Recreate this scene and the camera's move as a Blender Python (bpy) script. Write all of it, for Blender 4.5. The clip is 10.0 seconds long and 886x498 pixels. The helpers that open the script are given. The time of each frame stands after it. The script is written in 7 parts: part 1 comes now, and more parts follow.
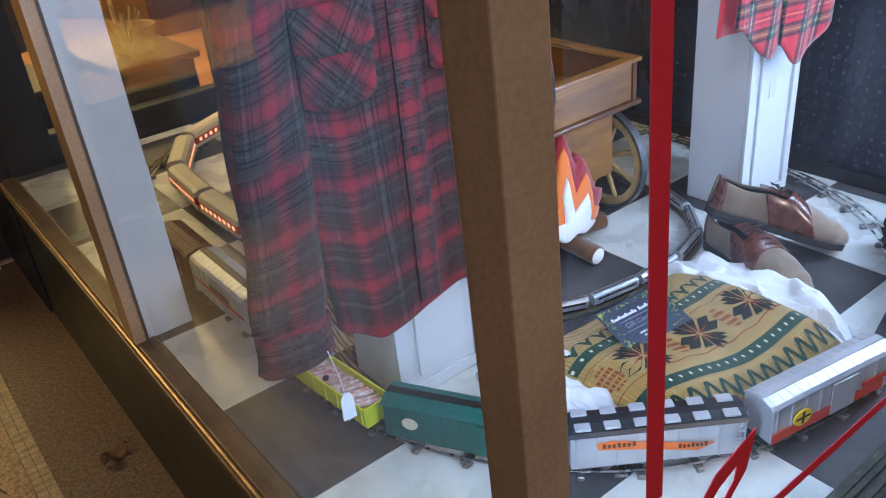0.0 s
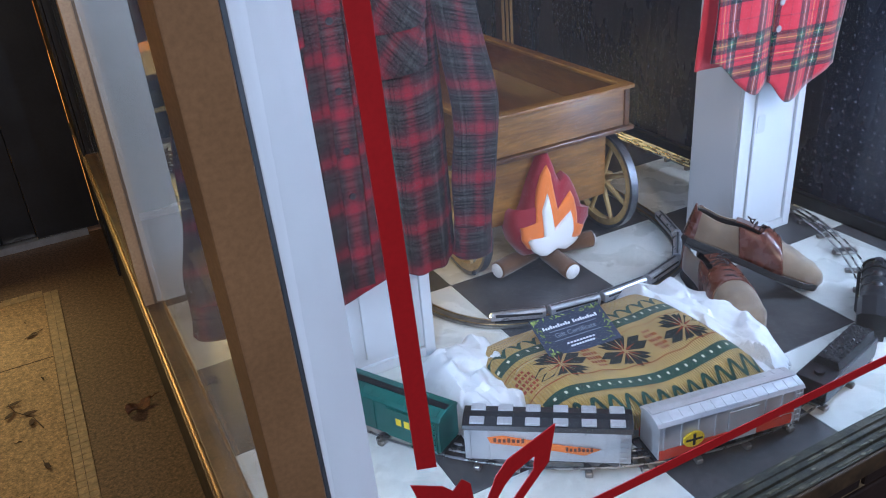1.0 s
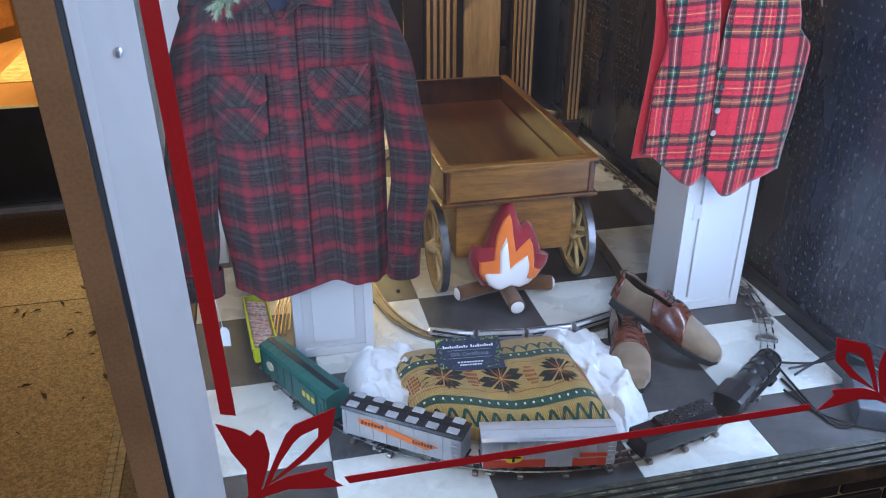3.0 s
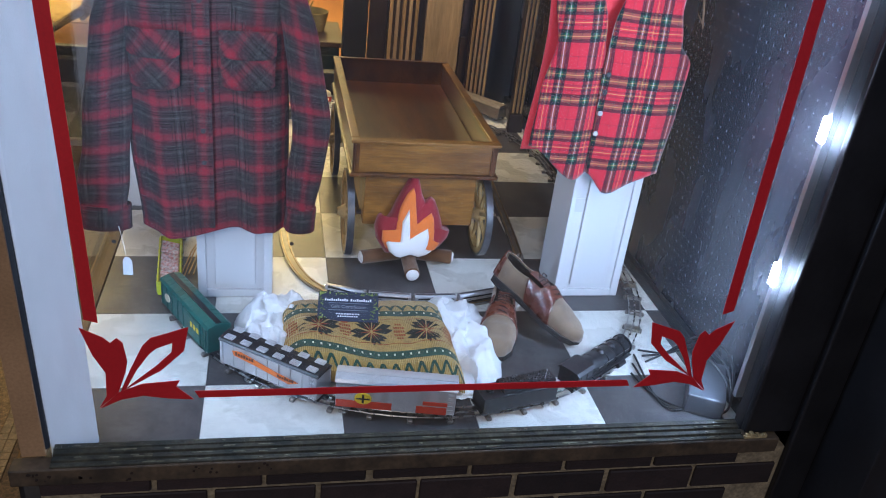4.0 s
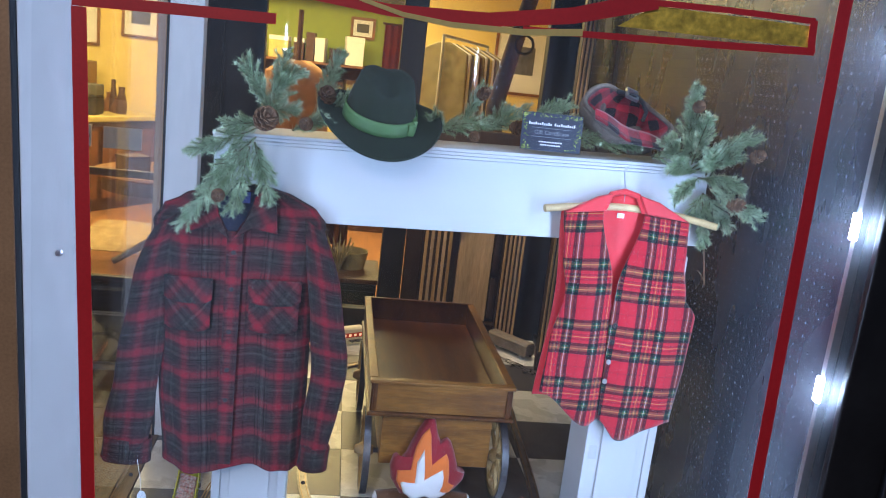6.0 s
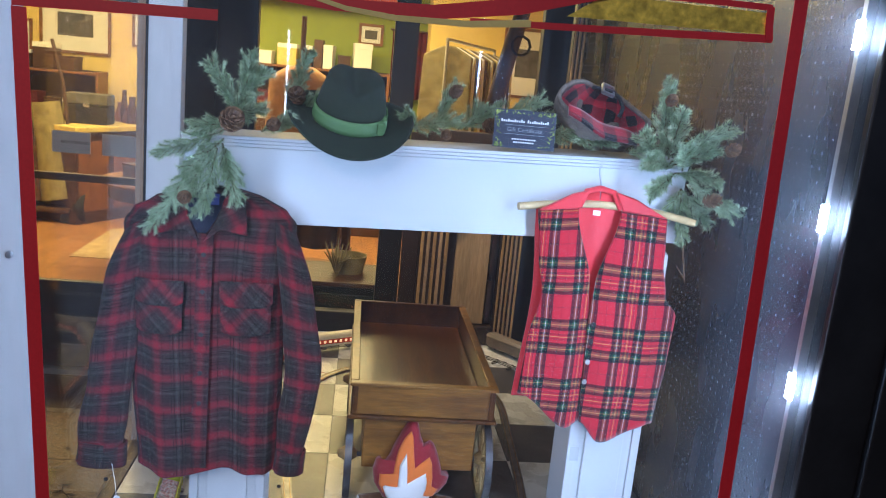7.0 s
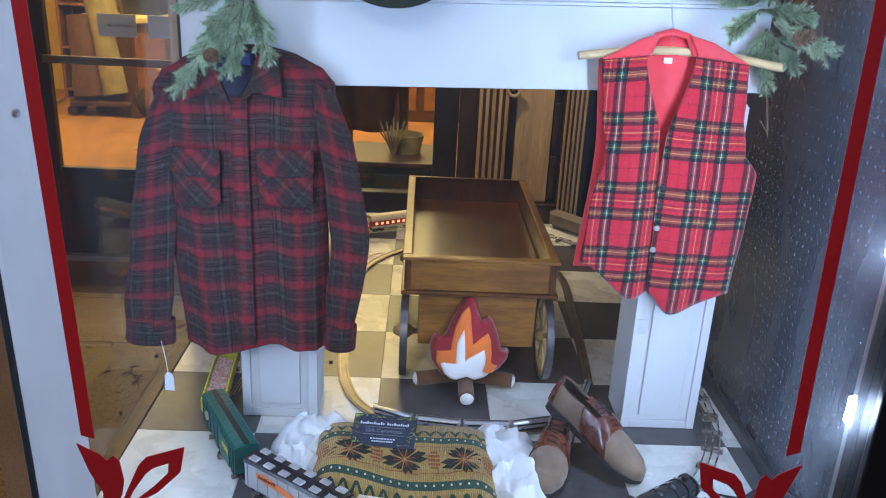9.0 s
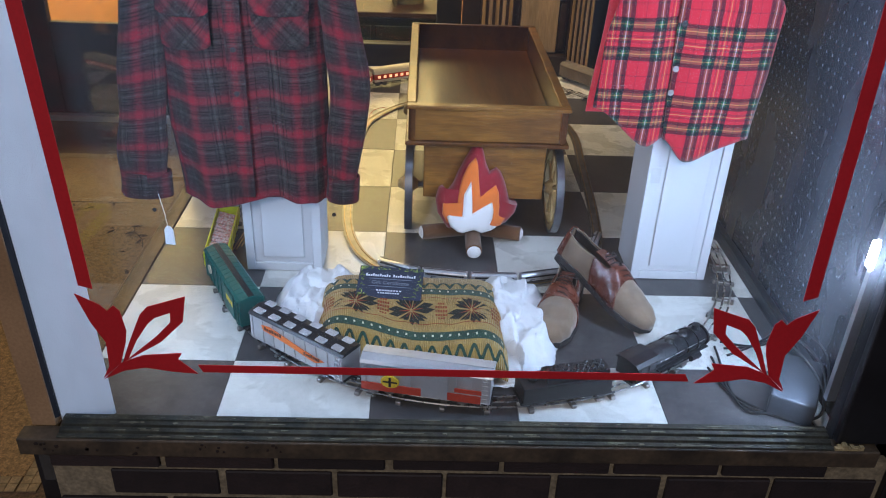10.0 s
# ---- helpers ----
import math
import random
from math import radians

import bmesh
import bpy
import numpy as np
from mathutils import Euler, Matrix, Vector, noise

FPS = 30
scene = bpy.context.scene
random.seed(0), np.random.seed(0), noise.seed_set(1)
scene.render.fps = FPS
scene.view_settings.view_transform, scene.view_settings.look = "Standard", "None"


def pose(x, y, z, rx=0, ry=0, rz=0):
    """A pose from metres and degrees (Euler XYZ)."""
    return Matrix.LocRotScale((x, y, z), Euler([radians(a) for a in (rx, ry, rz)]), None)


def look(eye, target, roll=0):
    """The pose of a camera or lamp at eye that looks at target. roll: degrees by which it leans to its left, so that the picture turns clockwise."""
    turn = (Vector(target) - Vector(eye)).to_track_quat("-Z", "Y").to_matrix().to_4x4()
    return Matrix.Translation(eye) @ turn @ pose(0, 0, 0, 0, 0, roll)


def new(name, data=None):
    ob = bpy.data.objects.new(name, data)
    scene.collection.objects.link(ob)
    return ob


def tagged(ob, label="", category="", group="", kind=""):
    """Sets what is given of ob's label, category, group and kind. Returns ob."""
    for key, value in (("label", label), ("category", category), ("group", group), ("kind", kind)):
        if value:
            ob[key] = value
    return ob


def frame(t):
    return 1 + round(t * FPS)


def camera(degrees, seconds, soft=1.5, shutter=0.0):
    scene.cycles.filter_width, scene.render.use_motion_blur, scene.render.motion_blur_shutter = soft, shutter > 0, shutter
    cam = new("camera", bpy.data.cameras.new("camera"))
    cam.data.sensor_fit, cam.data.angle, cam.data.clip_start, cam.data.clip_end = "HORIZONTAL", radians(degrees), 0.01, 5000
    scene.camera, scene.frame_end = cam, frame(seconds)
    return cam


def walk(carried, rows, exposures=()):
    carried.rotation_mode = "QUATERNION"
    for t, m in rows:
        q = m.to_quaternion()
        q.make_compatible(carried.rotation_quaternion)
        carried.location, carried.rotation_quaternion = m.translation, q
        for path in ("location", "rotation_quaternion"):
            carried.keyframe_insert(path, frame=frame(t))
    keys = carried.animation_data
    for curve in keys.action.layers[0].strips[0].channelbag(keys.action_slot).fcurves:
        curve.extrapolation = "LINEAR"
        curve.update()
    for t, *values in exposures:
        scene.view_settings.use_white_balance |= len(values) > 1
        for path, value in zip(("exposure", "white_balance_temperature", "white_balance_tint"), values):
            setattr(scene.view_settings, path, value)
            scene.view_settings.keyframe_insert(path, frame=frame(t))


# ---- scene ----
cam = camera(57.3, 10.0, soft=1.0)
PATH = [
    (0, (-0.624, -0.603, 1.445), (0.386, 0.823, 0.473), -6.1),
    (0.5, (-0.536, -0.772, 1.455), (0.328, 0.76, 0.503), -6.5),
    (1, (-0.424, -0.873, 1.457), (0.348, 0.725, 0.534), -4.8),
    (1.5, (-0.331, -0.986, 1.512), (0.246, 0.704, 0.612), -3.3),
    (2, (-0.213, -1.144, 1.556), (0.222, 0.597, 0.672), -1.5),
    (2.2, (-0.171, -1.196, 1.587), (0.248, 0.547, 0.701), -0.9),
    (3.5, (0.015, -1.406, 1.671), (0.404, 0.324, 0.746), 1.9),
    (4, (0.147, -1.552, 1.702), (0.559, 0.169, 0.771), 6.9),
    (4.5, (0.194, -1.642, 1.743), (0.578, 0.121, 0.879), 7.5),
    (5, (0.178, -1.626, 1.775), (0.504, 0.239, 1.131), 6.8),
    (5.5, (0.186, -1.608, 1.774), (0.469, 0.313, 1.295), 6.2),
    (5.7, (0.195, -1.625, 1.782), (0.476, 0.304, 1.336), 6.5),
    (7, (0.34, -1.618, 1.773), (0.558, 0.325, 1.355), 5.5),
    (7.5, (0.379, -1.619, 1.757), (0.552, 0.312, 1.267), 5.2),
    (8, (0.368, -1.588, 1.732), (0.494, 0.324, 1.158), 4.4),
    (8.5, (0.364, -1.537, 1.701), (0.461, 0.352, 1.052), 3.5),
    (9, (0.391, -1.489, 1.673), (0.459, 0.389, 0.988), 2.9),
    (9.5, (0.4, -1.461, 1.633), (0.451, 0.35, 0.784), 2.7),
    (10, (0.395, -1.437, 1.608), (0.458, 0.302, 0.623), 2.4),
]
walk(cam, [(t, look(eye, target, roll)) for t, eye, target, roll in PATH], exposures=[(0, 0.36, 5250, 11), (1.5, 0.1, 5400, 12), (3.5, 0.06, 5300, 12), (4.5, 0.13, 5250, 12), (5.5, 0.02, 5150, 13), (7.5, -0.08, 5120, 12), (9, -0.09, 5250, 12), (10, -0.03, 5400, 12)])
# ---- world and lights ----
world = bpy.data.worlds.new("night")
scene.world = world
world.use_nodes = True
bgn = world.node_tree.nodes["Background"]
bgn.inputs[0].default_value = (0.10, 0.12, 0.17, 1)
bgn.inputs[1].default_value = 1.45
COOL = (0.68, 0.82, 1.0)
WARM = (1.0, 0.69, 0.23)


def lamp(name, eye, target, sx, sy, watts, colour, spread=180):
    d = bpy.data.lights.new(name, "AREA")
    d.shape, d.size, d.size_y, d.energy, d.color, d.spread = "RECTANGLE", sx, sy, watts, colour, radians(spread)
    ob = new(name, d)
    ob.matrix_world = look(eye, target)
    return ob


# cool diode strips inside the window frame; head and corner ones are unseen, assumed
lamp("led_lamp_jamb", (1.185, -0.195, 1.28), (0.2, 0.32, 1.28), 0.012, 1.4, 8.6, COOL)
lamp("led_lamp_jamb", (1.192, -0.185, 1.28), (1.0, 0.7, 1.28), 0.012, 1.4, 3.2, COOL)
lamp("assumed_head_lamp", (0.45, -0.215, 2.5), (0.45, 0.35, 0.5), 1.2, 0.03, 4.6, COOL)
lamp("assumed_corner_lamp", (-0.245, -0.150, 1.35), (0.6, 0.5, 1.35), 0.02, 1.3, 7.8, COOL)
# warm shop light; the street, entry and panelling lamps are unseen fills, added for brightness
lamp("shop_lamp", (-1.3, 5.5, 2.85), (-1.3, 5.5, 0), 4.4, 2.4, 450.0, WARM)
lamp("street_fill", (-1.3, -6.5, 5.0), (0.0, 0, 0.8), 0.6, 0.6, 175.0, (1.0, 0.80, 0.58))
lamp("entry_fill", (-1.25, 0.75, 2.7), (-1.25, 0.75, 0), 0.35, 0.35, 7.0, (1.0, 0.64, 0.30))
lamp("panelling_fill", (0.55, 1.45, 2.55), (0.86, 2.10, 1.0), 0.2, 0.2, 7.0, (1.0, 0.68, 0.32), 70)

# ---- materials ----


def node(nt, kind, **props):
    n = nt.nodes.new(kind)
    for k, v in props.items():
        if k == "op":
            n.operation = v
        elif k == "blend":
            n.data_type, n.blend_type = "RGBA", v
        elif k == "scale":
            n.inputs["Scale"].default_value = v
        elif k == "detail":
            n.inputs["Detail"].default_value = v
    return n


def mat(name, colour, rough=0.6, metal=0.0, vary=0.25, scale=20.0, bump=0.15, grain=180.0, stretch=(1, 1, 1), second=None, coat=0.0, sheen=0.0, piece=0.0, fine=0.0008, uneven=0.1):
    """A surface with stains at one scale, grain at another, and fine relief."""
    m = bpy.data.materials.new(name)
    m.use_nodes = True
    nt = m.node_tree
    b = nt.nodes["Principled BSDF"]
    tc = node(nt, "ShaderNodeTexCoord")
    mp = node(nt, "ShaderNodeMapping")
    mp.inputs["Scale"].default_value = stretch
    nt.links.new(tc.outputs["Object"], mp.inputs["Vector"])
    n1 = node(nt, "ShaderNodeTexNoise", scale=scale, detail=5)
    n2 = node(nt, "ShaderNodeTexNoise", scale=grain, detail=3)
    for n in (n1, n2):
        nt.links.new(mp.outputs["Vector"], n.inputs["Vector"])
    mx = node(nt, "ShaderNodeMix", blend="MIX")
    lo = second or tuple(c * (1 - vary) for c in colour)
    hi = colour
    mx.inputs["A"].default_value = (*lo, 1)
    mx.inputs["B"].default_value = (*hi, 1)
    mx.inputs[6].default_value = (*lo, 1)
    mx.inputs[7].default_value = (*hi, 1)
    rp = node(nt, "ShaderNodeMapRange")
    rp.inputs[1].default_value, rp.inputs[2].default_value = 0.35, 0.65
    nt.links.new(n1.outputs[0], rp.inputs[0])
    nt.links.new(rp.outputs[0], mx.inputs[0])
    m2 = node(nt, "ShaderNodeMix", blend="MULTIPLY")
    m2.inputs[0].default_value = min(1.0, vary * 1.2)
    nt.links.new(mx.outputs[2], m2.inputs[6])
    gr = node(nt, "ShaderNodeMapRange")
    gr.inputs[1].default_value, gr.inputs[2].default_value = 0.3, 0.7
    gr.inputs[3].default_value, gr.inputs[4].default_value = 0.35, 1.1
    nt.links.new(n2.outputs[0], gr.inputs[0])
    nt.links.new(gr.outputs[0], m2.inputs[7])
    out = m2.outputs[2]
    if piece:
        oi = node(nt, "ShaderNodeObjectInfo")
        hs = node(nt, "ShaderNodeHueSaturation")
        pr = node(nt, "ShaderNodeMapRange")
        pr.inputs[3].default_value, pr.inputs[4].default_value = 1 - piece, 1 + piece
        nt.links.new(oi.outputs["Random"], pr.inputs[0])
        nt.links.new(pr.outputs[0], hs.inputs["Value"])
        nt.links.new(out, hs.inputs["Color"])
        out = hs.outputs[0]
    nt.links.new(out, b.inputs["Base Color"])
    b.inputs["Metallic"].default_value = metal
    rr = node(nt, "ShaderNodeMapRange")
    rr.inputs[3].default_value, rr.inputs[4].default_value = max(0.02, rough - uneven), min(1, rough + uneven)
    nt.links.new(n1.outputs[0], rr.inputs[0])
    nt.links.new(rr.outputs[0], b.inputs["Roughness"])
    b.inputs["Coat Weight"].default_value = coat
    b.inputs["Coat Roughness"].default_value = 0.15
    b.inputs["Sheen Weight"].default_value = sheen
    if bump:
        bp = node(nt, "ShaderNodeBump")
        bp.inputs["Strength"].default_value = bump
        bp.inputs["Distance"].default_value = fine
        nt.links.new(n2.outputs[0], bp.inputs["Height"])
        nt.links.new(bp.outputs[0], b.inputs["Normal"])
    return m


def emit(name, colour, strength):
    m = bpy.data.materials.new(name)
    m.use_nodes = True
    b = m.node_tree.nodes["Principled BSDF"]
    b.inputs["Base Color"].default_value = (0.8, 0.8, 0.8, 1)
    b.inputs["Emission Color"].default_value = (*colour, 1)
    b.inputs["Emission Strength"].default_value = strength
    return m


def glass_mat(name, tint=(1, 1, 1), gloss=1.0, bloom=0.0):
    m = bpy.data.materials.new(name)
    m.use_nodes = True
    nt = m.node_tree
    nt.nodes.remove(nt.nodes["Principled BSDF"])
    tr = node(nt, "ShaderNodeBsdfTransparent")
    tr.inputs[0].default_value = (*tint, 1)
    gl = node(nt, "ShaderNodeBsdfGlossy")
    gl.inputs["Roughness"].default_value = 0.01
    fr = node(nt, "ShaderNodeLayerWeight")
    fr.inputs[0].default_value = 0.5
    pw = node(nt, "ShaderNodeMath", op="POWER")
    pw.inputs[1].default_value = 5.0
    ml = node(nt, "ShaderNodeMath", op="MULTIPLY_ADD")
    ml.inputs[1].default_value = 0.5 * gloss
    ml.inputs[2].default_value = 0.022 * gloss
    nt.links.new(fr.outputs["Facing"], pw.inputs[0])
    mx = node(nt, "ShaderNodeMixShader")
    nt.links.new(pw.outputs[0], ml.inputs[0])
    nt.links.new(ml.outputs[0], mx.inputs[0])
    nt.links.new(tr.outputs[0], mx.inputs[1])
    nt.links.new(gl.outputs[0], mx.inputs[2])
    out = mx.outputs[0]
    if bloom:
        # a translucent share puts haze into the glass in place of lens bloom
        tl = node(nt, "ShaderNodeBsdfTranslucent")
        tl.inputs[0].default_value = (0.9, 0.92, 1.0, 1)
        md = node(nt, "ShaderNodeMixShader")
        tc = node(nt, "ShaderNodeTexCoord")
        nz = node(nt, "ShaderNodeTexNoise", scale=7.0, detail=6)
        nt.links.new(tc.outputs["Object"], nz.inputs["Vector"])
        mr = node(nt, "ShaderNodeMapRange")
        mr.inputs[1].default_value, mr.inputs[2].default_value = 0.3, 0.7
        mr.inputs[3].default_value, mr.inputs[4].default_value = bloom * 0.8, bloom * 1.2
        nt.links.new(nz.outputs[0], mr.inputs[0])
        nt.links.new(mr.outputs[0], md.inputs[0])
        nt.links.new(out, md.inputs[1])
        nt.links.new(tl.outputs[0], md.inputs[2])
        out = md.outputs[0]
    nt.links.new(out, nt.nodes["Material Output"].inputs[0])
    return m


def plaid(name, stops_u, stops_v, size_u, size_v, rough=0.85, twill=900.0, sheen=0.3, soft=False, offset=(0.0, 0.0), threads=((), ()), depth=0.3):
    """Woven cloth: warp and weft stripes from two ramps along the cloth's own coordinates (metres)."""
    m = bpy.data.materials.new(name)
    m.use_nodes = True
    nt = m.node_tree
    b = nt.nodes["Principled BSDF"]
    uv = node(nt, "ShaderNodeUVMap")
    # the weave wanders a little
    wn = node(nt, "ShaderNodeTexNoise", scale=9.0, detail=2)
    nt.links.new(uv.outputs[0], wn.inputs["Vector"])
    wv = node(nt, "ShaderNodeVectorMath", op="MULTIPLY_ADD")
    wv.inputs[1].default_value = (0.006, 0.006, 0)
    nt.links.new(wn.outputs[1], wv.inputs[0])
    nt.links.new(uv.outputs[0], wv.inputs[2])
    sp = node(nt, "ShaderNodeSeparateXYZ")
    nt.links.new(wv.outputs[0], sp.inputs[0])
    cols, dark = [], []
    for k, (stops, size) in enumerate(((stops_u, size_u), (stops_v, size_v))):
        dv = node(nt, "ShaderNodeMath", op="MULTIPLY_ADD")
        dv.inputs[1].default_value = 1 / size
        dv.inputs[2].default_value = offset[k]
        nt.links.new(sp.outputs[k], dv.inputs[0])
        frn = node(nt, "ShaderNodeMath", op="FRACT")
        nt.links.new(dv.outputs[0], frn.inputs[0])
        rp = node(nt, "ShaderNodeValToRGB")
        rp.color_ramp.interpolation = "LINEAR" if soft else "CONSTANT"
        el = rp.color_ramp.elements
        while len(el) > 1:
            el.remove(el[-1])
        el[0].position, el[0].color = stops[0][0], (*stops[0][1], 1)
        for p, c in stops[1:]:
            el.new(p).color = (*c, 1)
        nt.links.new(frn.outputs[0], rp.inputs[0])
        cols.append(rp.outputs[0])
        if threads[k]:
            # single dark threads, given as (place, half width)
            rt = node(nt, "ShaderNodeValToRGB")
            rt.color_ramp.interpolation = "CONSTANT"
            el = rt.color_ramp.elements
            el.remove(el[-1])
            el[0].position, el[0].color = 0.0, (1, 1, 1, 1)
            for p, w in threads[k]:
                el.new(p - w).color = (depth, depth, depth, 1)
                el.new(p + w).color = (1, 1, 1, 1)
            nt.links.new(frn.outputs[0], rt.inputs[0])
            dark.append(rt.outputs[0])
    # twill: diagonal over and under
    sm = node(nt, "ShaderNodeMath", op="ADD")
    nt.links.new(sp.outputs[0], sm.inputs[0])
    nt.links.new(sp.outputs[1], sm.inputs[1])
    fq = node(nt, "ShaderNodeMath", op="MULTIPLY")
    fq.inputs[1].default_value = twill
    nt.links.new(sm.outputs[0], fq.inputs[0])
    ff = node(nt, "ShaderNodeMath", op="FRACT")
    nt.links.new(fq.outputs[0], ff.inputs[0])
    st = node(nt, "ShaderNodeMapRange")
    st.inputs[1].default_value, st.inputs[2].default_value = 0.35, 0.65
    st.inputs[3].default_value, st.inputs[4].default_value = 0.3, 0.7
    nt.links.new(ff.outputs[0], st.inputs[0])
    mx = node(nt, "ShaderNodeMix", blend="MIX")
    nt.links.new(st.outputs[0], mx.inputs[0])
    nt.links.new(cols[0], mx.inputs[6])
    nt.links.new(cols[1], mx.inputs[7])
    cloth = mx.outputs[2]
    for d in dark:
        mt = node(nt, "ShaderNodeMix", blend="MULTIPLY")
        mt.inputs[0].default_value = 1.0
        nt.links.new(cloth, mt.inputs[6])
        nt.links.new(d, mt.inputs[7])
        cloth = mt.outputs[2]
    nz = node(nt, "ShaderNodeTexNoise", scale=350.0, detail=3)
    nt.links.new(uv.outputs[0], nz.inputs["Vector"])
    m2 = node(nt, "ShaderNodeMix", blend="OVERLAY")
    m2.inputs[0].default_value = 0.45
    nt.links.new(cloth, m2.inputs[6])
    nt.links.new(nz.outputs[0], m2.inputs[7])
    nt.links.new(m2.outputs[2], b.inputs["Base Color"])
    b.inputs["Roughness"].default_value = rough
    b.inputs["Specular IOR Level"].default_value = 0.25
    b.inputs["Sheen Weight"].default_value = sheen
    bp = node(nt, "ShaderNodeBump")
    bp.inputs["Strength"].default_value = 0.35
    bp.inputs["Distance"].default_value = 0.0008
    nt.links.new(nz.outputs[0], bp.inputs["Height"])
    nt.links.new(bp.outputs[0], b.inputs["Normal"])
    return m


M_TILE_W = mat("tile_white", (0.68, 0.68, 0.63), 0.28, vary=0.13, scale=9, bump=0.08, grain=70, piece=0.05)
M_TILE_D = mat("tile_dark", (0.090, 0.085, 0.086), 0.33, vary=0.35, scale=14, bump=0.08, grain=90, piece=0.10)
M_SUBFLOOR = mat("subfloor", (0.05, 0.045, 0.04), 0.8)
M_BRONZE = mat("bronze_anodised", (0.40, 0.245, 0.125), 0.42, metal=0.1, vary=0.25, scale=5, bump=0.05)
M_SILLB = mat("dark_bronze", (0.15, 0.085, 0.038), 0.45, metal=0.2, vary=0.5, scale=14, bump=0.2, second=(0.06, 0.032, 0.016))
M_BEAD = mat("polished_bronze", (0.50, 0.31, 0.13), 0.35, metal=0.6, vary=0.35, scale=30)
M_GASKET = mat("black_gasket", (0.012, 0.013, 0.018), 0.6, vary=0.2)
M_WHITEB = mat("white_painted_board", (0.71, 0.73, 0.76), 0.5, vary=0.09, scale=6, bump=0.12, grain=50, stretch=(1, 1, 0.3))
M_MANTEL = mat("mantel_white_paint", (0.57, 0.58, 0.60), 0.5, vary=0.06, scale=5, bump=0.1, grain=90)
M_GREENSILL = mat("green_black_paint", (0.013, 0.016, 0.010), 0.72, vary=0.6, scale=22, bump=0.8, grain=90, second=(0.050, 0.046, 0.028), fine=0.003)
M_LEDGE = mat("worn_brown_paint", (0.085, 0.058, 0.032), 0.6, vary=0.5, scale=18, bump=0.4, grain=90, second=(0.03, 0.022, 0.014))
M_BRICK = mat("dark_brick", (0.024, 0.013, 0.011), 0.75, vary=0.4, scale=25, bump=0.6, grain=140, piece=0.35, fine=0.002)
M_MORTAR = mat("mortar", (0.27, 0.215, 0.13), 0.9, vary=0.4, scale=30, bump=0.7, grain=120, fine=0.003)
M_BLACKW = mat("black_painted_wood", (0.012, 0.012, 0.014), 0.42, vary=0.4, scale=8, bump=0.2, grain=70)
M_JAMB = mat("matt_black_paint", (0.016, 0.017, 0.021), 0.85, vary=0.4, scale=14, bump=0.3, grain=80)
M_DARKWOOD = mat("dark_stained_wood", (0.030, 0.017, 0.011), 0.45, vary=0.5, scale=12, bump=0.2, stretch=(1, 1, 0.15))
M_GOLDW = mat("gilded_wood", (0.42, 0.27, 0.11), 0.45, metal=0.2, vary=0.4, scale=20, stretch=(1, 1, 0.1))
M_PANELW = mat("weathered_panel_wood", (0.36, 0.25, 0.135), 0.6, vary=0.35, scale=16, stretch=(1, 1, 0.1), bump=0.3)
M_CARTW = mat("varnished_walnut", (0.155, 0.055, 0.007), 0.30, vary=0.5, scale=18, stretch=(1, 0.12, 0.6), bump=0.0, coat=0.25, uneven=0.015, second=(0.080, 0.028, 0.006))
M_CARTL = mat("golden_oak", (0.31, 0.140, 0.020), 0.40, vary=0.45, scale=22, stretch=(0.12, 1, 1), bump=0.15, coat=0.3, second=(0.18, 0.075, 0.014))
M_WHEELW = mat("yellow_wheel_wood", (0.48, 0.33, 0.13), 0.45, vary=0.35, scale=25)
M_TYRE = mat("steel_tyre", (0.20, 0.20, 0.21), 0.35, metal=0.8, vary=0.3, scale=30)
M_RED = mat("red_vinyl", (0.52, 0.012, 0.018), 0.45, vary=0.12, scale=6, bump=0.02)
M_GOLD = mat("gold_leaf", (0.90, 0.66, 0.07), 0.35, metal=0.25, vary=0.45, scale=60, bump=0.5, grain=90, fine=0.003)
M_YELLOWV = mat("pale_yellow_vinyl", (0.62, 0.50, 0.16), 0.45, vary=0.1)
M_TERRAZZO = mat("terrazzo", (0.19, 0.108, 0.040), 0.6, vary=0.75, second=(0.39, 0.225, 0.088), scale=85, bump=0.5, grain=210, fine=0.002)
M_PAVEB = mat("terrazzo_brown", (0.068, 0.037, 0.018), 0.65, vary=0.75, second=(0.17, 0.092, 0.045), scale=90, bump=0.5, grain=210, fine=0.002)
M_MOSAIC = mat("mosaic_tile", (0.34, 0.23, 0.11), 0.6, vary=0.4, scale=40)
M_LEAFD = mat("dead_leaf", (0.07, 0.03, 0.012), 0.8, vary=0.5, scale=60)
M_ORANGE_FLOOR = mat("orange_wood_floor", (0.42, 0.20, 0.07), 0.4, vary=0.35, scale=6, stretch=(3, 0.3, 1))
M_CREAMWALL = mat("cream_wall", (0.84, 0.66, 0.17), 0.8, vary=0.1, scale=3)
M_GREENWALL = mat("green_wall", (0.29, 0.36, 0.04), 0.8, vary=0.1, scale=3)
M_PEG = mat("black_pegboard", (0.027, 0.029, 0.042), 0.27, vary=0.35, scale=7, bump=0.35, grain=60, stretch=(1, 1, 0.35))
M_CEIL = mat("ceiling_paint", (0.5, 0.47, 0.4), 0.85, vary=0.1)
M_ALU = mat("aluminium", (0.55, 0.57, 0.6), 0.35, metal=0.9, vary=0.15)
M_STEEL = mat("rail_steel", (0.55, 0.54, 0.52), 0.28, metal=0.95, vary=0.25, scale=40)
M_BRASSR = mat("rail_brassy", (0.50, 0.36, 0.18), 0.32, metal=0.9, vary=0.3, scale=40)
M_TIE = mat("tie_tin", (0.34, 0.32, 0.30), 0.38, metal=0.8, vary=0.35, scale=40)
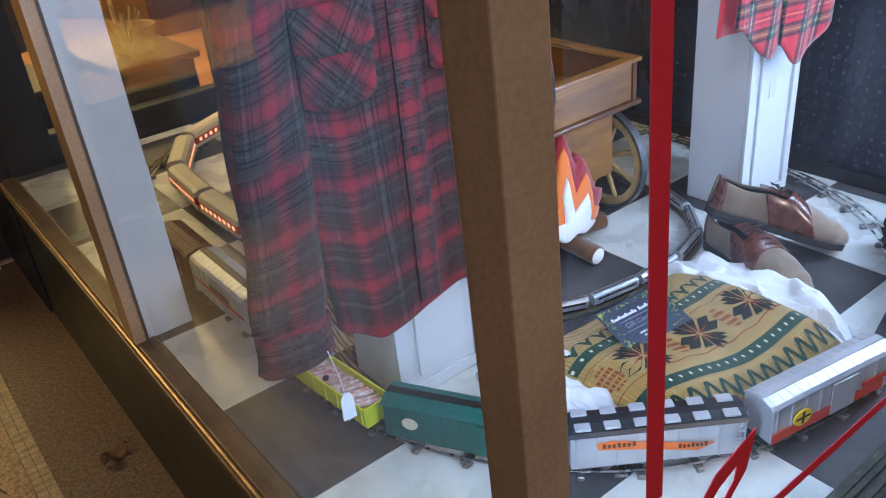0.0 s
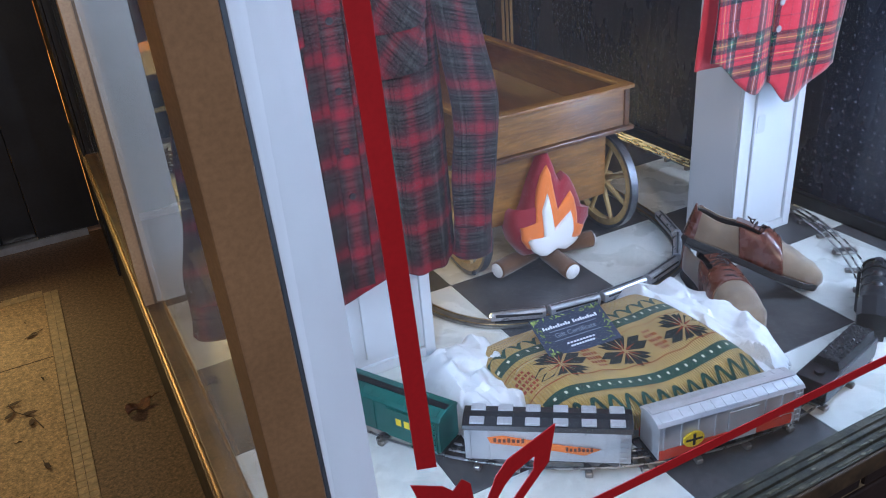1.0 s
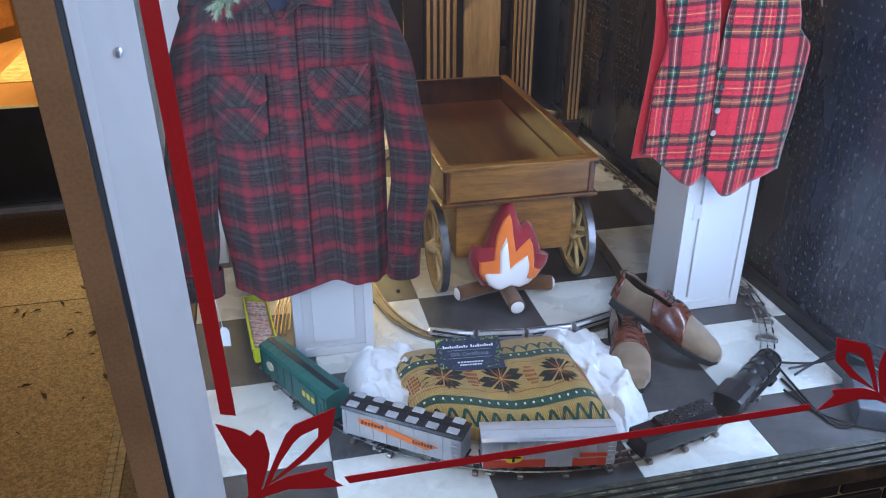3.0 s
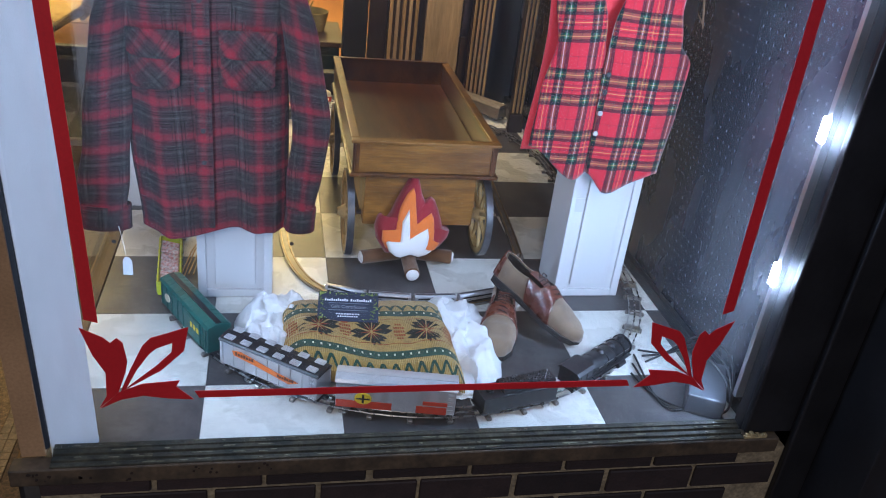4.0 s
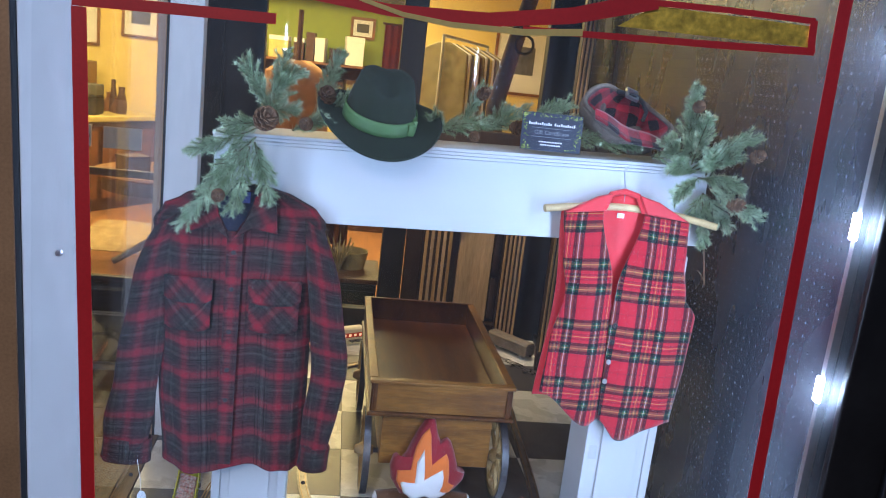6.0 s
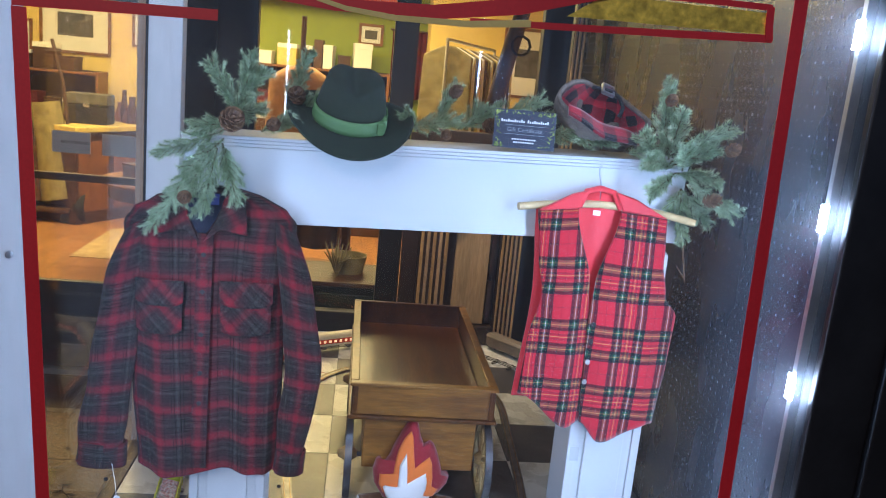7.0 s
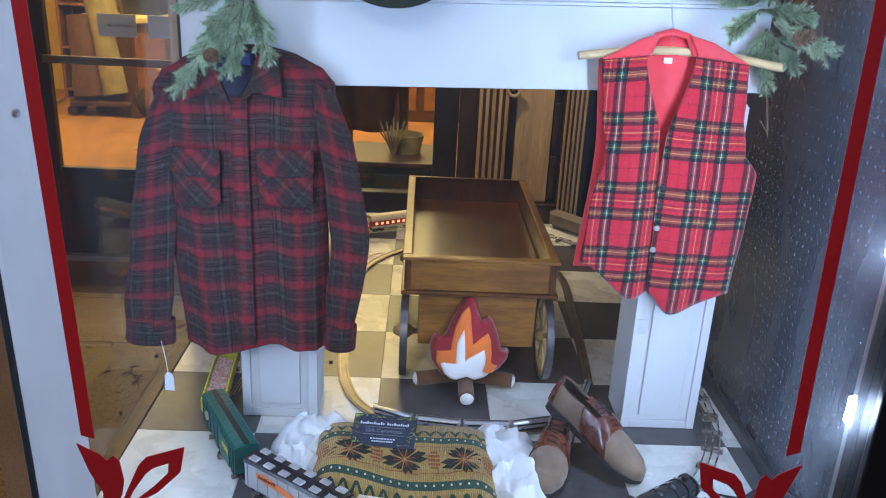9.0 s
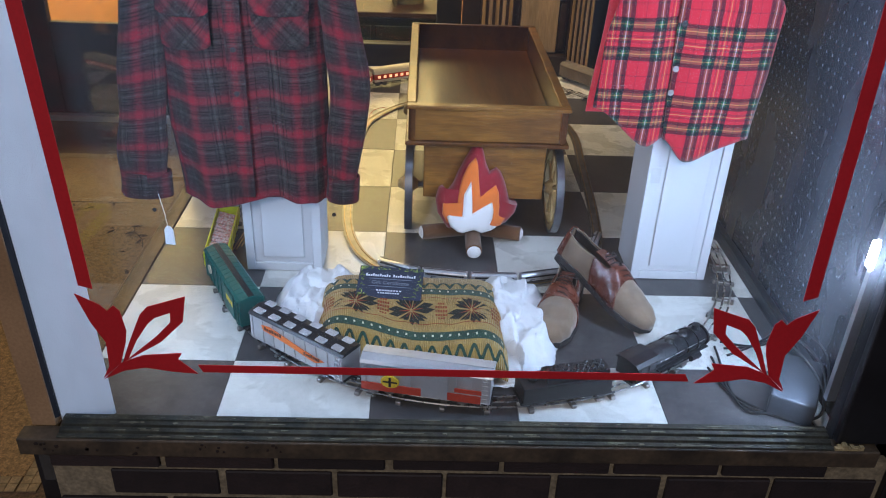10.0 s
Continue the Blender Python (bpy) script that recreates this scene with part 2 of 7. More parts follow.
M_GLASS = glass_mat("window_glass", (0.985, 0.99, 0.99), 0.55, bloom=0.012)
M_SIDEGLASS = glass_mat("side_glass", (0.96, 0.96, 0.94), 1.0, bloom=0.012)
M_DOORGLASS = glass_mat("door_glass", (0.95, 0.94, 0.90), 1.0)
M_LED = emit("led_glow", (0.76, 0.87, 1.0), 320.0)
M_BLACKP = mat("black_plastic", (0.012, 0.012, 0.013), 0.4, vary=0.3)
M_TAG = mat("grey_card", (0.46, 0.46, 0.46), 0.7, vary=0.05)
M_PAPER = mat("white_paper", (0.78, 0.78, 0.78), 0.7, vary=0.05)

# ---- mesh helpers ----


def part(name, bm, material, parent=None, label="", smooth=False, bevel=0.0, solid=0.0, angle=40):
    """Links a bmesh as one mesh object under a thing or a part."""
    bmesh.ops.recalc_face_normals(bm, faces=bm.faces)
    me = bpy.data.meshes.new(name)
    bm.to_mesh(me)
    bm.free()
    for m in (material if isinstance(material, (list, tuple)) else [material]):
        me.materials.append(m)
    ob = new(name, me)
    if smooth:
        for p in me.polygons:
            p.use_smooth = True
        if angle < 180:
            me.set_sharp_from_angle(angle=radians(angle))
    if solid:
        md = ob.modifiers.new("thick", "SOLIDIFY")
        md.thickness, md.offset = solid, 0
    if bevel:
        md = ob.modifiers.new("edge", "BEVEL")
        md.width, md.segments, md.limit_method, md.angle_limit = bevel, 2, "ANGLE", radians(35)
    if parent:
        ob.parent = parent
    if label:
        ob["label"] = label
    return ob


def thing(name, m, label, category, group="", kind=""):
    ob = new(name)
    ob.empty_display_size = 0.05
    ob.matrix_world = m
    return tagged(ob, label, category, group, kind)


def B():
    return bmesh.new()


def box(bm, x0, y0, z0, x1, y1, z1, m=None, mi=0):
    vs = [bm.verts.new((x, y, z)) for x in (x0, x1) for y in (y0, y1) for z in (z0, z1)]
    for f in ((0, 1, 3, 2), (4, 6, 7, 5), (0, 4, 5, 1), (2, 3, 7, 6), (0, 2, 6, 4), (1, 5, 7, 3)):
        bm.faces.new([vs[i] for i in f]).material_index = mi
    if m is not None:
        bmesh.ops.transform(bm, matrix=m, verts=vs)
    return bm


def prism(bm, pts, lo, hi, axis="z", m=None, mi=0):
    """A straight solid over an outline; axis is the direction of its thickness."""
    def at(p, h):
        return (p[0], p[1], h) if axis == "z" else (p[0], h, p[1]) if axis == "y" else (h, p[0], p[1])
    a = [bm.verts.new(at(p, lo)) for p in pts]
    b = [bm.verts.new(at(p, hi)) for p in pts]
    fs = [bm.faces.new(a), bm.faces.new(b)]
    n = len(pts)
    for i in range(n):
        fs.append(bm.faces.new((a[i], a[(i + 1) % n], b[(i + 1) % n], b[i])))
    for f in fs:
        f.material_index = mi
    if m is not None:
        bmesh.ops.transform(bm, matrix=m, verts=a + b)
    return bm


def tube(bm, pts, r, seg=8, closed=False, mi=0, r1=None):
    """A round bar along a line of points, tapering from r to r1."""
    pts = [Vector(p) for p in pts]
    rings, up = [], None
    n = len(pts)
    for i, p in enumerate(pts):
        a = pts[i - 1] if i or closed else p
        c = pts[(i + 1) % n] if i < n - 1 or closed else p
        d = (c - a).normalized()
        if up is None:
            up = Vector((0, 0, 1)) if abs(d.z) < 0.9 else Vector((1, 0, 0))
        s = d.cross(up).normalized()
        up = s.cross(d).normalized()
        rr = r if r1 is None else r + (r1 - r) * i / max(1, n - 1)
        rings.append([bm.verts.new(p + (s * math.cos(k * math.tau / seg) + up * math.sin(k * math.tau / seg)) * rr) for k in range(seg)])
    for i in range(n if closed else n - 1):
        a, b = rings[i], rings[(i + 1) % n]
        for k in range(seg):
            bm.faces.new((a[k], a[(k + 1) % seg], b[(k + 1) % seg], b[k])).material_index = mi
    if not closed:
        bm.faces.new(rings[0]).material_index = mi
        bm.faces.new(rings[-1]).material_index = mi
    return bm


def lathe(bm, prof, seg=32, m=None, mi=0):
    """Turns a profile of (radius, height) about z."""
    rings = []
    for r, h in prof:
        rings.append([bm.verts.new((r * math.cos(k * math.tau / seg), r * math.sin(k * math.tau / seg), h)) for k in range(seg)])
    for a, b in zip(rings, rings[1:]):
        for k in range(seg):
            bm.faces.new((a[k], a[(k + 1) % seg], b[(k + 1) % seg], b[k])).material_index = mi
    bm.faces.new(rings[0]).material_index = mi
    bm.faces.new(rings[-1]).material_index = mi
    if m is not None:
        bmesh.ops.transform(bm, matrix=m, verts=[v for r in rings for v in r])
    return bm


def sheet(bm, f, nu, nv, uvf=None, closed=False, mi=0):
    """A surface f(u, v), u and v from 0 to 1, with cloth coordinates uvf(u, v) in metres."""
    cols = nu if closed else nu + 1
    vs = [[bm.verts.new(f(i / nu, j / nv)) for j in range(nv + 1)] for i in range(cols)]
    lay = bm.loops.layers.uv.verify() if uvf else None
    for i in range(nu):
        for j in range(nv):
            ii = (i + 1) % cols
            fc = bm.faces.new((vs[i][j], vs[ii][j], vs[ii][j + 1], vs[i][j + 1]))
            fc.material_index = mi
            if lay:
                for lp, (a, b) in zip(fc.loops, ((i, j), (i + 1, j), (i + 1, j + 1), (i, j + 1))):
                    lp[lay].uv = uvf(a / nu, b / nv)
    return vs


def lerp(a, b, t):
    return a + (b - a) * t


def smooth01(t):
    t = max(0.0, min(1.0, t))
    return t * t * (3 - 2 * t)


def table(rows, x):
    """Piecewise smooth reading of (x, value) rows."""
    if x <= rows[0][0]:
        return rows[0][1]
    for (a, va), (b, vb) in zip(rows, rows[1:]):
        if x <= b:
            return va + (vb - va) * smooth01((x - a) / (b - a))
    return rows[-1][1]


def structure(ob, label, category):
    return tagged(ob, label, category, kind="structure")


# ---- large structure ----
FZ = 0.5
structure(part("ground", box(B(), -40, -40, -0.06, 40, 2.72, 0.0), M_PAVEB), "worn brown terrazzo pavement outside the shop, with litter", "pavement")
structure(part("pavement", box(B(), -1.9, 0.135, 0.0005, -0.62, 2.2, 0.004), M_TERRAZZO), "pale speckled terrazzo panel in the shop entry", "pavement")
bm = B()
for k in range(78):
    yy = 0.082 + k * 0.0275
    for j in range(2):
        box(bm, -0.618 + j * 0.026, yy, 0.0004, -0.594 + j * 0.026, yy + 0.0255, 0.005)
for k in range(48):
    for j in range(2):
        box(bm, -0.62 - (k + 1) * 0.0275, 2.203 + j * 0.026, 0.0004, -0.62 - k * 0.0275 - 0.002, 2.227 + j * 0.026, 0.005)
for k in range(46):
    for j in range(2):
        box(bm, -0.622 - (k + 1) * 0.0275, 0.082 + j * 0.026, 0.0004, -0.622 - k * 0.0275 - 0.002, 0.106 + j * 0.026, 0.005)
tagged(part("mosaic_border", bm, M_MOSAIC), "band of small beige mosaic tiles edging the terrazzo", "tiles", kind="stuff")

# display platform and its bulkheads
structure(part("floor", box(B(), -0.325, -0.262, 0.40, 1.285, 2.30, 0.494), M_SUBFLOOR), "display platform under checkered vinyl tiles", "floor")
display_floor = bpy.data.objects["floor"]
bulk = part("wall_front", box(B(), -0.289, -0.285, 0.0, 1.32, -0.265, 0.5025), M_MORTAR)
structure(bulk, "dark brick bulkhead with pale mortar under the window", "wall")
side_bulk = part("wall_side", box(B(), -0.335, -0.26, 0.0, -0.2955, 2.72, 0.47), M_BLACKW)
structure(side_bulk, "dark painted bulkhead along the entry", "wall")

# sills
bm = B()
prof = [(-0.302, 0.503), (-0.302, 0.5425), (-0.2635, 0.5425), (-0.2635, 0.503)]
prism(bm, prof, -0.335, 1.285, "x")
structure(part("sill_ledge", bm, M_LEDGE, bevel=0.003), "brown painted wooden ledge, chipped and worn", "sill")
bm = B()
prof = [(-0.2985, 0.5429), (-0.2980, 0.5465), (-0.2900, 0.5475), (-0.2893, 0.5445), (-0.2850, 0.5445), (-0.2843, 0.5500), (-0.2750, 0.5510), (-0.2743, 0.5475), (-0.2700, 0.5475),
        (-0.2693, 0.5530), (-0.2610, 0.5545), (-0.2603, 0.5580), (-0.2455, 0.5570), (-0.2455, 0.5429)]
prism(bm, prof, -0.262, 1.195, "x")
structure(part("sill_moulding", bm, M_GREENSILL, bevel=0.001), "stepped dark green sill moulding with flaking paint", "sill")
bm = B()
box(bm, -0.352, -0.255, 0.470, -0.300, 2.72, 0.488)
box(bm, -0.340, -0.255, 0.488, -0.297, 2.30, 0.503)
structure(part("sill_side", bm, M_SILLB, bevel=0.003), "bronze coloured metal sill of the side window", "sill")

structure(part("trim", tube(B(), [(-0.3435, -0.25, 0.493), (-0.3435, 1.2, 0.493), (-0.3435, 2.7, 0.493)], 0.0045, 8), M_BEAD, smooth=True), "thin bright bronze bead along the side sill", "trim")

# corner post of the shop window
# the old post leans a little
post = thing("corner_post", pose(-0.276, 0.030, 0.8) @ pose(0, 0, 0, 0, -1.2) @ pose(0.26, 0, -0.8), "brown bronze corner post with white board behind", "post", kind="structure")
bm = B()
prism(bm, [(-0.314, -0.258), (-0.309, -0.294), (-0.264, -0.2945), (-0.2645, -0.266), (-0.29, -0.253), (-0.314, -0.252)], 0.543, 2.7)
part("cover", bm, M_BRONZE, post, bevel=0.002)
part("gasket", prism(B(), [(-0.2638, -0.2925), (-0.258, -0.2865), (-0.258, -0.272), (-0.2638, -0.272)], 0.5585, 2.7), M_GASKET, post, "black rubber gasket")
bm = B()
prism(bm, [(-0.2570, -0.2830), (-0.186, -0.213), (-0.196, -0.203), (-0.2632, -0.266)], 0.502, 2.7)
part("board", bm, M_WHITEB, post, "white painted board with scuffs and a torn foot", bevel=0.002)
part("screw", lathe(B(), [(0.001, 0), (0.007, 0.0005), (0.006, 0.003), (0.001, 0.004)], 12, pose(-0.213, -0.2405, 1.405) @ pose(0, 0, 0, 90, 0, 45)), M_ALU, post)

# mullion of the side window
mull = thing("window_mullion", pose(0.003, -0.026, 0), "pale grey painted mullion of the side window", "post", kind="structure")
part("post", box(B(), -0.318, 0.972, 0.494, -0.216, 1.03, 2.7), M_WHITEB, mull, bevel=0.003)
part("cover", box(B(), -0.345, 0.966, 0.50, -0.3185, 1.036, 2.7), M_BRONZE, mull)
part("gasket", box(B(), -0.3215, 0.9655, 0.503, -0.315, 0.9715, 2.7), M_GASKET, mull)

# panes
def pane(name, a, b, material, label):
    ob = part(name, box(B(), *a, *b), material)
    ob.visible_shadow = False
    return structure(ob, label, "window")


pane("window_1", (-0.270, -0.258, 0.5585), (1.205, -0.252, 2.62), M_GLASS, "clear plate glass of the shop window with painted lines")
pane("window_2", (-0.321, -0.25, 0.50), (-0.316, 0.938, 2.62), M_SIDEGLASS, "side pane of the display window along the entry")
pane("window_3", (-0.321, 1.012, 0.50), (-0.316, 2.20, 2.62), M_SIDEGLASS, "rear side pane of the display window along the entry")

# right side: pegboard wall and outer pier
bm = B()
box(bm, 1.282, -0.262, 0.494, 1.30, 2.36, 2.66)
peg = structure(part("wall_right", bm, M_PEG), "glossy black perforated pegboard side wall", "wall")
bm = B()
prism(bm, [(1.206, -0.281), (1.206, -0.262), (1.40, -0.262), (1.40, -0.281)], 0.5435, 3.2)
structure(part("trim", bm, M_BLACKW, bevel=0.004), "black painted facing strip at the window edge", "trim")
bm = B()
box(bm, 1.321, -0.300, 0.0, 1.40, -0.2815, 3.2)
structure(part("trim", bm, M_BLACKW, bevel=0.004), "black painted cover board beside the pier", "trim")
bm = B()
box(bm, 1.4005, -0.45, 0, 3.2, -0.05, 3.2)
structure(part("pier", bm, M_BLACKW, bevel=0.004), "black painted outer pier beside the window", "pier")
bm = B()
box(bm, 1.215, -0.2615, 0.5, 1.281, -0.222, 2.6)
structure(part("jamb", bm, M_JAMB), "black window jamb", "jamb")

# ceiling, head and outer walls
structure(part("ceiling", box(B(), -0.34, -0.262, 2.62, 1.30, 2.72, 2.70), M_CEIL), "painted ceiling of the display", "ceiling")
structure(part("wall_head", box(B(), -0.34, -0.36, 2.70, 1.40, -0.262, 3.2), M_BLACKW), "black painted shop front above the window", "wall")
structure(part("ceiling_entry", box(B(), -2.6, -0.3, 2.75, -0.345, 2.72, 2.83), M_CEIL), "painted ceiling of the entry", "ceiling")
structure(part("wall_entry", box(B(), -2.1, -0.30, 0.0, -1.95, 2.72, 2.75), M_BLACKW), "dark far side of the shop entry", "wall")

# back of the display: dark frames and panes toward the shop
BY = 2.20
back = thing("back_frame", pose(0, 0, 0), "dark wooden frame of the rear display windows", "window frame", kind="structure")
for x0, x1 in ((-0.335, -0.155), (0.455, 0.565), (1.14, 1.30)):
    part("stile", box(B(), x0, BY, 0.494, x1, BY + 0.07, 2.62), M_BLACKW, back, bevel=0.003)
part("rail", box(B(), -0.154, BY + 0.004, 0.494, 0.454, BY + 0.07, 0.60), M_BLACKW, back, bevel=0.003)
part("rail", box(B(), 0.566, BY + 0.004, 0.494, 1.139, BY + 0.07, 0.60), M_BLACKW, back, bevel=0.003)
part("rail", box(B(), -0.154, BY + 0.004, 2.5, 0.454, BY + 0.07, 2.62), M_BLACKW, back, bevel=0.003)
part("rail", box(B(), 0.566, BY + 0.004, 2.5, 1.139, BY + 0.07, 2.62), M_BLACKW, back, bevel=0.003)
for x0, x1 in ((-0.1535, 0.4535), (0.5665, 1.1385)):
    ob = part("pane", box(B(), x0, BY + 0.034, 0.6005, x1, BY + 0.038, 2.4995), M_DOORGLASS, back)
    ob.visible_shadow = False
structure(part("wall_under", box(B(), -0.335, BY + 0.0, 0.0, 1.30, BY + 0.07, 0.493), M_BLACKW), "dark base under the rear windows", "wall")

structure(part("wall_return", box(B(), -0.3455, 2.2005, 0.0, -0.3365, 2.80, 2.75), M_BLACKW), "dark panel closing the display toward the door", "wall")

# shop door at the back of the entry
door = thing("door_1", pose(0, 2.75, 0), "dark wooden shop door with a tall glass light", "door", kind="structure")
part("stile", box(B(), -0.735, -0.022, 0.03, -0.60, 0.022, 2.10), M_BLACKW, door, bevel=0.004)
part("stile", box(B(), -1.62, -0.022, 0.03, -1.50, 0.022, 2.10), M_BLACKW, door, bevel=0.004)
part("bottom_rail", box(B(), -1.499, -0.021, 0.03, -0.736, 0.021, 0.515), M_BLACKW, door, bevel=0.004)
part("top_rail", box(B(), -1.499, -0.021, 1.98, -0.736, 0.021, 2.10), M_BLACKW, door, bevel=0.004)
ob = part("pane", box(B(), -1.499, -0.003, 0.516, -0.736, 0.003, 1.979), M_DOORGLASS, door)
ob.visible_shadow = False
part("push_bar", box(B(), -1.52, -0.06, 1.06, -0.70, -0.03, 1.10), M_SILLB, door, "dark metal push bar", bevel=0.006)
sign = part("sign", box(B(), -1.24, -0.012, 1.20, -1.05, -0.004, 1.31), M_TAG, door, "grey no smoking sign")
part("sign", box(B(), -0.99, -0.012, 1.20, -0.80, -0.004, 1.31), M_TAG, door, "grey notice card")
structure(part("threshold", box(B(), -1.9, 2.69, 0.0, -0.40, 2.80, 0.03), M_ALU), "grey metal threshold", "threshold")
structure(part("door_frame", prism(prism(B(), [(-0.597, 0.03), (-0.35, 0.03), (-0.35, 2.75), (-0.597, 2.75)], 2.70, 2.80, "y"), [(-1.95, 0.03), (-1.625, 0.03), (-1.625, 2.75), (-1.95, 2.75)], 2.70, 2.80, "y"), M_BLACKW), "dark painted door frame", "frame")
structure(part("door_head", box(B(), -1.624, 2.70, 2.105, -0.598, 2.80, 2.75), M_BLACKW), "dark painted panel over the door", "frame")

# shop room behind
structure(part("floor_shop", box(B(), -4.5, 2.801, -0.06, 3.2, 8.0, 0.01), M_ORANGE_FLOOR), "warm orange wooden shop floor", "floor")
structure(part("wall_shop_north", box(B(), -1.25, 8.0, 0.0, 1.0, 8.1, 3.0), M_GREENWALL), "bright green shop wall", "wall")
structure(part("wall_shop_corner", box(B(), -4.5, 7.9, 0.0, -1.2505, 8.1, 3.0), M_CREAMWALL), "yellow cream shop wall behind the counter", "wall")
structure(part("wall_shop_back", box(B(), 1.0, 7.4, 0.0, 3.2, 8.1, 3.0), M_CREAMWALL), "pale cream shop wall", "wall")
structure(part("wall_shop_west", box(B(), -4.6, 2.80, 0.0, -4.5, 8.0, 3.0), M_CREAMWALL), "cream shop wall", "wall")
structure(part("wall_shop_east", box(B(), 3.2, 2.36, 0.0, 3.3, 8.0, 3.0), M_CREAMWALL), "cream shop wall", "wall")
structure(part("ceiling_shop", box(B(), -4.6, 2.8, 3.0, 3.3, 8.1, 3.1), M_CEIL), "pale shop ceiling", "ceiling")
structure(part("wall_shop_south", box(prism(B(), [(-4.6, 2.801), (-1.951, 2.801), (-1.951, 2.87), (-4.6, 2.87)], 0.0, 3.0), 1.301, 2.36, 0.0, 3.2, 2.45, 3.0), M_CREAMWALL), "cream shop wall beside the windows", "wall")

# black pegboard dimples on the right wall; rims coloured paler to imitate glints
bm = B()
for j in range(68):
    for k in range(84):
        y, z = -0.21 + k * 0.0305, 0.56 + j * 0.0305
        a = [bm.verts.new((1.2815, y + 0.0020 * math.cos(q * math.tau / 6), z + 0.0020 * math.sin(q * math.tau / 6))) for q in range(6)]
        b = [bm.verts.new((1.2805, y + 0.0034 * math.cos(q * math.tau / 6), z + 0.0034 * math.sin(q * math.tau / 6))) for q in range(6)]
        for q in range(6):
            bm.faces.new((a[q], a[(q + 1) % 6], b[(q + 1) % 6], b[q]))
M_PEGGLINT = mat("peg_rim_glint", (0.17, 0.18, 0.22), 0.25, vary=0.2)
rim = part("peg_hole", bm, M_PEGGLINT, peg)
rim["kind"] = "stuff"
part("baseboard", box(B(), 1.262, -0.18, 0.5002, 1.2815, 2.28, 0.535), M_BLACKW, peg, bevel=0.003)

# LED strip on the jamb
strip = thing("led_strip", pose(1.203, -0.218, 0), "vertical strip of bright cool white diodes on the jamb", "light strip")
part("channel", box(B(), -0.006, -0.004, 0.60, 0.014, 0.009, 2.55), M_ALU, strip)
for z in (0.925, 1.25, 1.58, 1.91, 2.24):
    part("diode", box(B(), -0.0115, -0.007, z - 0.025, -0.0062, 0.011, z + 0.025), M_LED, strip)
# ---- mantel ----
mantel = thing("fireplace_mantel", pose(0, 0, FZ), "white painted wooden fireplace mantel with panelled legs", "mantel")
for x0, x1 in ((-0.046, 0.148), (0.958, 1.156)):
    leg = part("leg", box(B(), x0, 0.392, 0.001, x1, 0.535, 0.874), M_MANTEL, mantel, bevel=0.002)
    w = x1 - x0
    part("panel", box(B(), x0 + 0.045, 0.3845, 0.04, x1 - 0.045, 0.3915, 0.84), M_MANTEL, leg, bevel=0.002)
    for a, b, c, d in ((0.0, 0.022, 0.0, 0.87), (w - 0.022, w, 0.0, 0.87)):
        part("edge_strip", box(B(), x0 + a, 0.383, c + 0.002, x0 + b, 0.3915, d), M_MANTEL, leg, bevel=0.001)
    part("foot_strip", box(B(), x0 + 0.0225, 0.383, 0.002, x1 - 0.0225, 0.3915, 0.024), M_MANTEL, leg, bevel=0.001)
TILT_M = Matrix.Translation((0.5, 0.45, 0.985)) @ pose(0, 0, 0, 0, -1.5) @ Matrix.Translation((-0.5, -0.45, -0.985))
part("frieze", box(B(), -0.078, 0.366, 0.888, 1.166, 0.56, 1.072, TILT_M), M_MANTEL, mantel, bevel=0.002)
for k in range(3):
    part("moulding", box(B(), -0.080 - 0.001 * k, 0.3645 - 0.0014 * k, 1.0725 + 0.0085 * k, 1.168 + 0.001 * k, 0.56, 1.0805 + 0.0085 * k, TILT_M), M_MANTEL, mantel, bevel=0.002)

# ---- plaid shirt ----
DG, RD, GR = (0.032, 0.017, 0.017), (0.225, 0.009, 0.018), (0.032, 0.026, 0.023)
RM, GL = (0.078, 0.012, 0.015), (0.070, 0.082, 0.068)
DU, RU, GU = (0.038, 0.018, 0.018), (0.170, 0.012, 0.018), (0.039, 0.028, 0.025)
RW = (0.075, 0.014, 0.017)


def weave(base, lines):
    """Soft ground colours with thin threads laid over them: (place, half width, colour)."""
    out = list(base)
    for p, w, c in lines:
        out = [q for q in out if abs(q[0] - p) > w * 1.7]
        for e in (-1.6 * w, 1.6 * w):
            i = max(k for k in range(len(base)) if base[k][0] <= p + e)
            j = min(i + 1, len(base) - 1)
            f = (p + e - base[i][0]) / max(1e-6, base[j][0] - base[i][0])
            out.append((p + e, tuple(lerp(x, y, f) for x, y in zip(base[i][1], base[j][1]))))
        out.append((p, c))
    return sorted(out)


STU = weave([(0.0, DU), (0.07, GU), (0.34, GU), (0.44, DU), (0.55, RW), (0.62, RU), (0.70, RU), (0.77, RW), (0.88, DU), (1.0, DU)],
            [(0.20, 0.010, GL), (0.66, 0.008, RW)])
STV = weave([(0.0, DG), (0.07, GR), (0.32, GR), (0.42, DG), (0.53, RM), (0.61, RD), (0.69, RD), (0.79, RM), (0.92, DG), (1.0, DG)],
            [(0.20, 0.010, GL), (0.40, 0.007, GL), (0.655, 0.008, RM)])
M_FLANNEL = plaid("dark_red_green_flannel", STU, STV, 0.079, 0.083, soft=True, rough=0.95, sheen=0.03, depth=0.38, offset=(0.41, -0.333),
                  threads=([(0.06, 0.013), (0.13, 0.013), (0.27, 0.013), (0.34, 0.010), (0.49, 0.008), (0.83, 0.008)],
                           [(0.04, 0.014), (0.11, 0.016), (0.28, 0.016), (0.35, 0.012), (0.50, 0.008), (0.82, 0.008), (0.955, 0.010)]))
M_SHIRTIN = mat("shirt_lining", (0.012, 0.013, 0.03), 0.9, vary=0.3)
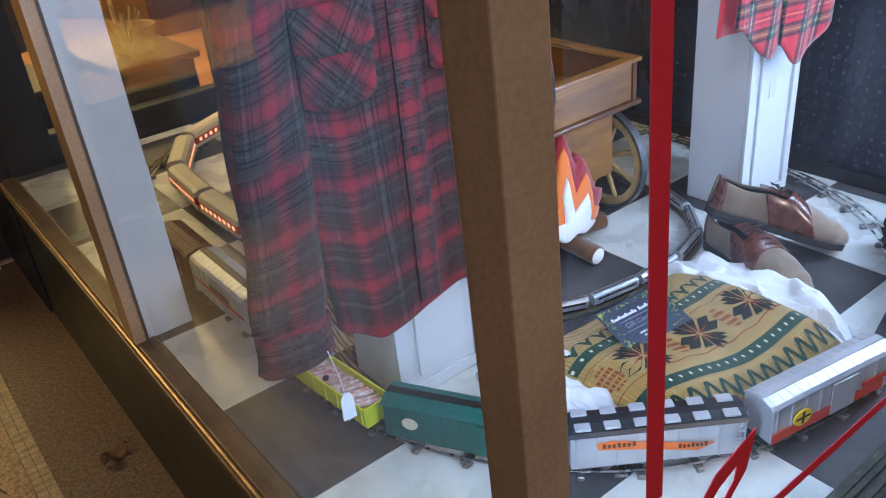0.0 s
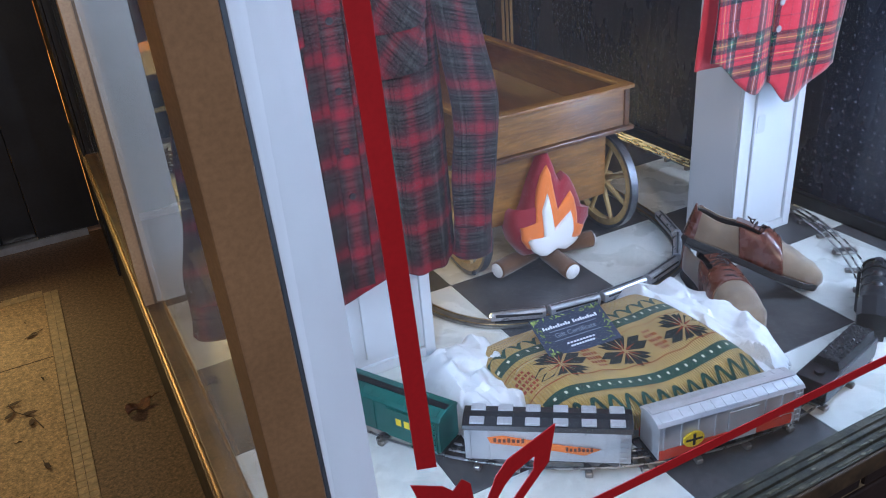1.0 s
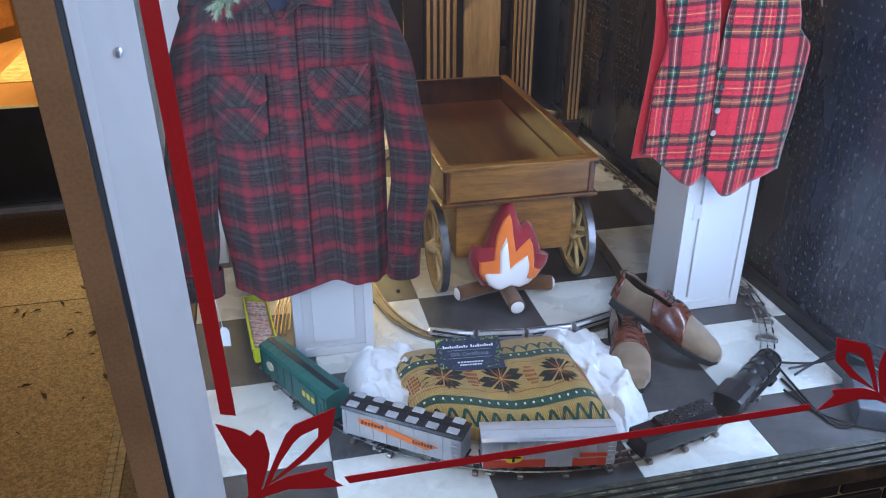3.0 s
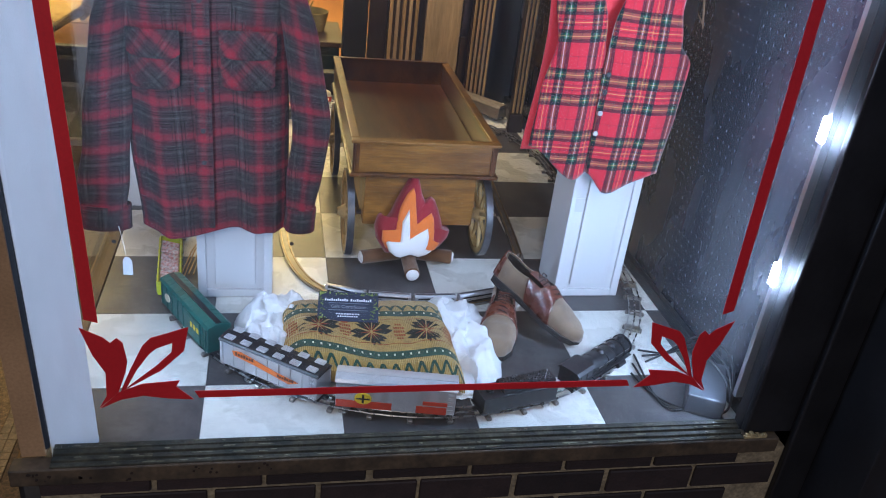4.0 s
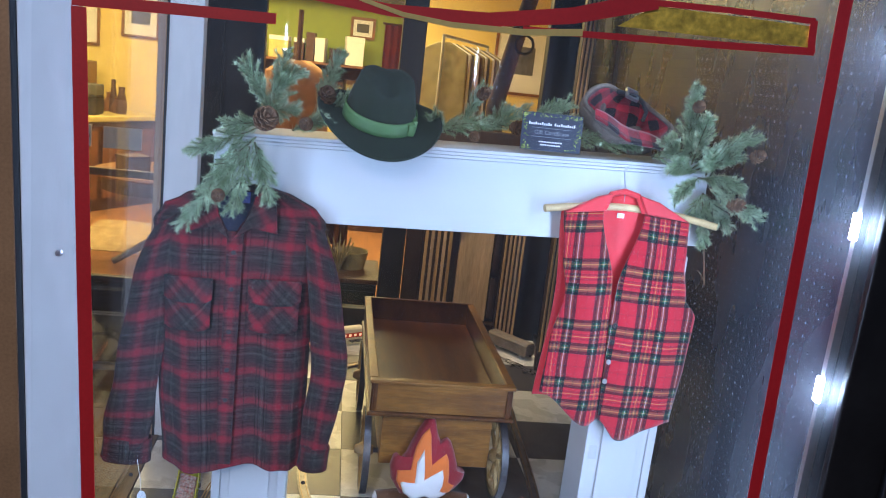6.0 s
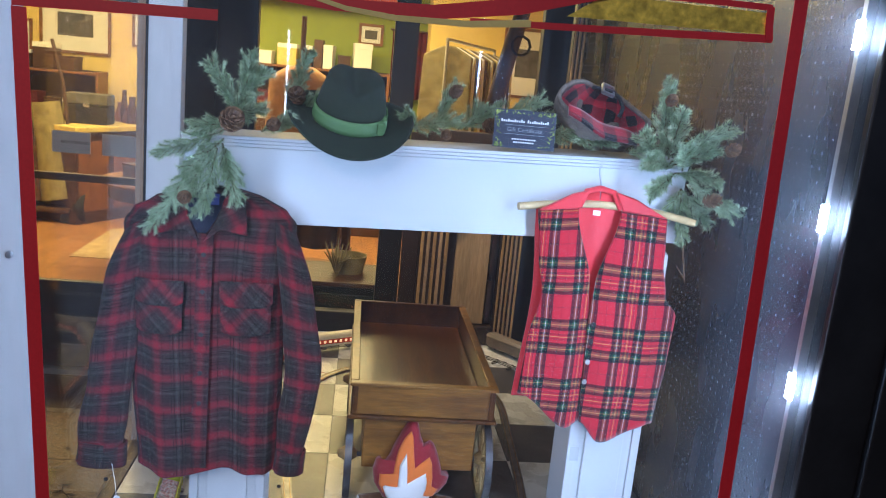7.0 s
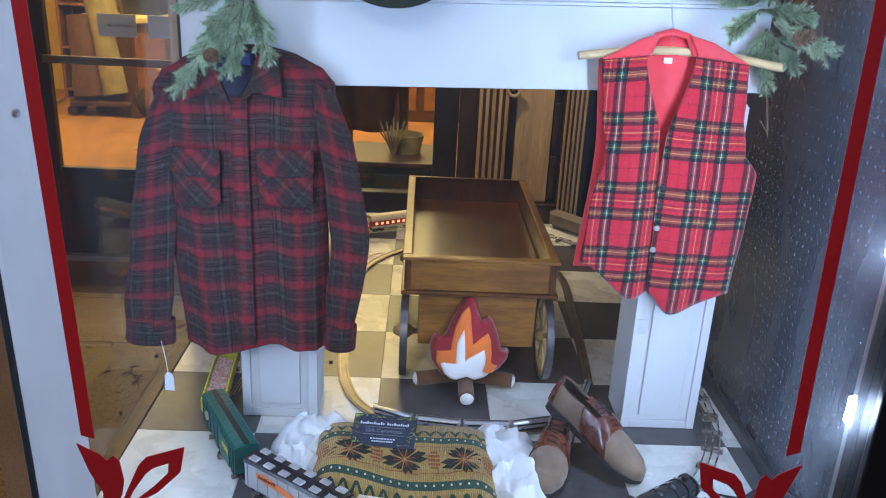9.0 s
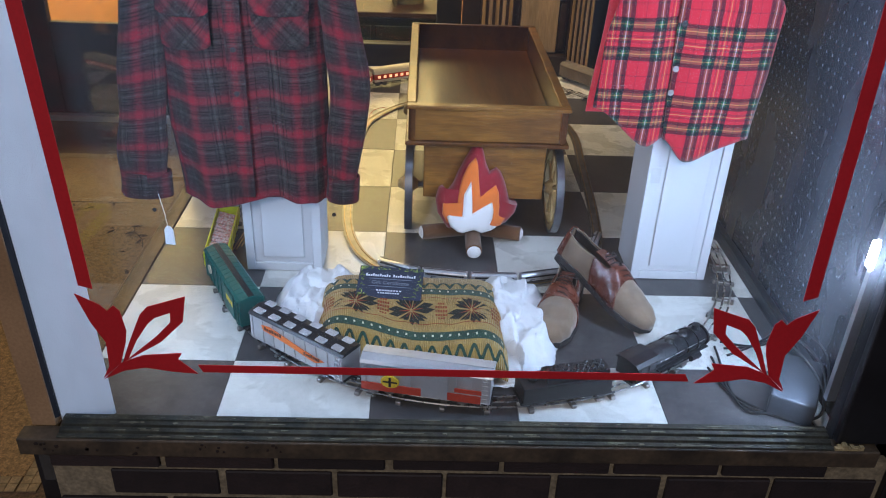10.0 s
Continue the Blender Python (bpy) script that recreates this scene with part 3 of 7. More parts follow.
M_BUTTON = mat("dark_button", (0.008, 0.006, 0.006), 0.6, vary=0.3)
M_PEARL = mat("pearl_button", (0.25, 0.24, 0.23), 0.4, vary=0.25)

shirt = thing("plaid_shirt", pose(0, 0, FZ), "dark red and green plaid flannel shirt hanging from the mantel", "shirt")
SH_L = [(0.22, -0.166), (0.45, -0.182), (0.70, -0.192), (0.80, -0.200), (0.86, -0.208), (0.90, -0.185), (0.93, -0.135), (0.958, -0.070)]
SH_R = [(0.22, 0.186), (0.45, 0.184), (0.70, 0.180), (0.80, 0.188), (0.88, 0.200), (0.92, 0.172), (0.945, 0.120), (0.965, 0.050)]


def shirt_body(u, v):
    # the hem hangs as shirt tails, higher at the sides and at the opening
    a = u * math.tau
    hem = 0.235 + 0.012 * math.cos(a * 2) - 0.018 * math.exp(-((u - 0.66) / 0.05) ** 2) + 0.028 * math.exp(-((u - 0.775) / 0.03) ** 2) - 0.005 * math.exp(-((u - 0.86) / 0.05) ** 2)
    z = lerp(hem, 0.965, v)
    zs = lerp(0.22, 0.965, v)
    l, r = table(SH_L, zs), table(SH_R, zs)
    c, h = (l + r) / 2, (r - l) / 2
    ca, sa = math.cos(a), math.sin(a)
    x = c + h * math.copysign(abs(ca) ** 0.75, ca)
    dep = table([(0.2, 0.024), (0.7, 0.027), (0.9, 0.024), (0.965, 0.016)], zs)
    fold = (0.012 * math.sin(a * 9 + 1.3) + 0.006 * math.sin(a * 17 + zs * 5)) * (1 - smooth01((zs - 0.2) / 0.55)) * (0.6 + 0.4 * math.sin(a * 2.0 + 2))
    drape = 0.003 * math.sin(zs * 11 + x * 38) * smooth01((zs - 0.5) / 0.2)
    y = 0.341 + (dep + fold * 0.8 + drape) * math.copysign(abs(sa) ** 0.8, sa)
    return (x, min(y, 0.363), z)


bm = B()
sheet(bm, shirt_body, 96, 48, lambda u, v: (u * 0.86 + 0.006, lerp(0.235, 0.965, v)), closed=True)
part("body", bm, M_FLANNEL, shirt, smooth=True, angle=180)


def sleeve(name, line, widths, flip):
    def f(u, v):
        t = v * (len(line) - 1)
        i = min(int(t), len(line) - 2)
        q = t - i
        p0, p1, p2, p3 = (Vector(line[max(0, min(len(line) - 1, k))]) for k in (i - 1, i, i + 1, i + 2))
        p = 0.5 * (2 * p1 + (p2 - p0) * q + (2 * p0 - 5 * p1 + 4 * p2 - p3) * q * q + (3 * p1 - p0 - 3 * p2 + p3) * q ** 3)
        w = lerp(widths[i], widths[i + 1], q)
        a = u * math.tau
        crease = 0.0022 * math.sin(v * 23 + math.cos(a) * 3) * (0.3 + v) + 0.004 * math.sin(a * 3 + v * 5) * (0.4 + v)
        deep = 0.026 + (0.055 * smooth01((0.80 - v) / 0.25) if flip > 0 and math.sin(a) > 0 else 0.0)
        return (p.x + (w + crease) * math.cos(a), p.y + (deep + crease) * math.sin(a), p.z + 0.02 * math.cos(a) * flip * (1 - v))
    bm = B()
    sheet(bm, f, 32, 44, lambda u, v: (u * 0.30 + 0.03, 0.9 - v * 0.66), closed=True)
    sl = part("sleeve", bm, M_FLANNEL, shirt, smooth=True, angle=180)
    # cuff
    e, d = Vector(line[-1]), (Vector(line[-1]) - Vector(line[-2])).normalized()
    def g(u, v):
        a = u * math.tau
        p = e + d * (0.062 * v - 0.056)
        return (p.x + (widths[-1] + 0.0015) * math.cos(a), p.y + 0.0275 * math.sin(a), p.z)
    bm = B()
    sheet(bm, g, 32, 4, lambda u, v: (u * 0.26 + 0.02, 0.4 - v * 0.062), closed=True)
    part("cuff", bm, M_FLANNEL, sl, smooth=True, angle=180, solid=0.004)
    part("button", lathe(B(), [(0.0005, 0), (0.005, 0), (0.005, 0.002), (0.0005, 0.0015)], 12, pose(e.x + 0.02 * flip, e.y - 0.033, e.z - 0.03, 90)), M_BUTTON, sl)


sleeve("sleeve_l", [(-0.172, 0.342, 0.868), (-0.200, 0.336, 0.76), (-0.220, 0.330, 0.60), (-0.232, 0.325, 0.46), (-0.245, 0.322, 0.34), (-0.248, 0.320, 0.25)], [0.030, 0.046, 0.052, 0.054, 0.057, 0.056], 1)
sleeve("sleeve_r", [(0.166, 0.342, 0.886), (0.196, 0.334, 0.77), (0.222, 0.326, 0.62), (0.235, 0.322, 0.50), (0.221, 0.320, 0.36), (0.215, 0.318, 0.25)], [0.030, 0.042, 0.045, 0.045, 0.037, 0.034], -1)


def front_y(x, z):
    """The shirt's front surface at x and z."""
    l, r = table(SH_L, z), table(SH_R, z)
    c, h = (l + r) / 2, (r - l) / 2
    q = max(-0.999, min(0.999, (x - c) / h))
    ca = math.copysign(abs(q) ** (1 / 0.75), q)
    sa = math.sqrt(1 - ca * ca)
    dep = table([(0.2, 0.024), (0.7, 0.027), (0.9, 0.024), (0.965, 0.016)], z)
    return 0.341 - (dep + 0.003) * sa ** 0.8


def patch(name, x0, x1, z0, z1, lift, turn, round_at=None, bottom=0.0, parent=None):
    """A piece of cloth sewn on the shirt's front, its weave turned by some degrees."""
    ct, st = math.cos(radians(turn)), math.sin(radians(turn))
    def f(u, v):
        x = lerp(x0, x1, u)
        zz = z0 - bottom * (1 - (2 * u - 1) ** 4) if bottom else z0
        z = lerp(zz, z1, v)
        return (x, front_y(x, z) - lift, z)
    def w(u, v):
        x, z = lerp(x0, x1, u), lerp(z0, z1, v)
        return (x * ct - z * st + 0.03, x * st + z * ct + 0.01)
    bm = B()
    sheet(bm, f, 12, 10, w)
    return part(name, bm, M_FLANNEL, parent or shirt, smooth=True, solid=0.003)


for x0, x1, zt in ((-0.168, -0.060, 0.735), (0.030, 0.150, 0.742)):
    pk = patch("pocket", x0, x1, zt - 0.125, zt - 0.01, 0.006, 45, bottom=0.012)
    patch("flap", x0 - 0.003, x1 + 0.003, zt - 0.052, zt, 0.0105, 40, bottom=0.013, parent=pk)
patch("placket", -0.030, 0.008, 0.25, 0.855, 0.0065, 0)
for z in (0.803, 0.712, 0.604, 0.505, 0.425):
    part("button", lathe(B(), [(0.0005, 0), (0.0062, 0), (0.0062, 0.0016), (0.004, 0.0012), (0.0005, 0.0012)], 14, pose(-0.013, front_y(-0.013, z) - 0.0085, z, 90)), M_BUTTON, shirt)
# collar: two pointed wings and the dark inside of the neck
def wing(pts):
    bm = B()
    prism(bm, pts, 0.3035, 0.3105, "y")
    lay = bm.loops.layers.uv.verify()
    for fc in bm.faces:
        for lp in fc.loops:
            lp[lay].uv = (lp.vert.co.x * 0.8 + lp.vert.co.z * 0.5, lp.vert.co.z * 0.8 - lp.vert.co.x * 0.5)
    return part("collar", bm, M_FLANNEL, shirt, bevel=0.002)


wing([(-0.024, 0.832), (-0.062, 0.862), (-0.128, 0.846), (-0.112, 0.925), (-0.072, 0.958), (-0.060, 0.940), (-0.052, 0.895)])
wing([(-0.018, 0.832), (0.014, 0.890), (0.030, 0.940), (0.050, 0.962), (0.078, 0.950), (0.087, 0.856), (0.024, 0.866)])
part("neck", prism(B(), [(-0.066, 0.945), (-0.050, 0.890), (-0.021, 0.836), (0.012, 0.890), (0.034, 0.948), (-0.016, 0.962)], 0.3112, 0.314, "y"), M_SHIRTIN, shirt, "dark blue lining of the neck")
part("neck_label", box(B(), -0.020, 0.3085, 0.925, 0.018, 0.3108, 0.951), mat("blue_label", (0.06, 0.07, 0.26), 0.7), shirt, "small blue woven label")
part("tag_string", tube(B(), [(-0.215, 0.290, 0.26), (-0.206, 0.287, 0.21), (-0.203, 0.287, 0.175)], 0.0008, 5), M_PAPER, shirt)
part("price_tag", prism(B(), [(-0.213, 0.128), (-0.190, 0.126), (-0.190, 0.165), (-0.196, 0.176), (-0.206, 0.177), (-0.212, 0.167)], 0.285, 0.2862, "y"), M_PAPER, shirt, "blank white price tag on a string")

# ---- tartan waistcoat ----
VR, VN, VG, VY, VW = (0.40, 0.009, 0.022), (0.010, 0.007, 0.026), (0.012, 0.085, 0.034), (0.50, 0.36, 0.09), (0.52, 0.47, 0.49)
VB = (0.13, 0.006, 0.02)
TU = [(0.0, VN), (0.080, VG), (0.110, VW), (0.124, VG), (0.150, VN), (0.215, VR), (0.27, VB), (0.300, VR), (0.322, VY), (0.334, VR), (0.36, VB), (0.390, VR), (0.445, VN), (0.510, VG), (0.537, VW), (0.551, VG), (0.58, VN), (0.65, VR), (0.82, VB), (0.835, VR)]
TV = [(0.0, VN), (0.050, VG), (0.088, VY), (0.100, VG), (0.140, VN), (0.185, VR), (0.24, VB), (0.270, VR), (0.290, VY), (0.301, VR), (0.32, VB), (0.350, VR), (0.405, VN), (0.450, VG), (0.490, VY), (0.502, VG), (0.54, VN), (0.585, VR), (0.785, VB), (0.80, VR)]
M_TARTAN = plaid("red_tartan", TU, TV, 0.128, 0.158, rough=0.8, twill=700.0, depth=0.42,
                 threads=([(0.045, 0.036), (0.19, 0.034), (0.47, 0.034), (0.62, 0.036)], [(0.03, 0.028), (0.166, 0.028), (0.424, 0.028), (0.566, 0.028)]))
M_LINING = mat("bright_red_lining", (0.66, 0.022, 0.035), 0.6, vary=0.12, scale=14, bump=0.1, sheen=0.2)
M_PINE = mat("pale_hanger_wood", (0.62, 0.46, 0.22), 0.45, vary=0.25, scale=30, stretch=(0.15, 1, 1))

vest = thing("waistcoat", pose(0, 0.010, FZ), "red tartan waistcoat with red lining on a wooden hanger", "waistcoat")
VZ = -0.5
LO = [(0.88, 0.800), (0.99, 0.786), (1.13, 0.793), (1.26, 0.818), (1.36, 0.800), (1.48, 0.786)]
LI = [(0.88, 0.966), (1.04, 0.958), (1.20, 0.948), (1.286, 0.938), (1.48, 0.888)]
RI = [(0.86, 0.962), (1.04, 0.953), (1.20, 0.945), (1.286, 0.950), (1.48, 0.996)]
RO = [(0.86, 1.162), (0.92, 1.156), (1.10, 1.168), (1.225, 1.172), (1.275, 1.138), (1.36, 1.122), (1.48, 1.116)]


def vest_panel(xo, xi, zb, y0, off):
    def f(u, v):
        z = lerp(table(zb, u), 1.472 + 0.01 * u, v)
        x = lerp(table(xo, z), table(xi, z), u)
        bulge = 0.022 * math.sin(math.pi * min(1, max(0, (z - 0.85) / 0.62))) * math.sin(math.pi * (0.15 + 0.7 * u))
        fold = 0.005 * math.sin(x * 60 + z * 7) * (1 - v)
        return (x, y0 - bulge + fold, z + VZ)
    def w(u, v):
        z = lerp(table(zb, u), 1.472, v)
        return (lerp(table(xo, z), table(xi, z), u) + off, z + off)
    bm = B()
    sheet(bm, f, 24, 40, w)
    return part("front_panel", bm, M_TARTAN, vest, smooth=True, solid=0.004, angle=180)


vest_panel(LO, LI, [(0, 0.992), (0.75, 0.900), (1, 0.922)], 0.322, 0.0)
vest_panel(RO, RI, [(0, 0.925), (0.72, 0.864), (1, 0.918)], 0.317, 0.012)


def vest_back(u, v):
    z = lerp(0.97, lerp(1.475, 1.530, 1 - abs(2 * u - 1) ** 1.3), v)
    x = lerp(table([(0.9, 0.775), (1.26, 0.800), (1.48, 0.786)], z), table([(0.9, 1.150), (1.26, 1.125), (1.48, 1.116)], z), u)
    return (x, 0.346 - 0.006 * math.sin(u * math.pi) + 0.003 * math.sin(u * 23), z + VZ)


bm = B()
sheet(bm, vest_back, 20, 20)
part("back_panel", bm, M_LINING, vest, "bright red satin lining", smooth=True, solid=0.004, angle=180)
bm = B()
prism(bm, [(0.786, 0.970), (0.885, 0.982), (0.905, 1.028), (0.87, 1.018)], 0.312, 0.330, "y")
part("shoulder", bm, M_LINING, vest, bevel=0.004)
bm = B()
prism(bm, [(0.975, 1.030), (0.998, 0.984), (1.117, 0.972), (1.03, 1.016)], 0.312, 0.330, "y")
part("shoulder", bm, M_LINING, vest, bevel=0.004)
part("collar_band", tube(B(), [(0.888, 0.325, 0.985), (0.905, 0.33, 1.025), (0.94, 0.336, 1.034), (0.975, 0.33, 1.026), (0.996, 0.325, 0.986)], 0.008, 8), M_LINING, vest, smooth=True)
part("neck_label", box(B(), 0.928, 0.330, 0.966, 0.946, 0.3335, 0.978), M_PAPER, vest, "small white label")
for z, x in ((1.19, 0.958), (1.145, 0.957), (1.09, 0.956), (1.036, 0.954)):
    part("button", lathe(B(), [(0.0005, 0), (0.0068, 0), (0.0068, 0.0022), (0.004, 0.0016), (0.0005, 0.0016)], 14, pose(x, 0.299, z + VZ, 90)), M_PEARL if z < 1.1 else M_BUTTON, vest)
for x0, x1, z in ((0.80, 0.88, 1.045), (1.06, 1.155, 1.065)):
    bm = B()
    sheet(bm, lambda u, v: (lerp(x0, x1, u), 0.3035 + 0.008 * abs(2 * u - 1), lerp(z - 0.012, z, v) + VZ + 0.004 * u), 6, 2, lambda u, v: (lerp(x0, x1, u), lerp(z - 0.012, z, v)))
    part("pocket_welt", bm, M_TARTAN, vest, solid=0.004)
hanger = part("hanger", tube(B(), [(0.735, 0.322, 0.975), (0.80, 0.334, 0.983), (0.87, 0.337, 0.990), (0.945, 0.337, 0.994), (1.02, 0.337, 0.990), (1.10, 0.330, 0.983), (1.178, 0.288, 0.972)], 0.0095, 10), M_PINE, vest, "pale wooden coat hanger", smooth=True)
part("hook", tube(B(), [(0.942, 0.337, 1.0), (0.941, 0.335, 1.04), (0.932, 0.333, 1.07), (0.930, 0.333, 1.085), (0.938, 0.331, 1.10), (0.946, 0.333, 1.11), (0.946, 0.345, 1.116), (0.94, 0.365, 1.118)], 0.0014, 6), M_ALU, hanger)
part("price_tag", box(B(), 0.9505, 0.322, 0.302, 0.9735, 0.3235, 0.342), M_TAG, vest, "blank white price tag")

# ---- wooden cart ----
cart = thing("wooden_cart", pose(0.572, 0.554, FZ), "varnished wooden toy cart with spoked wheels", "cart")
CW, CL, CZ0, CZ1 = 0.208, 0.84, 0.305, 0.392
part("tray_floor", box(B(), -CW + 0.02, 0.02, CZ0 + 0.004, CW - 0.02, CL - 0.02, CZ0 + 0.016), M_CARTW, cart)
part("front_board", box(B(), -CW + 0.004, 0.004, CZ0, CW - 0.004, 0.02, CZ1), M_CARTL, cart, bevel=0.002)
part("back_board", box(B(), -CW, CL - 0.016, CZ0, CW, CL, CZ1 + 0.012), M_CARTW, cart, bevel=0.002)
part("side_board", box(B(), -CW, 0.004, CZ0, -CW + 0.016, CL - 0.0165, CZ1), M_CARTW, cart, bevel=0.002)
part("side_board", box(B(), CW - 0.016, 0.004, CZ0, CW, CL - 0.0165, CZ1), M_CARTW, cart, bevel=0.002)
for x0, y0, x1, y1 in ((-CW - 0.006, -0.006, CW + 0.006, 0.022), (-CW - 0.006, 0.0225, -CW + 0.020, CL + 0.003), (CW - 0.020, 0.0225, CW + 0.006, CL + 0.003)):
    part("rim", box(B(), x0, y0, CZ1 + 0.0005, x1, y1, CZ1 + 0.011), M_CARTL, cart, bevel=0.003)
part("lower_moulding", box(B(), -CW - 0.008, -0.006, CZ0 - 0.012, CW + 0.008, CL, CZ0 - 0.0005), M_CARTW, cart, bevel=0.003)
for sx in (-1, 1):
    part("corner_strip", box(B(), sx * (CW - 0.012) - 0.006, -0.001, CZ0, sx * (CW - 0.012) + 0.006, 0.0038, CZ1), M_CARTW, cart)
part("undercarriage", box(B(), -0.165, 0.035, 0.125, 0.165, CL - 0.05, CZ0 - 0.0125), M_CARTL, cart, bevel=0.003)
for y in (0.10, 0.70):
    part("axle", tube(B(), [(-0.228, y, 0.135), (0.228, y, 0.135)], 0.009, 10), M_TYRE, cart)
    for sx in (-1, 1):
        x = sx * 0.205
        ring = [(x, y + 0.117 * math.cos(k * math.tau / 40), 0.135 + 0.117 * math.sin(k * math.tau / 40)) for k in range(40)]
        bm = B()
        prof = [(0.105, -0.009), (0.122, -0.009), (0.122, 0.009), (0.105, 0.009), (0.105, -0.009)]
        rings = [[bm.verts.new((x + h, y + r * math.cos(k * math.tau / 40), 0.135 + r * math.sin(k * math.tau / 40))) for k in range(40)] for r, h in prof[:4]]
        for i in range(4):
            a, b = rings[i], rings[(i + 1) % 4]
            for k in range(40):
                bm.faces.new((a[k], a[(k + 1) % 40], b[(k + 1) % 40], b[k]))
        wheel = part("wheel", bm, M_WHEELW, cart, "spoked wooden wheel with a steel tyre")
        bm = B()
        rings = [[bm.verts.new((x + h, y + r * math.cos(k * math.tau / 40), 0.135 + r * math.sin(k * math.tau / 40))) for k in range(40)] for r, h in ((0.1225, -0.010), (0.130, -0.010), (0.130, 0.010), (0.1225, 0.010))]
        for i in range(4):
            a, b = rings[i], rings[(i + 1) % 4]
            for k in range(40):
                bm.faces.new((a[k], a[(k + 1) % 40], b[(k + 1) % 40], b[k]))
        part("tyre", bm, M_TYRE, wheel, smooth=True)
        part("hub", lathe(B(), [(0.001, -0.026), (0.012, -0.026), (0.017, -0.018), (0.024, -0.008), (0.024, 0.008), (0.017, 0.018), (0.012, 0.03), (0.001, 0.032)], 20, pose(x, y, 0.135, 0, 90 * sx)), M_WHEELW, wheel, smooth=True)
        for k in range(8):
            a = (k + 0.5) * math.tau / 8
            c, s = math.cos(a), math.sin(a)
            part("spoke", tube(B(), [(x, y + 0.02 * c, 0.135 + 0.02 * s), (x, y + 0.06 * c, 0.135 + 0.06 * s), (x, y + 0.106 * c, 0.135 + 0.106 * s)], 0.0075, 8, r1=0.0055), M_WHEELW, wheel, smooth=True)

# ---- plush campfire ----
M_FELT_R = mat("dark_red_felt", (0.30, 0.012, 0.022), 0.95, vary=0.15, scale=20, bump=0.4, grain=400, sheen=0.4)
M_FELT_O = mat("orange_felt", (0.78, 0.19, 0.022), 0.95, vary=0.12, scale=20, bump=0.4, grain=400, sheen=0.4)
M_FELT_W = mat("white_fleece", (0.78, 0.76, 0.74), 0.95, vary=0.08, scale=20, bump=0.5, grain=300, sheen=0.4)
M_FELT_B = mat("brown_felt", (0.13, 0.055, 0.016), 0.95, vary=0.2, scale=25, bump=0.4, grain=400, sheen=0.3)
fire = thing("plush_campfire", pose(0.548, 0.565, FZ, -8), "stuffed felt campfire toy with red orange flames and logs", "toy")


def pillow(name, pts, y_mid, thick, material, label, parent):
    """A stuffed felt shape: an outline with a bulging front and back."""
    bm = B()
    n = len(pts)
    c = (sum(p[0] for p in pts) / n, sum(p[1] for p in pts) / n)
    steps = ((1.0, 0.0), (0.985, 0.35), (0.94, 0.62), (0.84, 0.82), (0.66, 0.94), (0.38, 1.0))
    for sg in (-1, 1):
        rings = []
        for s, h in steps:
            rings.append([bm.verts.new((c[0] + (p[0] - c[0]) * s, y_mid + sg * thick * h, c[1] + (p[1] - c[1]) * s)) for p in pts])
        for a, b in zip(rings, rings[1:]):
            for k in range(n):
                bm.faces.new((a[k], a[(k + 1) % n], b[(k + 1) % n], b[k]))
        bm.faces.new(rings[-1])
    bmesh.ops.remove_doubles(bm, verts=bm.verts, dist=0.0001)
    return part(name, bm, material, parent, label, smooth=True, angle=75)


F_OUT = [(-0.073, 0.045), (-0.101, 0.089), (-0.107, 0.128), (-0.099, 0.160), (-0.089, 0.166), (-0.076, 0.149), (-0.060, 0.172), (-0.048, 0.208), (-0.029, 0.250), (-0.011, 0.285), (-0.001, 0.300), (0.012, 0.288), (0.020, 0.264), (0.027, 0.235), (0.038, 0.211), (0.056, 0.223), (0.069, 0.211), (0.082, 0.181), (0.092, 0.149), (0.100, 0.119), (0.120, 0.118), (0.115, 0.095), (0.092, 0.066), (0.061, 0.048), (0.0, 0.042), (-0.042, 0.042)]
F_MID = [(-0.075, 0.071), (-0.088, 0.095), (-0.087, 0.126), (-0.068, 0.115), (-0.05, 0.106), (-0.047, 0.151), (-0.037, 0.2), (-0.021, 0.236), (-0.003, 0.257), (0.004, 0.239), (0.008, 0.2), (0.015, 0.146), (0.033, 0.165), (0.055, 0.182), (0.064, 0.162), (0.069, 0.123), (0.067, 0.086), (0.086, 0.086), (0.073, 0.065), (0.037, 0.057), (-0.0, 0.054), (-0.049, 0.057)]
F_IN = [(-0.065, 0.062), (-0.075, 0.089), (-0.068, 0.095), (-0.051, 0.084), (-0.034, 0.077), (-0.032, 0.109), (-0.031, 0.155), (-0.013, 0.193), (-0.009, 0.155), (-0.006, 0.101), (0.019, 0.118), (0.047, 0.135), (0.052, 0.109), (0.05, 0.086), (0.041, 0.064), (0.062, 0.064), (0.048, 0.053), (0.023, 0.045), (-0.0, 0.053), (-0.031, 0.043), (-0.046, 0.047)]
pillow("flame", F_OUT, 0.0, 0.045, M_FELT_R, "dark red felt flame", fire)
pillow("flame", F_MID, -0.0395, 0.010, M_FELT_O, "orange felt flame", fire)
pillow("flame", F_IN, -0.047, 0.010, M_FELT_W, "white fleece flame", fire)


def log(a, b, r):
    a, b = Vector(a), Vector(b)
    d = (b - a).normalized()
    lg = part("log", tube(B(), [a, a + d * 0.004, lerp(a, b, 0.3), lerp(a, b, 0.7), b - d * 0.004, b], r, 18), M_FELT_B, fire, "brown felt log", smooth=True, bevel=0.004)
    for p, s in ((a, -1), (b, 1)):
        part("log_end", tube(B(), [p + d * s * 0.0005, p + d * s * 0.003, p + d * s * 0.006], r * 0.86, 18, r1=r * 0.5), M_FELT_W, lg, "white felt log end", smooth=True)


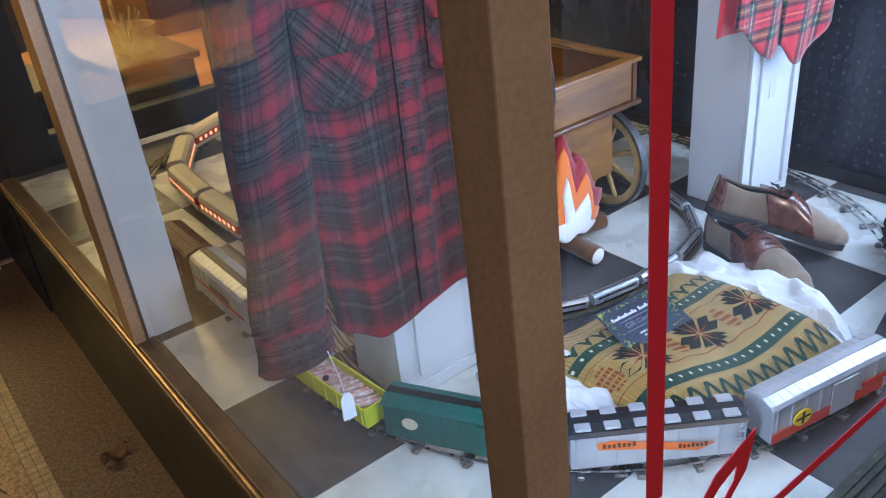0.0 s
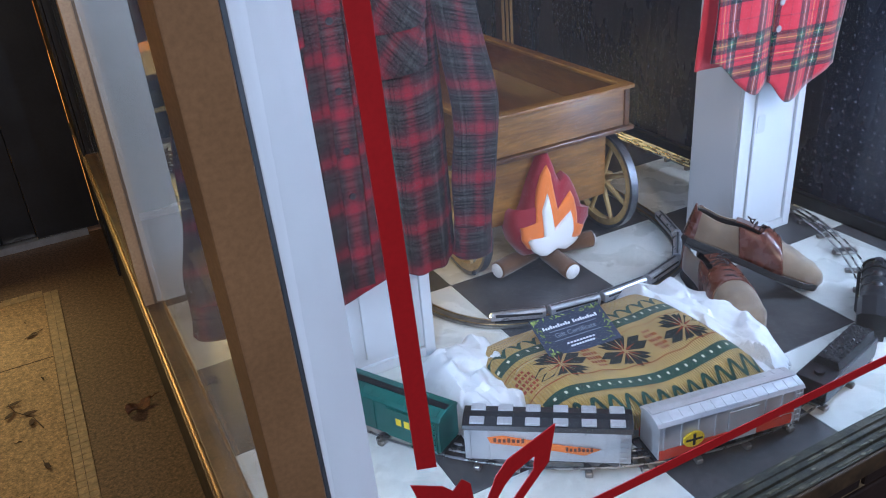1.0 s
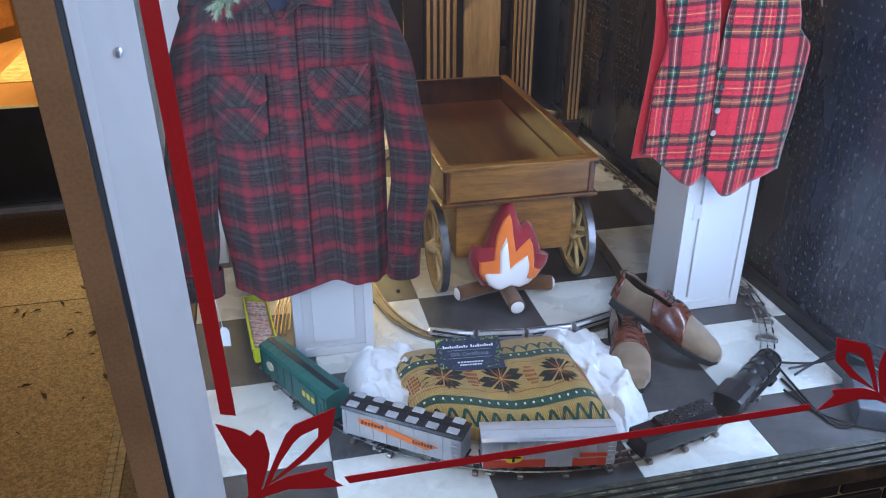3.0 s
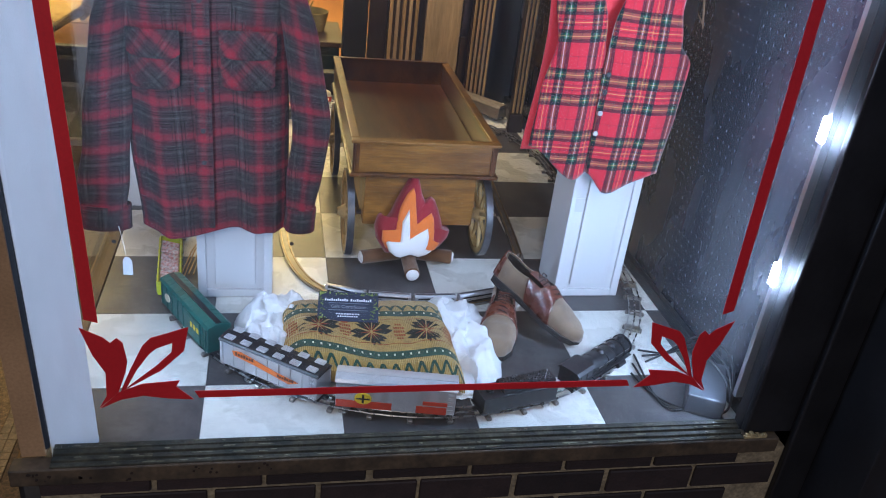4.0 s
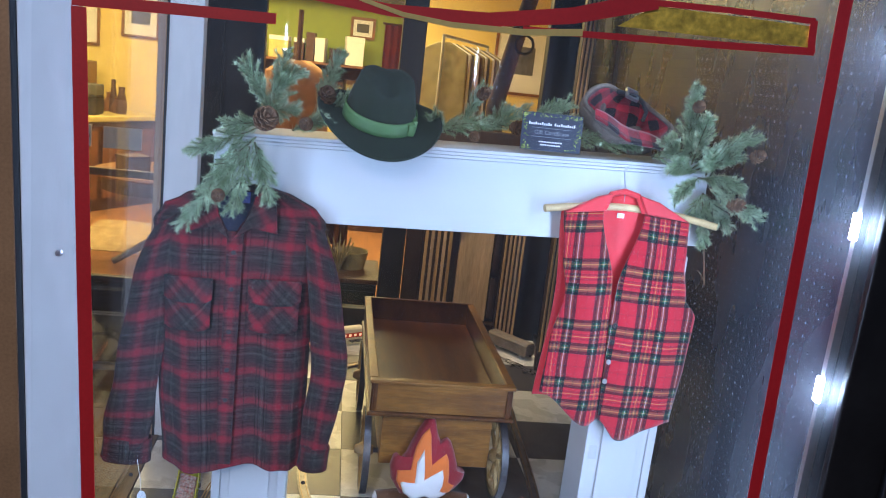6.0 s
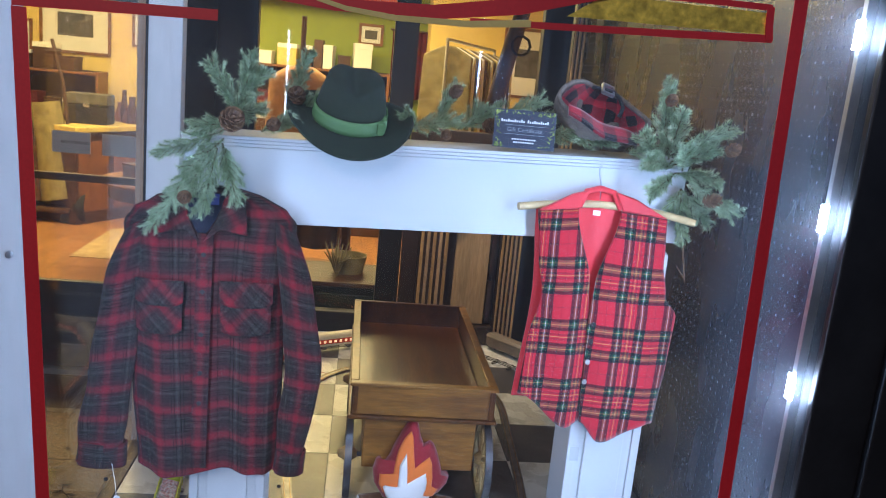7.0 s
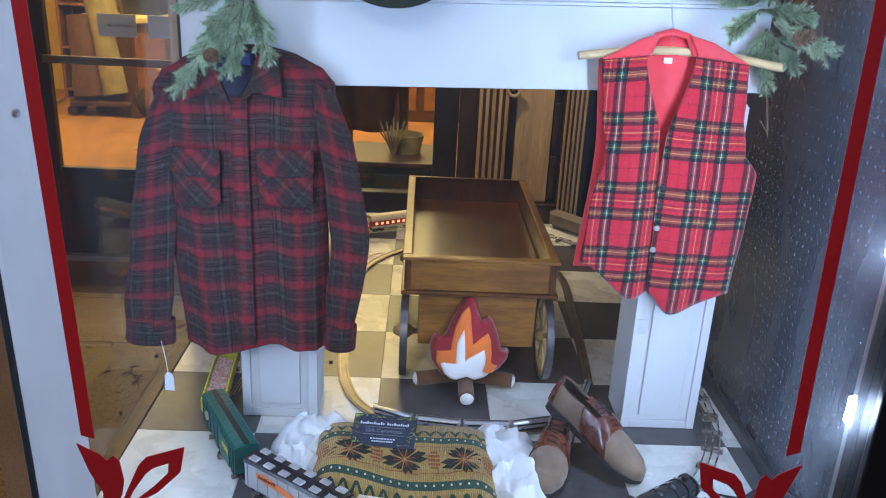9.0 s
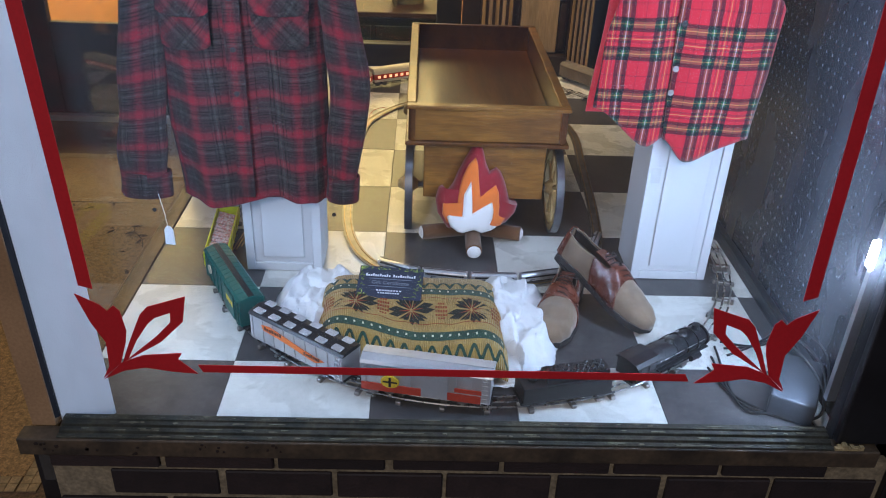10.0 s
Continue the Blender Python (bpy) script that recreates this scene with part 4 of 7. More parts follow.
log((-0.142, -0.005, 0.027), (-0.015, 0.03, 0.030), 0.021)
log((0.136, 0.0, 0.027), (0.015, 0.03, 0.030), 0.021)
log((0.0, -0.105, 0.010), (0.0, 0.0, 0.030), 0.022)

# ---- checkered floor tiles ----
T = 0.305
tile_mesh = {}


def tile_at(i, j):
    x0, x1 = max(i * T, -0.296), min((i + 1) * T, 1.2615)
    y0, y1 = max(j * T, -0.258), min((j + 1) * T, 2.196)
    dark = (i + j) % 2 == 0
    key = (round(x1 - x0, 3), round(y1 - y0, 3), dark)
    if key not in tile_mesh:
        bm = B()
        g, c = 0.0004, 0.0008
        w, d = x1 - x0, y1 - y0
        lo = [bm.verts.new((x, y, 0)) for x, y in ((g, g), (w - g, g), (w - g, d - g), (g, d - g))]
        hi = [bm.verts.new((x, y, 0.0055)) for x, y in ((g, g), (w - g, g), (w - g, d - g), (g, d - g))]
        tp = [bm.verts.new((x, y, 0.006)) for x, y in ((g + c, g + c), (w - g - c, g + c), (w - g - c, d - g - c), (g + c, d - g - c))]
        for a, b in ((lo, hi), (hi, tp)):
            for k in range(4):
                bm.faces.new((a[k], a[(k + 1) % 4], b[(k + 1) % 4], b[k]))
        bm.faces.new(tp)
        me = bpy.data.meshes.new("tile")
        bmesh.ops.recalc_face_normals(bm, faces=bm.faces)
        bm.to_mesh(me)
        bm.free()
        me.materials.append(M_TILE_D if dark else M_TILE_W)
        tile_mesh[key] = me
    ob = new("tile", tile_mesh[key])
    ob.location = (x0, y0, 0.494)
    ob.parent = display_floor


for i in range(-1, 5):
    for j in range(-1, 8):
        tile_at(i, j)

# bricks of the bulkhead
brick_me = bpy.data.meshes.new("brick")
bm = B()
box(bm, 0, -0.007, 0, 0.203, 0.012, 0.062)
bmesh.ops.bevel(bm, geom=list(bm.edges), offset=0.0025, segments=1, affect="EDGES")
bm.to_mesh(brick_me)
bm.free()
brick_me.materials.append(M_BRICK)
rnd = random.Random(4)
for r in range(7):
    for k in range(9):
        x = -0.286 + k * 0.214 - (0.107 if r % 2 else 0)
        if x + 0.203 > 1.33 or x < -0.29:
            continue
        ob = new("brick", brick_me)
        ob.location = (x + rnd.uniform(-0.003, 0.003), -0.285 + rnd.uniform(-0.002, 0.002), 0.468 - r * 0.073)
        if r == 0:
            ob.scale.z = 0.54
        ob.parent = bulk
# ---- painted lines on the window ----
GY = -0.2585
decor = thing("window_lettering", pose(0, 0, 0), "dark red painted border lines and corner ornaments on the glass", "window decoration")


def decal(name, pts, material, y=GY, parent=None, label=""):
    return part(name, prism(B(), pts, y - 0.0012, y, "y"), material, parent or decor, label)


def band(name, line, w0, w1, material, y=GY):
    """A painted band of changing width along a line of (x, z)."""
    lo, hi = [], []
    n = len(line)
    for i, p in enumerate(line):
        a, b = Vector(line[max(0, i - 1)]), Vector(line[min(n - 1, i + 1)])
        d = (b - a).normalized()
        w = lerp(w0, w1, i / (n - 1)) / 2
        lo.append((p[0] - d.y * -w, p[1] + d.x * -w))
        hi.append((p[0] + d.y * -w, p[1] - d.x * -w))
    bm = B()
    f = [[bm.verts.new((q[0], yy, q[1])) for q in s] for s in (lo, hi) for yy in (y - 0.0012, y)]
    a, b, c, d = f
    for i in range(n - 1):
        for s, t in ((a, c), (b, d), (a, b), (c, d)):
            bm.faces.new((s[i], s[i + 1], t[i + 1], t[i]))
    return part(name, bm, material, decor)


decal("line", [(0.012, 0.672), (0.902, 0.672), (0.894, 0.688), (0.004, 0.688)], M_RED)
decal("line", [(-0.180, 0.853), (-0.157, 0.846), (-0.189, 1.815), (-0.212, 1.815)], M_RED)
decal("line", [(1.071, 0.853), (1.095, 0.862), (1.066, 2.02), (1.042, 2.02)], M_RED)
decal("line", [(-0.211, 1.8155), (0.10, 1.823), (0.10, 1.840), (-0.211, 1.834)], M_RED)


def ornament(mirror):
    def P(pts):
        return [((0.4575 + (0.4575 - x)) if mirror else x, z) for x, z in pts]
    decal("petal", P([(-0.170, 0.654), (-0.155, 0.682), (-0.153, 0.735), (-0.172, 0.775), (-0.190, 0.836), (-0.152, 0.815), (-0.140, 0.802), (-0.128, 0.813), (-0.118, 0.802), (-0.113, 0.760), (-0.118, 0.735), (-0.134, 0.688)]), M_RED)
    decal("petal", P([(-0.169, 0.652), (-0.132, 0.690), (-0.09, 0.708), (-0.022, 0.714), (-0.030, 0.700), (0.002, 0.668), (-0.045, 0.672), (-0.09, 0.680), (-0.130, 0.672)]), M_RED)
    outer = [(-0.130, 0.690), (-0.112, 0.735), (-0.085, 0.795), (-0.070, 0.812), (-0.002, 0.835), (-0.012, 0.782), (-0.055, 0.738)]
    inner = [(-0.118, 0.700), (-0.098, 0.740), (-0.074, 0.776), (-0.060, 0.789), (-0.032, 0.800), (-0.034, 0.780), (-0.062, 0.750)]
    outer, inner = P(outer), P(inner)
    bm = B()
    n = len(outer)
    rows = [[bm.verts.new((q[0], yy, q[1])) for q in s] for s in (outer, inner) for yy in (GY - 0.0012, GY)]
    a, b, c, d = rows
    for i in range(n):
        j = (i + 1) % n
        for s, t in ((a, c), (b, d), (a, b), (c, d)):
            bm.faces.new((s[i], s[j], t[j], t[i]))
    part("petal", bm, M_RED, decor)


ornament(False)
ornament(True)
# gold panel and swags above
decal("gold_panel", [(0.66, 1.886), (1.004, 1.890), (1.000, 1.925), (0.72, 1.926)], M_GOLD, GY + 0.0014, label="textured gold leaf panel edged in red")
band("line", [(0.50, 1.862), (0.65, 1.868), (0.85, 1.876), (1.015, 1.884)], 0.010, 0.013, M_RED, GY - 0.0013)
band("line", [(1.010, 1.880), (1.006, 1.90), (1.003, 1.935)], 0.013, 0.013, M_RED, GY - 0.0026)
band("line", [(1.006, 1.934), (0.85, 1.934), (0.70, 1.930)], 0.010, 0.010, M_RED, GY - 0.0013)
band("swag", [(-0.02, 1.90), (0.12, 1.878), (0.28, 1.866), (0.44, 1.870), (0.58, 1.893), (0.72, 1.935)], 0.012, 0.030, M_RED, GY - 0.004)
band("swag", [(0.20, 1.885), (0.30, 1.862), (0.38, 1.855), (0.50, 1.857), (0.60, 1.868)], 0.006, 0.012, M_YELLOWV, GY - 0.0053)

# ---- sweater in tissue paper ----
def knit(name, colour):
    m = mat(name, colour, 0.95, vary=0.22, scale=30, bump=0.0, grain=300, sheen=0.3)
    nt = m.node_tree
    uv = node(nt, "ShaderNodeUVMap")
    wv = node(nt, "ShaderNodeTexWave", scale=70.0)
    wv.bands_direction = "X"
    wv.inputs["Distortion"].default_value = 1.2
    nt.links.new(uv.outputs[0], wv.inputs["Vector"])
    bp = node(nt, "ShaderNodeBump")
    bp.inputs["Strength"].default_value, bp.inputs["Distance"].default_value = 0.8, 0.0025
    nt.links.new(wv.outputs["Fac"], bp.inputs["Height"])
    nt.links.new(bp.outputs[0], nt.nodes["Principled BSDF"].inputs["Normal"])
    return m


M_MUST = knit("mustard_knit", (0.43, 0.27, 0.055))
M_KGREEN = mat("dark_green_knit", (0.010, 0.050, 0.028), 0.95, vary=0.3, scale=40, sheen=0.2)
M_KBLACK = mat("black_green_knit", (0.016, 0.018, 0.013), 0.95, vary=0.3, scale=40)
M_KRED = mat("rust_knit", (0.30, 0.055, 0.015), 0.95, vary=0.3, scale=40)
sweater = thing("folded_sweater", pose(0, 0, FZ), "folded mustard wool sweater with dark green leaf pattern", "sweater")
SWP = [(0.0, -0.050, 0.012), (0.10, -0.072, 0.030), (0.20, -0.066, 0.058), (0.32, -0.030, 0.080), (0.48, 0.045, 0.090), (0.64, 0.125, 0.092), (0.80, 0.205, 0.086), (0.92, 0.265, 0.066), (1.0, 0.275, 0.010)]


def sweat(u, v, lift=0.0):
    y = table([(a, b) for a, b, c in SWP], v)
    z = table([(a, c) for a, b, c in SWP], v)
    wave = 0.010 * math.sin(u * 7.5 + 0.6) * math.sin(math.pi * min(1, v * 1.4))
    end = 1 - 0.55 * (abs(2 * u - 1) ** 8)
    x = lerp(0.165 + 0.02 * (1 - v), 0.595, u)
    y += 0.085 * (1 - u) ** 2 * (1 - v) - 0.012 * math.sin(u * 3)
    n = 0.003 * noise.noise((u * 9, v * 6, 3))
    return (x, y - lift * 0.5 * (v < 0.3), (z + wave + n) * end + lift)


bm = B()
sheet(bm, sweat, 60, 60, lambda u, v: (u * 0.42, v * 0.45))
part("knit_body", bm, M_MUST, sweater, smooth=True, angle=180, solid=0.004)


def knit_bits(name, polys, material, lift=0.0036):
    """Stitched motifs lying on the sweater, given in its own u and v."""
    bm = B()
    for poly in polys:
        vs = [bm.verts.new(sweat(max(0.0, min(1.0, u)), max(0.0, min(1.0, v)), lift)) for u, v in poly]
        bm.faces.new(vs)
    ob = part(name, bm, material, sweater)
    ob["kind"] = "stuff"
    return ob


def strips(f, w, n=60, u0=0.0, u1=1.0):
    out = []
    for k in range(n):
        a, b = lerp(u0, u1, k / n), lerp(u0, u1, (k + 1) / n)
        out.append([(a, f(a) - w), (b, f(b) - w), (b, f(b) + w), (a, f(a) + w)])
    return out


def zig(u, per, base, amp):
    q = (u * per) % 1.0
    return base + amp * (1 - abs(2 * q - 1))


knit_bits("green_band", strips(lambda u: 0.385, 0.020) + strips(lambda u: 0.715, 0.018), M_KGREEN)
zz = []
for per, base, amp, w in ((14, 0.222, 0.088, 0.0200), (14, 0.745, 0.058, 0.014)):
    zz += strips(lambda u: zig(u, per, base, amp), w, 150)
knit_bits("zigzag", zz, M_KGREEN)
knit_bits("white_stitch", [[(u - 0.005, v - 0.005), (u + 0.005, v - 0.005), (u + 0.005, v + 0.005), (u - 0.005, v + 0.005)] for u in [k / 22 + 0.02 for k in range(22)] for v in (0.387, 0.717)], mat("cream_knit", (0.7, 0.66, 0.5), 0.95), 0.0046)
stars = []
reds = []
for cu in (0.20, 0.50, 0.82):
    for k in range(8):
        a = k * math.tau / 8 + 0.2
        r = 0.150 if k % 2 == 0 else 0.115
        for s in (-1, 1):
            q = a + s * 0.33
            stars.append([(cu + 0.008 * math.cos(a), 0.555 + 0.008 * math.sin(a)), (cu + 0.55 * r * math.cos(q), 0.555 + 0.62 * r * math.sin(q)), (cu + 0.85 * r * math.cos(a + s * 0.14), 0.555 + 0.80 * r * math.sin(a + s * 0.12)), (cu + 0.62 * r * math.cos(a), 0.555 + 0.58 * r * math.sin(a))])
        reds.append([(cu + 0.01 * math.cos(a - 0.3), 0.555 + 0.014 * math.sin(a - 0.3)), (cu + 0.5 * r * math.cos(a), 0.555 + 0.5 * r * math.sin(a)), (cu + 0.01 * math.cos(a + 0.3), 0.555 + 0.014 * math.sin(a + 0.3))])
for cu in (0.05, 0.35, 0.66, 0.96):
    for i in range(-2, 3):
        for j in range(-2, 3):
            if abs(i) + abs(j) < 4:
                u, v = cu + i * 0.013, 0.555 + j * 0.02
                reds.append([(u - 0.0045, v - 0.006), (u + 0.0045, v - 0.006), (u + 0.0045, v + 0.006), (u - 0.0045, v + 0.006)])
reds += strips(lambda u: 0.445 + 0.004 * math.sin(u * 42), 0.0022, 90) + strips(lambda u: 0.665 + 0.004 * math.sin(u * 42), 0.0022, 90)
knit_bits("leaf_motif", stars, M_KBLACK)
knit_bits("rust_stitch", reds, M_KRED, 0.0046)

M_TISSUE = mat("white_tissue_paper", (0.72, 0.73, 0.74), 0.85, vary=0.06, bump=0.7, scale=12, grain=55, fine=0.006)


def crumple(x0, x1, y0, y1, h, seed, label):
    """A crumpled heap of thin paper: flat facets between sharp creases."""
    rn = random.Random(int(seed))
    seeds = [(rn.random() * 1.1 - 0.05, rn.random() * 1.1 - 0.05, rn.uniform(0.45, 0.95), rn.uniform(-1.5, 1.5), rn.uniform(-1.5, 1.5)) for k in range(90)]
    def f(u, v):
        # each crease cell is a tilted plane; neighbours meet in ridges
        near = sorted(((u - s[0]) ** 2 + (v - s[1]) ** 2, s) for s in seeds)[:3]
        plane = [s[2] + s[3] * (u - s[0]) + s[4] * (v - s[1]) for d, s in near]
        wts = [math.exp(-620 * d) + 1e-9 for d, s in near]
        top = sum(a * b for a, b in zip(plane, wts)) / sum(wts)
        rr = Vector((u * 2 - 1, v * 2 - 1, 0))
        edge = 1 + 0.16 * noise.noise((math.atan2(rr.y, rr.x) * 2.2, seed, 0.5))
        dome = smooth01(max(0.0, (edge - rr.length) / 0.42)) ** 0.7
        fine = 0.05 * (1 - 2 * abs(noise.noise(Vector((u * 9, v * 9, seed)))))
        return (lerp(x0, x1, u), lerp(y0, y1, v), 0.003 + max(0.0, h * dome * (0.22 + 0.80 * top + fine)))
    bm = B()
    sheet(bm, f, 64, 64)
    geom = [v for v in bm.verts if v.co.z < 0.0042]
    bmesh.ops.delete(bm, geom=geom, context="VERTS")
    ob = part("tissue_paper", bm, M_TISSUE, smooth=True, angle=24, solid=0.0006)
    ob.location.z = FZ
    return tagged(ob, label, "tissue paper")


crumple(0.050, 0.27, 0.000, 0.39, 0.070, 1.0, "crumpled white tissue paper tucked beside the sweater")
crumple(0.515, 0.735, -0.075, 0.37, 0.068, 5.0, "crumpled white tissue paper between sweater and shoes")


def skirt(u, v):
    x = lerp(0.14, 0.66, u)
    y = lerp(-0.082 + 0.085 * (1 - u) ** 2, 0.06, v) + 0.010 * noise.noise((u * 14, 0.5, 2)) * (1 - v)
    return (x, y, 0.004 + 0.012 * abs(noise.noise((u * 22, v * 6, 8))))


bm = B()
sheet(bm, skirt, 70, 8)
ob = tagged(part("tissue_sheet", bm, M_TISSUE, smooth=True, angle=25, solid=0.0006), "torn edge of white tissue paper under the sweater", "tissue paper")
ob.location.z = FZ

# ---- gift cards ----
M_CARDB = mat("navy_card", (0.022, 0.028, 0.055), 0.5, vary=0.1)
M_CARDG = mat("card_foliage", (0.42, 0.52, 0.10), 0.6, vary=0.6, scale=90, second=(0.02, 0.05, 0.01))
M_CARDT = mat("card_white_ink", (0.75, 0.75, 0.78), 0.6, vary=0.05)
M_CARDGREY = mat("card_grey_ink", (0.22, 0.24, 0.28), 0.6, vary=0.05)


def words(text, size, m, material, parent, name="lettering"):
    c = bpy.data.curves.new(name, "FONT")
    c.body, c.size, c.align_x, c.align_y, c.extrude = text, size, "CENTER", "CENTER", 0.0002
    tmp = bpy.data.objects.new("tmp", c)
    scene.collection.objects.link(tmp)
    bpy.context.view_layer.update()
    me = bpy.data.meshes.new_from_object(tmp.evaluated_get(bpy.context.evaluated_depsgraph_get()))
    bpy.data.objects.remove(tmp)
    me.materials.clear()
    me.materials.append(material)
    ob = new(name, me)
    ob.parent = parent
    ob.matrix_local = m
    return ob


def gift_card(m, w, h, label):
    """Card standing in its own x-z plane, printed on its -y side."""
    c = thing("gift_card", m, label, "card")
    part("card", box(B(), -w / 2, 0, 0, w / 2, 0.0012, h), M_CARDB, c)
    rn = random.Random(3)
    bm = B()
    for k in range(110):
        s = rn.random()
        x, z = rn.choice(((-w / 2 + 0.004 + 0.014 * rn.random() ** 2, h * s), (w / 2 - 0.004 - 0.014 * rn.random() ** 2, h * s), (-w / 2 + w * s, h - 0.003 - 0.007 * rn.random()), (-w / 2 + w * s if s < 0.25 or s > 0.75 else -w / 2 + 0.01, 0.003 + 0.008 * rn.random())))
        a, q = rn.uniform(0, 6.28), 0.0045
        x = max(-w / 2 + q, min(w / 2 - q, x))
        z = max(q, min(h - q, z))
        bm.faces.new([bm.verts.new((x + q * math.cos(a + d) * e, -0.0005 - 0.00001 * k, z + q * math.sin(a + d) * e)) for d, e in ((0, 1), (1.57, 0.35), (3.14, 1), (4.71, 0.35))])
    part("foliage_print", bm, M_CARDG, c)["kind"] = "stuff"
    bm = B()
    n = 22
    for k in range(n):
        if k == 11:
            continue
        box(bm, -w * 0.39 + k * w * 0.78 / n, -0.0016, h * 0.675, -w * 0.39 + (k + 0.66) * w * 0.78 / n, -0.0003, h * (0.722 + 0.03 * ((k * 7) % 3 == 0)))
    part("title_bar", bm, M_CARDT, c)
    part("rule", box(B(), -w * 0.33, -0.0012, h * 0.595, w * 0.33, -0.0003, h * 0.606), M_CARDGREY, c)
    part("rule", box(B(), -w * 0.33, -0.0012, h * 0.36, w * 0.33, -0.0003, h * 0.371), M_CARDGREY, c)
    words("Gift Certificate", h * 0.155, pose(0, -0.0008, h * 0.48, 90), M_CARDGREY, c)
    bm = B()
    for r, ww in ((0.22, 0.20), (0.14, 0.17)):
        for k in range(9):
            box(bm, -w * ww + k * w * ww * 2 / 9, -0.0014, h * r, -w * ww + (k + 0.7) * w * ww * 2 / 9, -0.0003, h * (r + 0.035))
    part("small_print", bm, M_CARDT, c)
    return c


gift_card(pose(0.738, 0.372, FZ + 1.113, -8, 0, -2), 0.154, 0.094, "dark blue gift certificate card standing on the mantel")
gift_card(pose(0.330, 0.118, FZ + 0.094, -70, 0, -5), 0.150, 0.092, "dark blue gift certificate card lying against the sweater")

# ---- saddle shoes ----
M_SUEDE = mat("tan_suede", (0.205, 0.142, 0.088), 0.9, vary=0.25, scale=30, bump=0.3, grain=500, sheen=0.4)
M_LEATHER = mat("brown_leather", (0.125, 0.034, 0.017), 0.28, vary=0.35, scale=40, bump=0.25, grain=120, coat=0.3)
M_SOLE = mat("dark_rubber_sole", (0.022, 0.020, 0.020), 0.65, vary=0.3)
M_SHOEIN = mat("shoe_lining", (0.03, 0.022, 0.018), 0.85)
M_LACE = mat("brown_laces", (0.022, 0.010, 0.008), 0.8)
W_S = [(0, 0.012), (0.015, 0.022), (0.05, 0.029), (0.12, 0.033), (0.30, 0.032), (0.45, 0.036), (0.68, 0.047), (0.85, 0.042), (0.95, 0.028), (1.0, 0.004)]
H_S = [(0, 0.066), (0.05, 0.075), (0.20, 0.068), (0.36, 0.074), (0.5, 0.072), (0.7, 0.050), (0.88, 0.036), (0.97, 0.024), (1.0, 0.006)]


def shoe(m, label):
    L = 0.305
    sh = thing("saddle_shoe", m, label, "shoe", group="pair of saddle shoes")
    out = [(L * s, table(W_S, s) + 0.004) for s in [k / 30 for k in range(31)]]
    outline = out + [(x, -y) for x, y in reversed(out[1:-1])]
    bm = B()
    prism(bm, outline, 0.006, 0.022)
    part("sole", bm, M_SOLE, sh, bevel=0.002)
    part("heel", prism(B(), [p for p in outline if p[0] < 0.085], 0.0, 0.0058), M_SOLE, sh)

    def upper(s0, s1, mt, name, lab, lift=0.0, b0=0.0, b1=0.0):
        bm = B()
        for sg in (-1, 1):
            def f(u, v):
                s = lerp(s0 + b0 * (1 - v) ** 1.5, s1 + b1 * (1 - v) ** 1.5, u)
                w, h = table(W_S, s) + lift, table(H_S, s) + lift
                open_ = smooth01((0.52 - s) / 0.05) * smooth01((s - 0.0) / 0.03)
                amax = lerp(math.pi / 2, 0.90, open_)
                a = v * amax
                ww = w * (math.cos(a) ** 0.7) * (1 + 0.06 * math.sin(2 * a))
                return (L * s, sg * ww, 0.021 + h * math.sin(a) ** 0.85)
            sheet(bm, f, 24, 14)
        bmesh.ops.remove_doubles(bm, verts=bm.verts, dist=0.0004)
        return part(name, bm, mt, sh, lab, smooth=True, angle=60, solid=0.0028)

    upper(0.0, 0.46, M_SUEDE, "quarter", "tan suede heel quarter")
    upper(0.33, 0.63, M_LEATHER, "saddle", "glossy brown leather saddle", 0.0024, 0.08, 0.09)
    upper(0.54, 1.0, M_SUEDE, "toe", "tan suede toe")
    upper(0.015, 0.52, M_SHOEIN, "lining", "dark leather lining", -0.0042)
    upper(0.0, 0.06, M_LEATHER, "heel_patch", "brown leather heel strip", 0.002, 0.0, 0.02)
    bm = B()
    sheet(bm, lambda u, v: (L * lerp(0.03, 0.5, u), lerp(-1, 1, v) * (table(W_S, lerp(0.03, 0.5, u)) - 0.006), 0.030 + 0.02 * abs(2 * v - 1)), 12, 8)
    part("insole", bm, M_SHOEIN, sh)
    bm = B()
    sheet(bm, lambda u, v: (L * lerp(0.30, 0.54, u), lerp(-0.016, 0.016, v), 0.021 + table(H_S, lerp(0.30, 0.54, u)) - 0.005 - 0.004 * u), 8, 4)
    part("tongue", bm, M_LEATHER, sh, solid=0.003)
    for k in range(5):
        s = 0.42 + k * 0.042
        z = 0.024 + table(H_S, s) * 0.99
        part("lace", tube(B(), [(L * s, -0.020, z - 0.008), (L * s + 0.003, -0.006, z + 0.001), (L * s + 0.006, 0.006, z + 0.001), (L * s + 0.009, 0.020, z - 0.008)], 0.0017, 6), M_LACE, sh, smooth=True)
    part("lace", tube(B(), [(L * 0.39, 0.0, 0.099), (L * 0.37, 0.018, 0.098), (L * 0.40, 0.030, 0.092), (L * 0.42, 0.012, 0.099), (L * 0.40, -0.02, 0.098), (L * 0.38, -0.012, 0.101)], 0.0015, 6), M_LACE, sh, smooth=True)
    return sh


shoe(pose(0.796, 0.345, FZ + 0.0015, 0, 0, -109), "brown and tan leather saddle shoe flat on the floor")
shoe(pose(0.752, 0.338, FZ + 0.098, -9, 17.5, -50), "brown and tan leather saddle shoe leaning on its pair")

# ---- toy railway ----
CX, CY0, CY1, RC = 0.545, 0.54, 1.40, 0.68


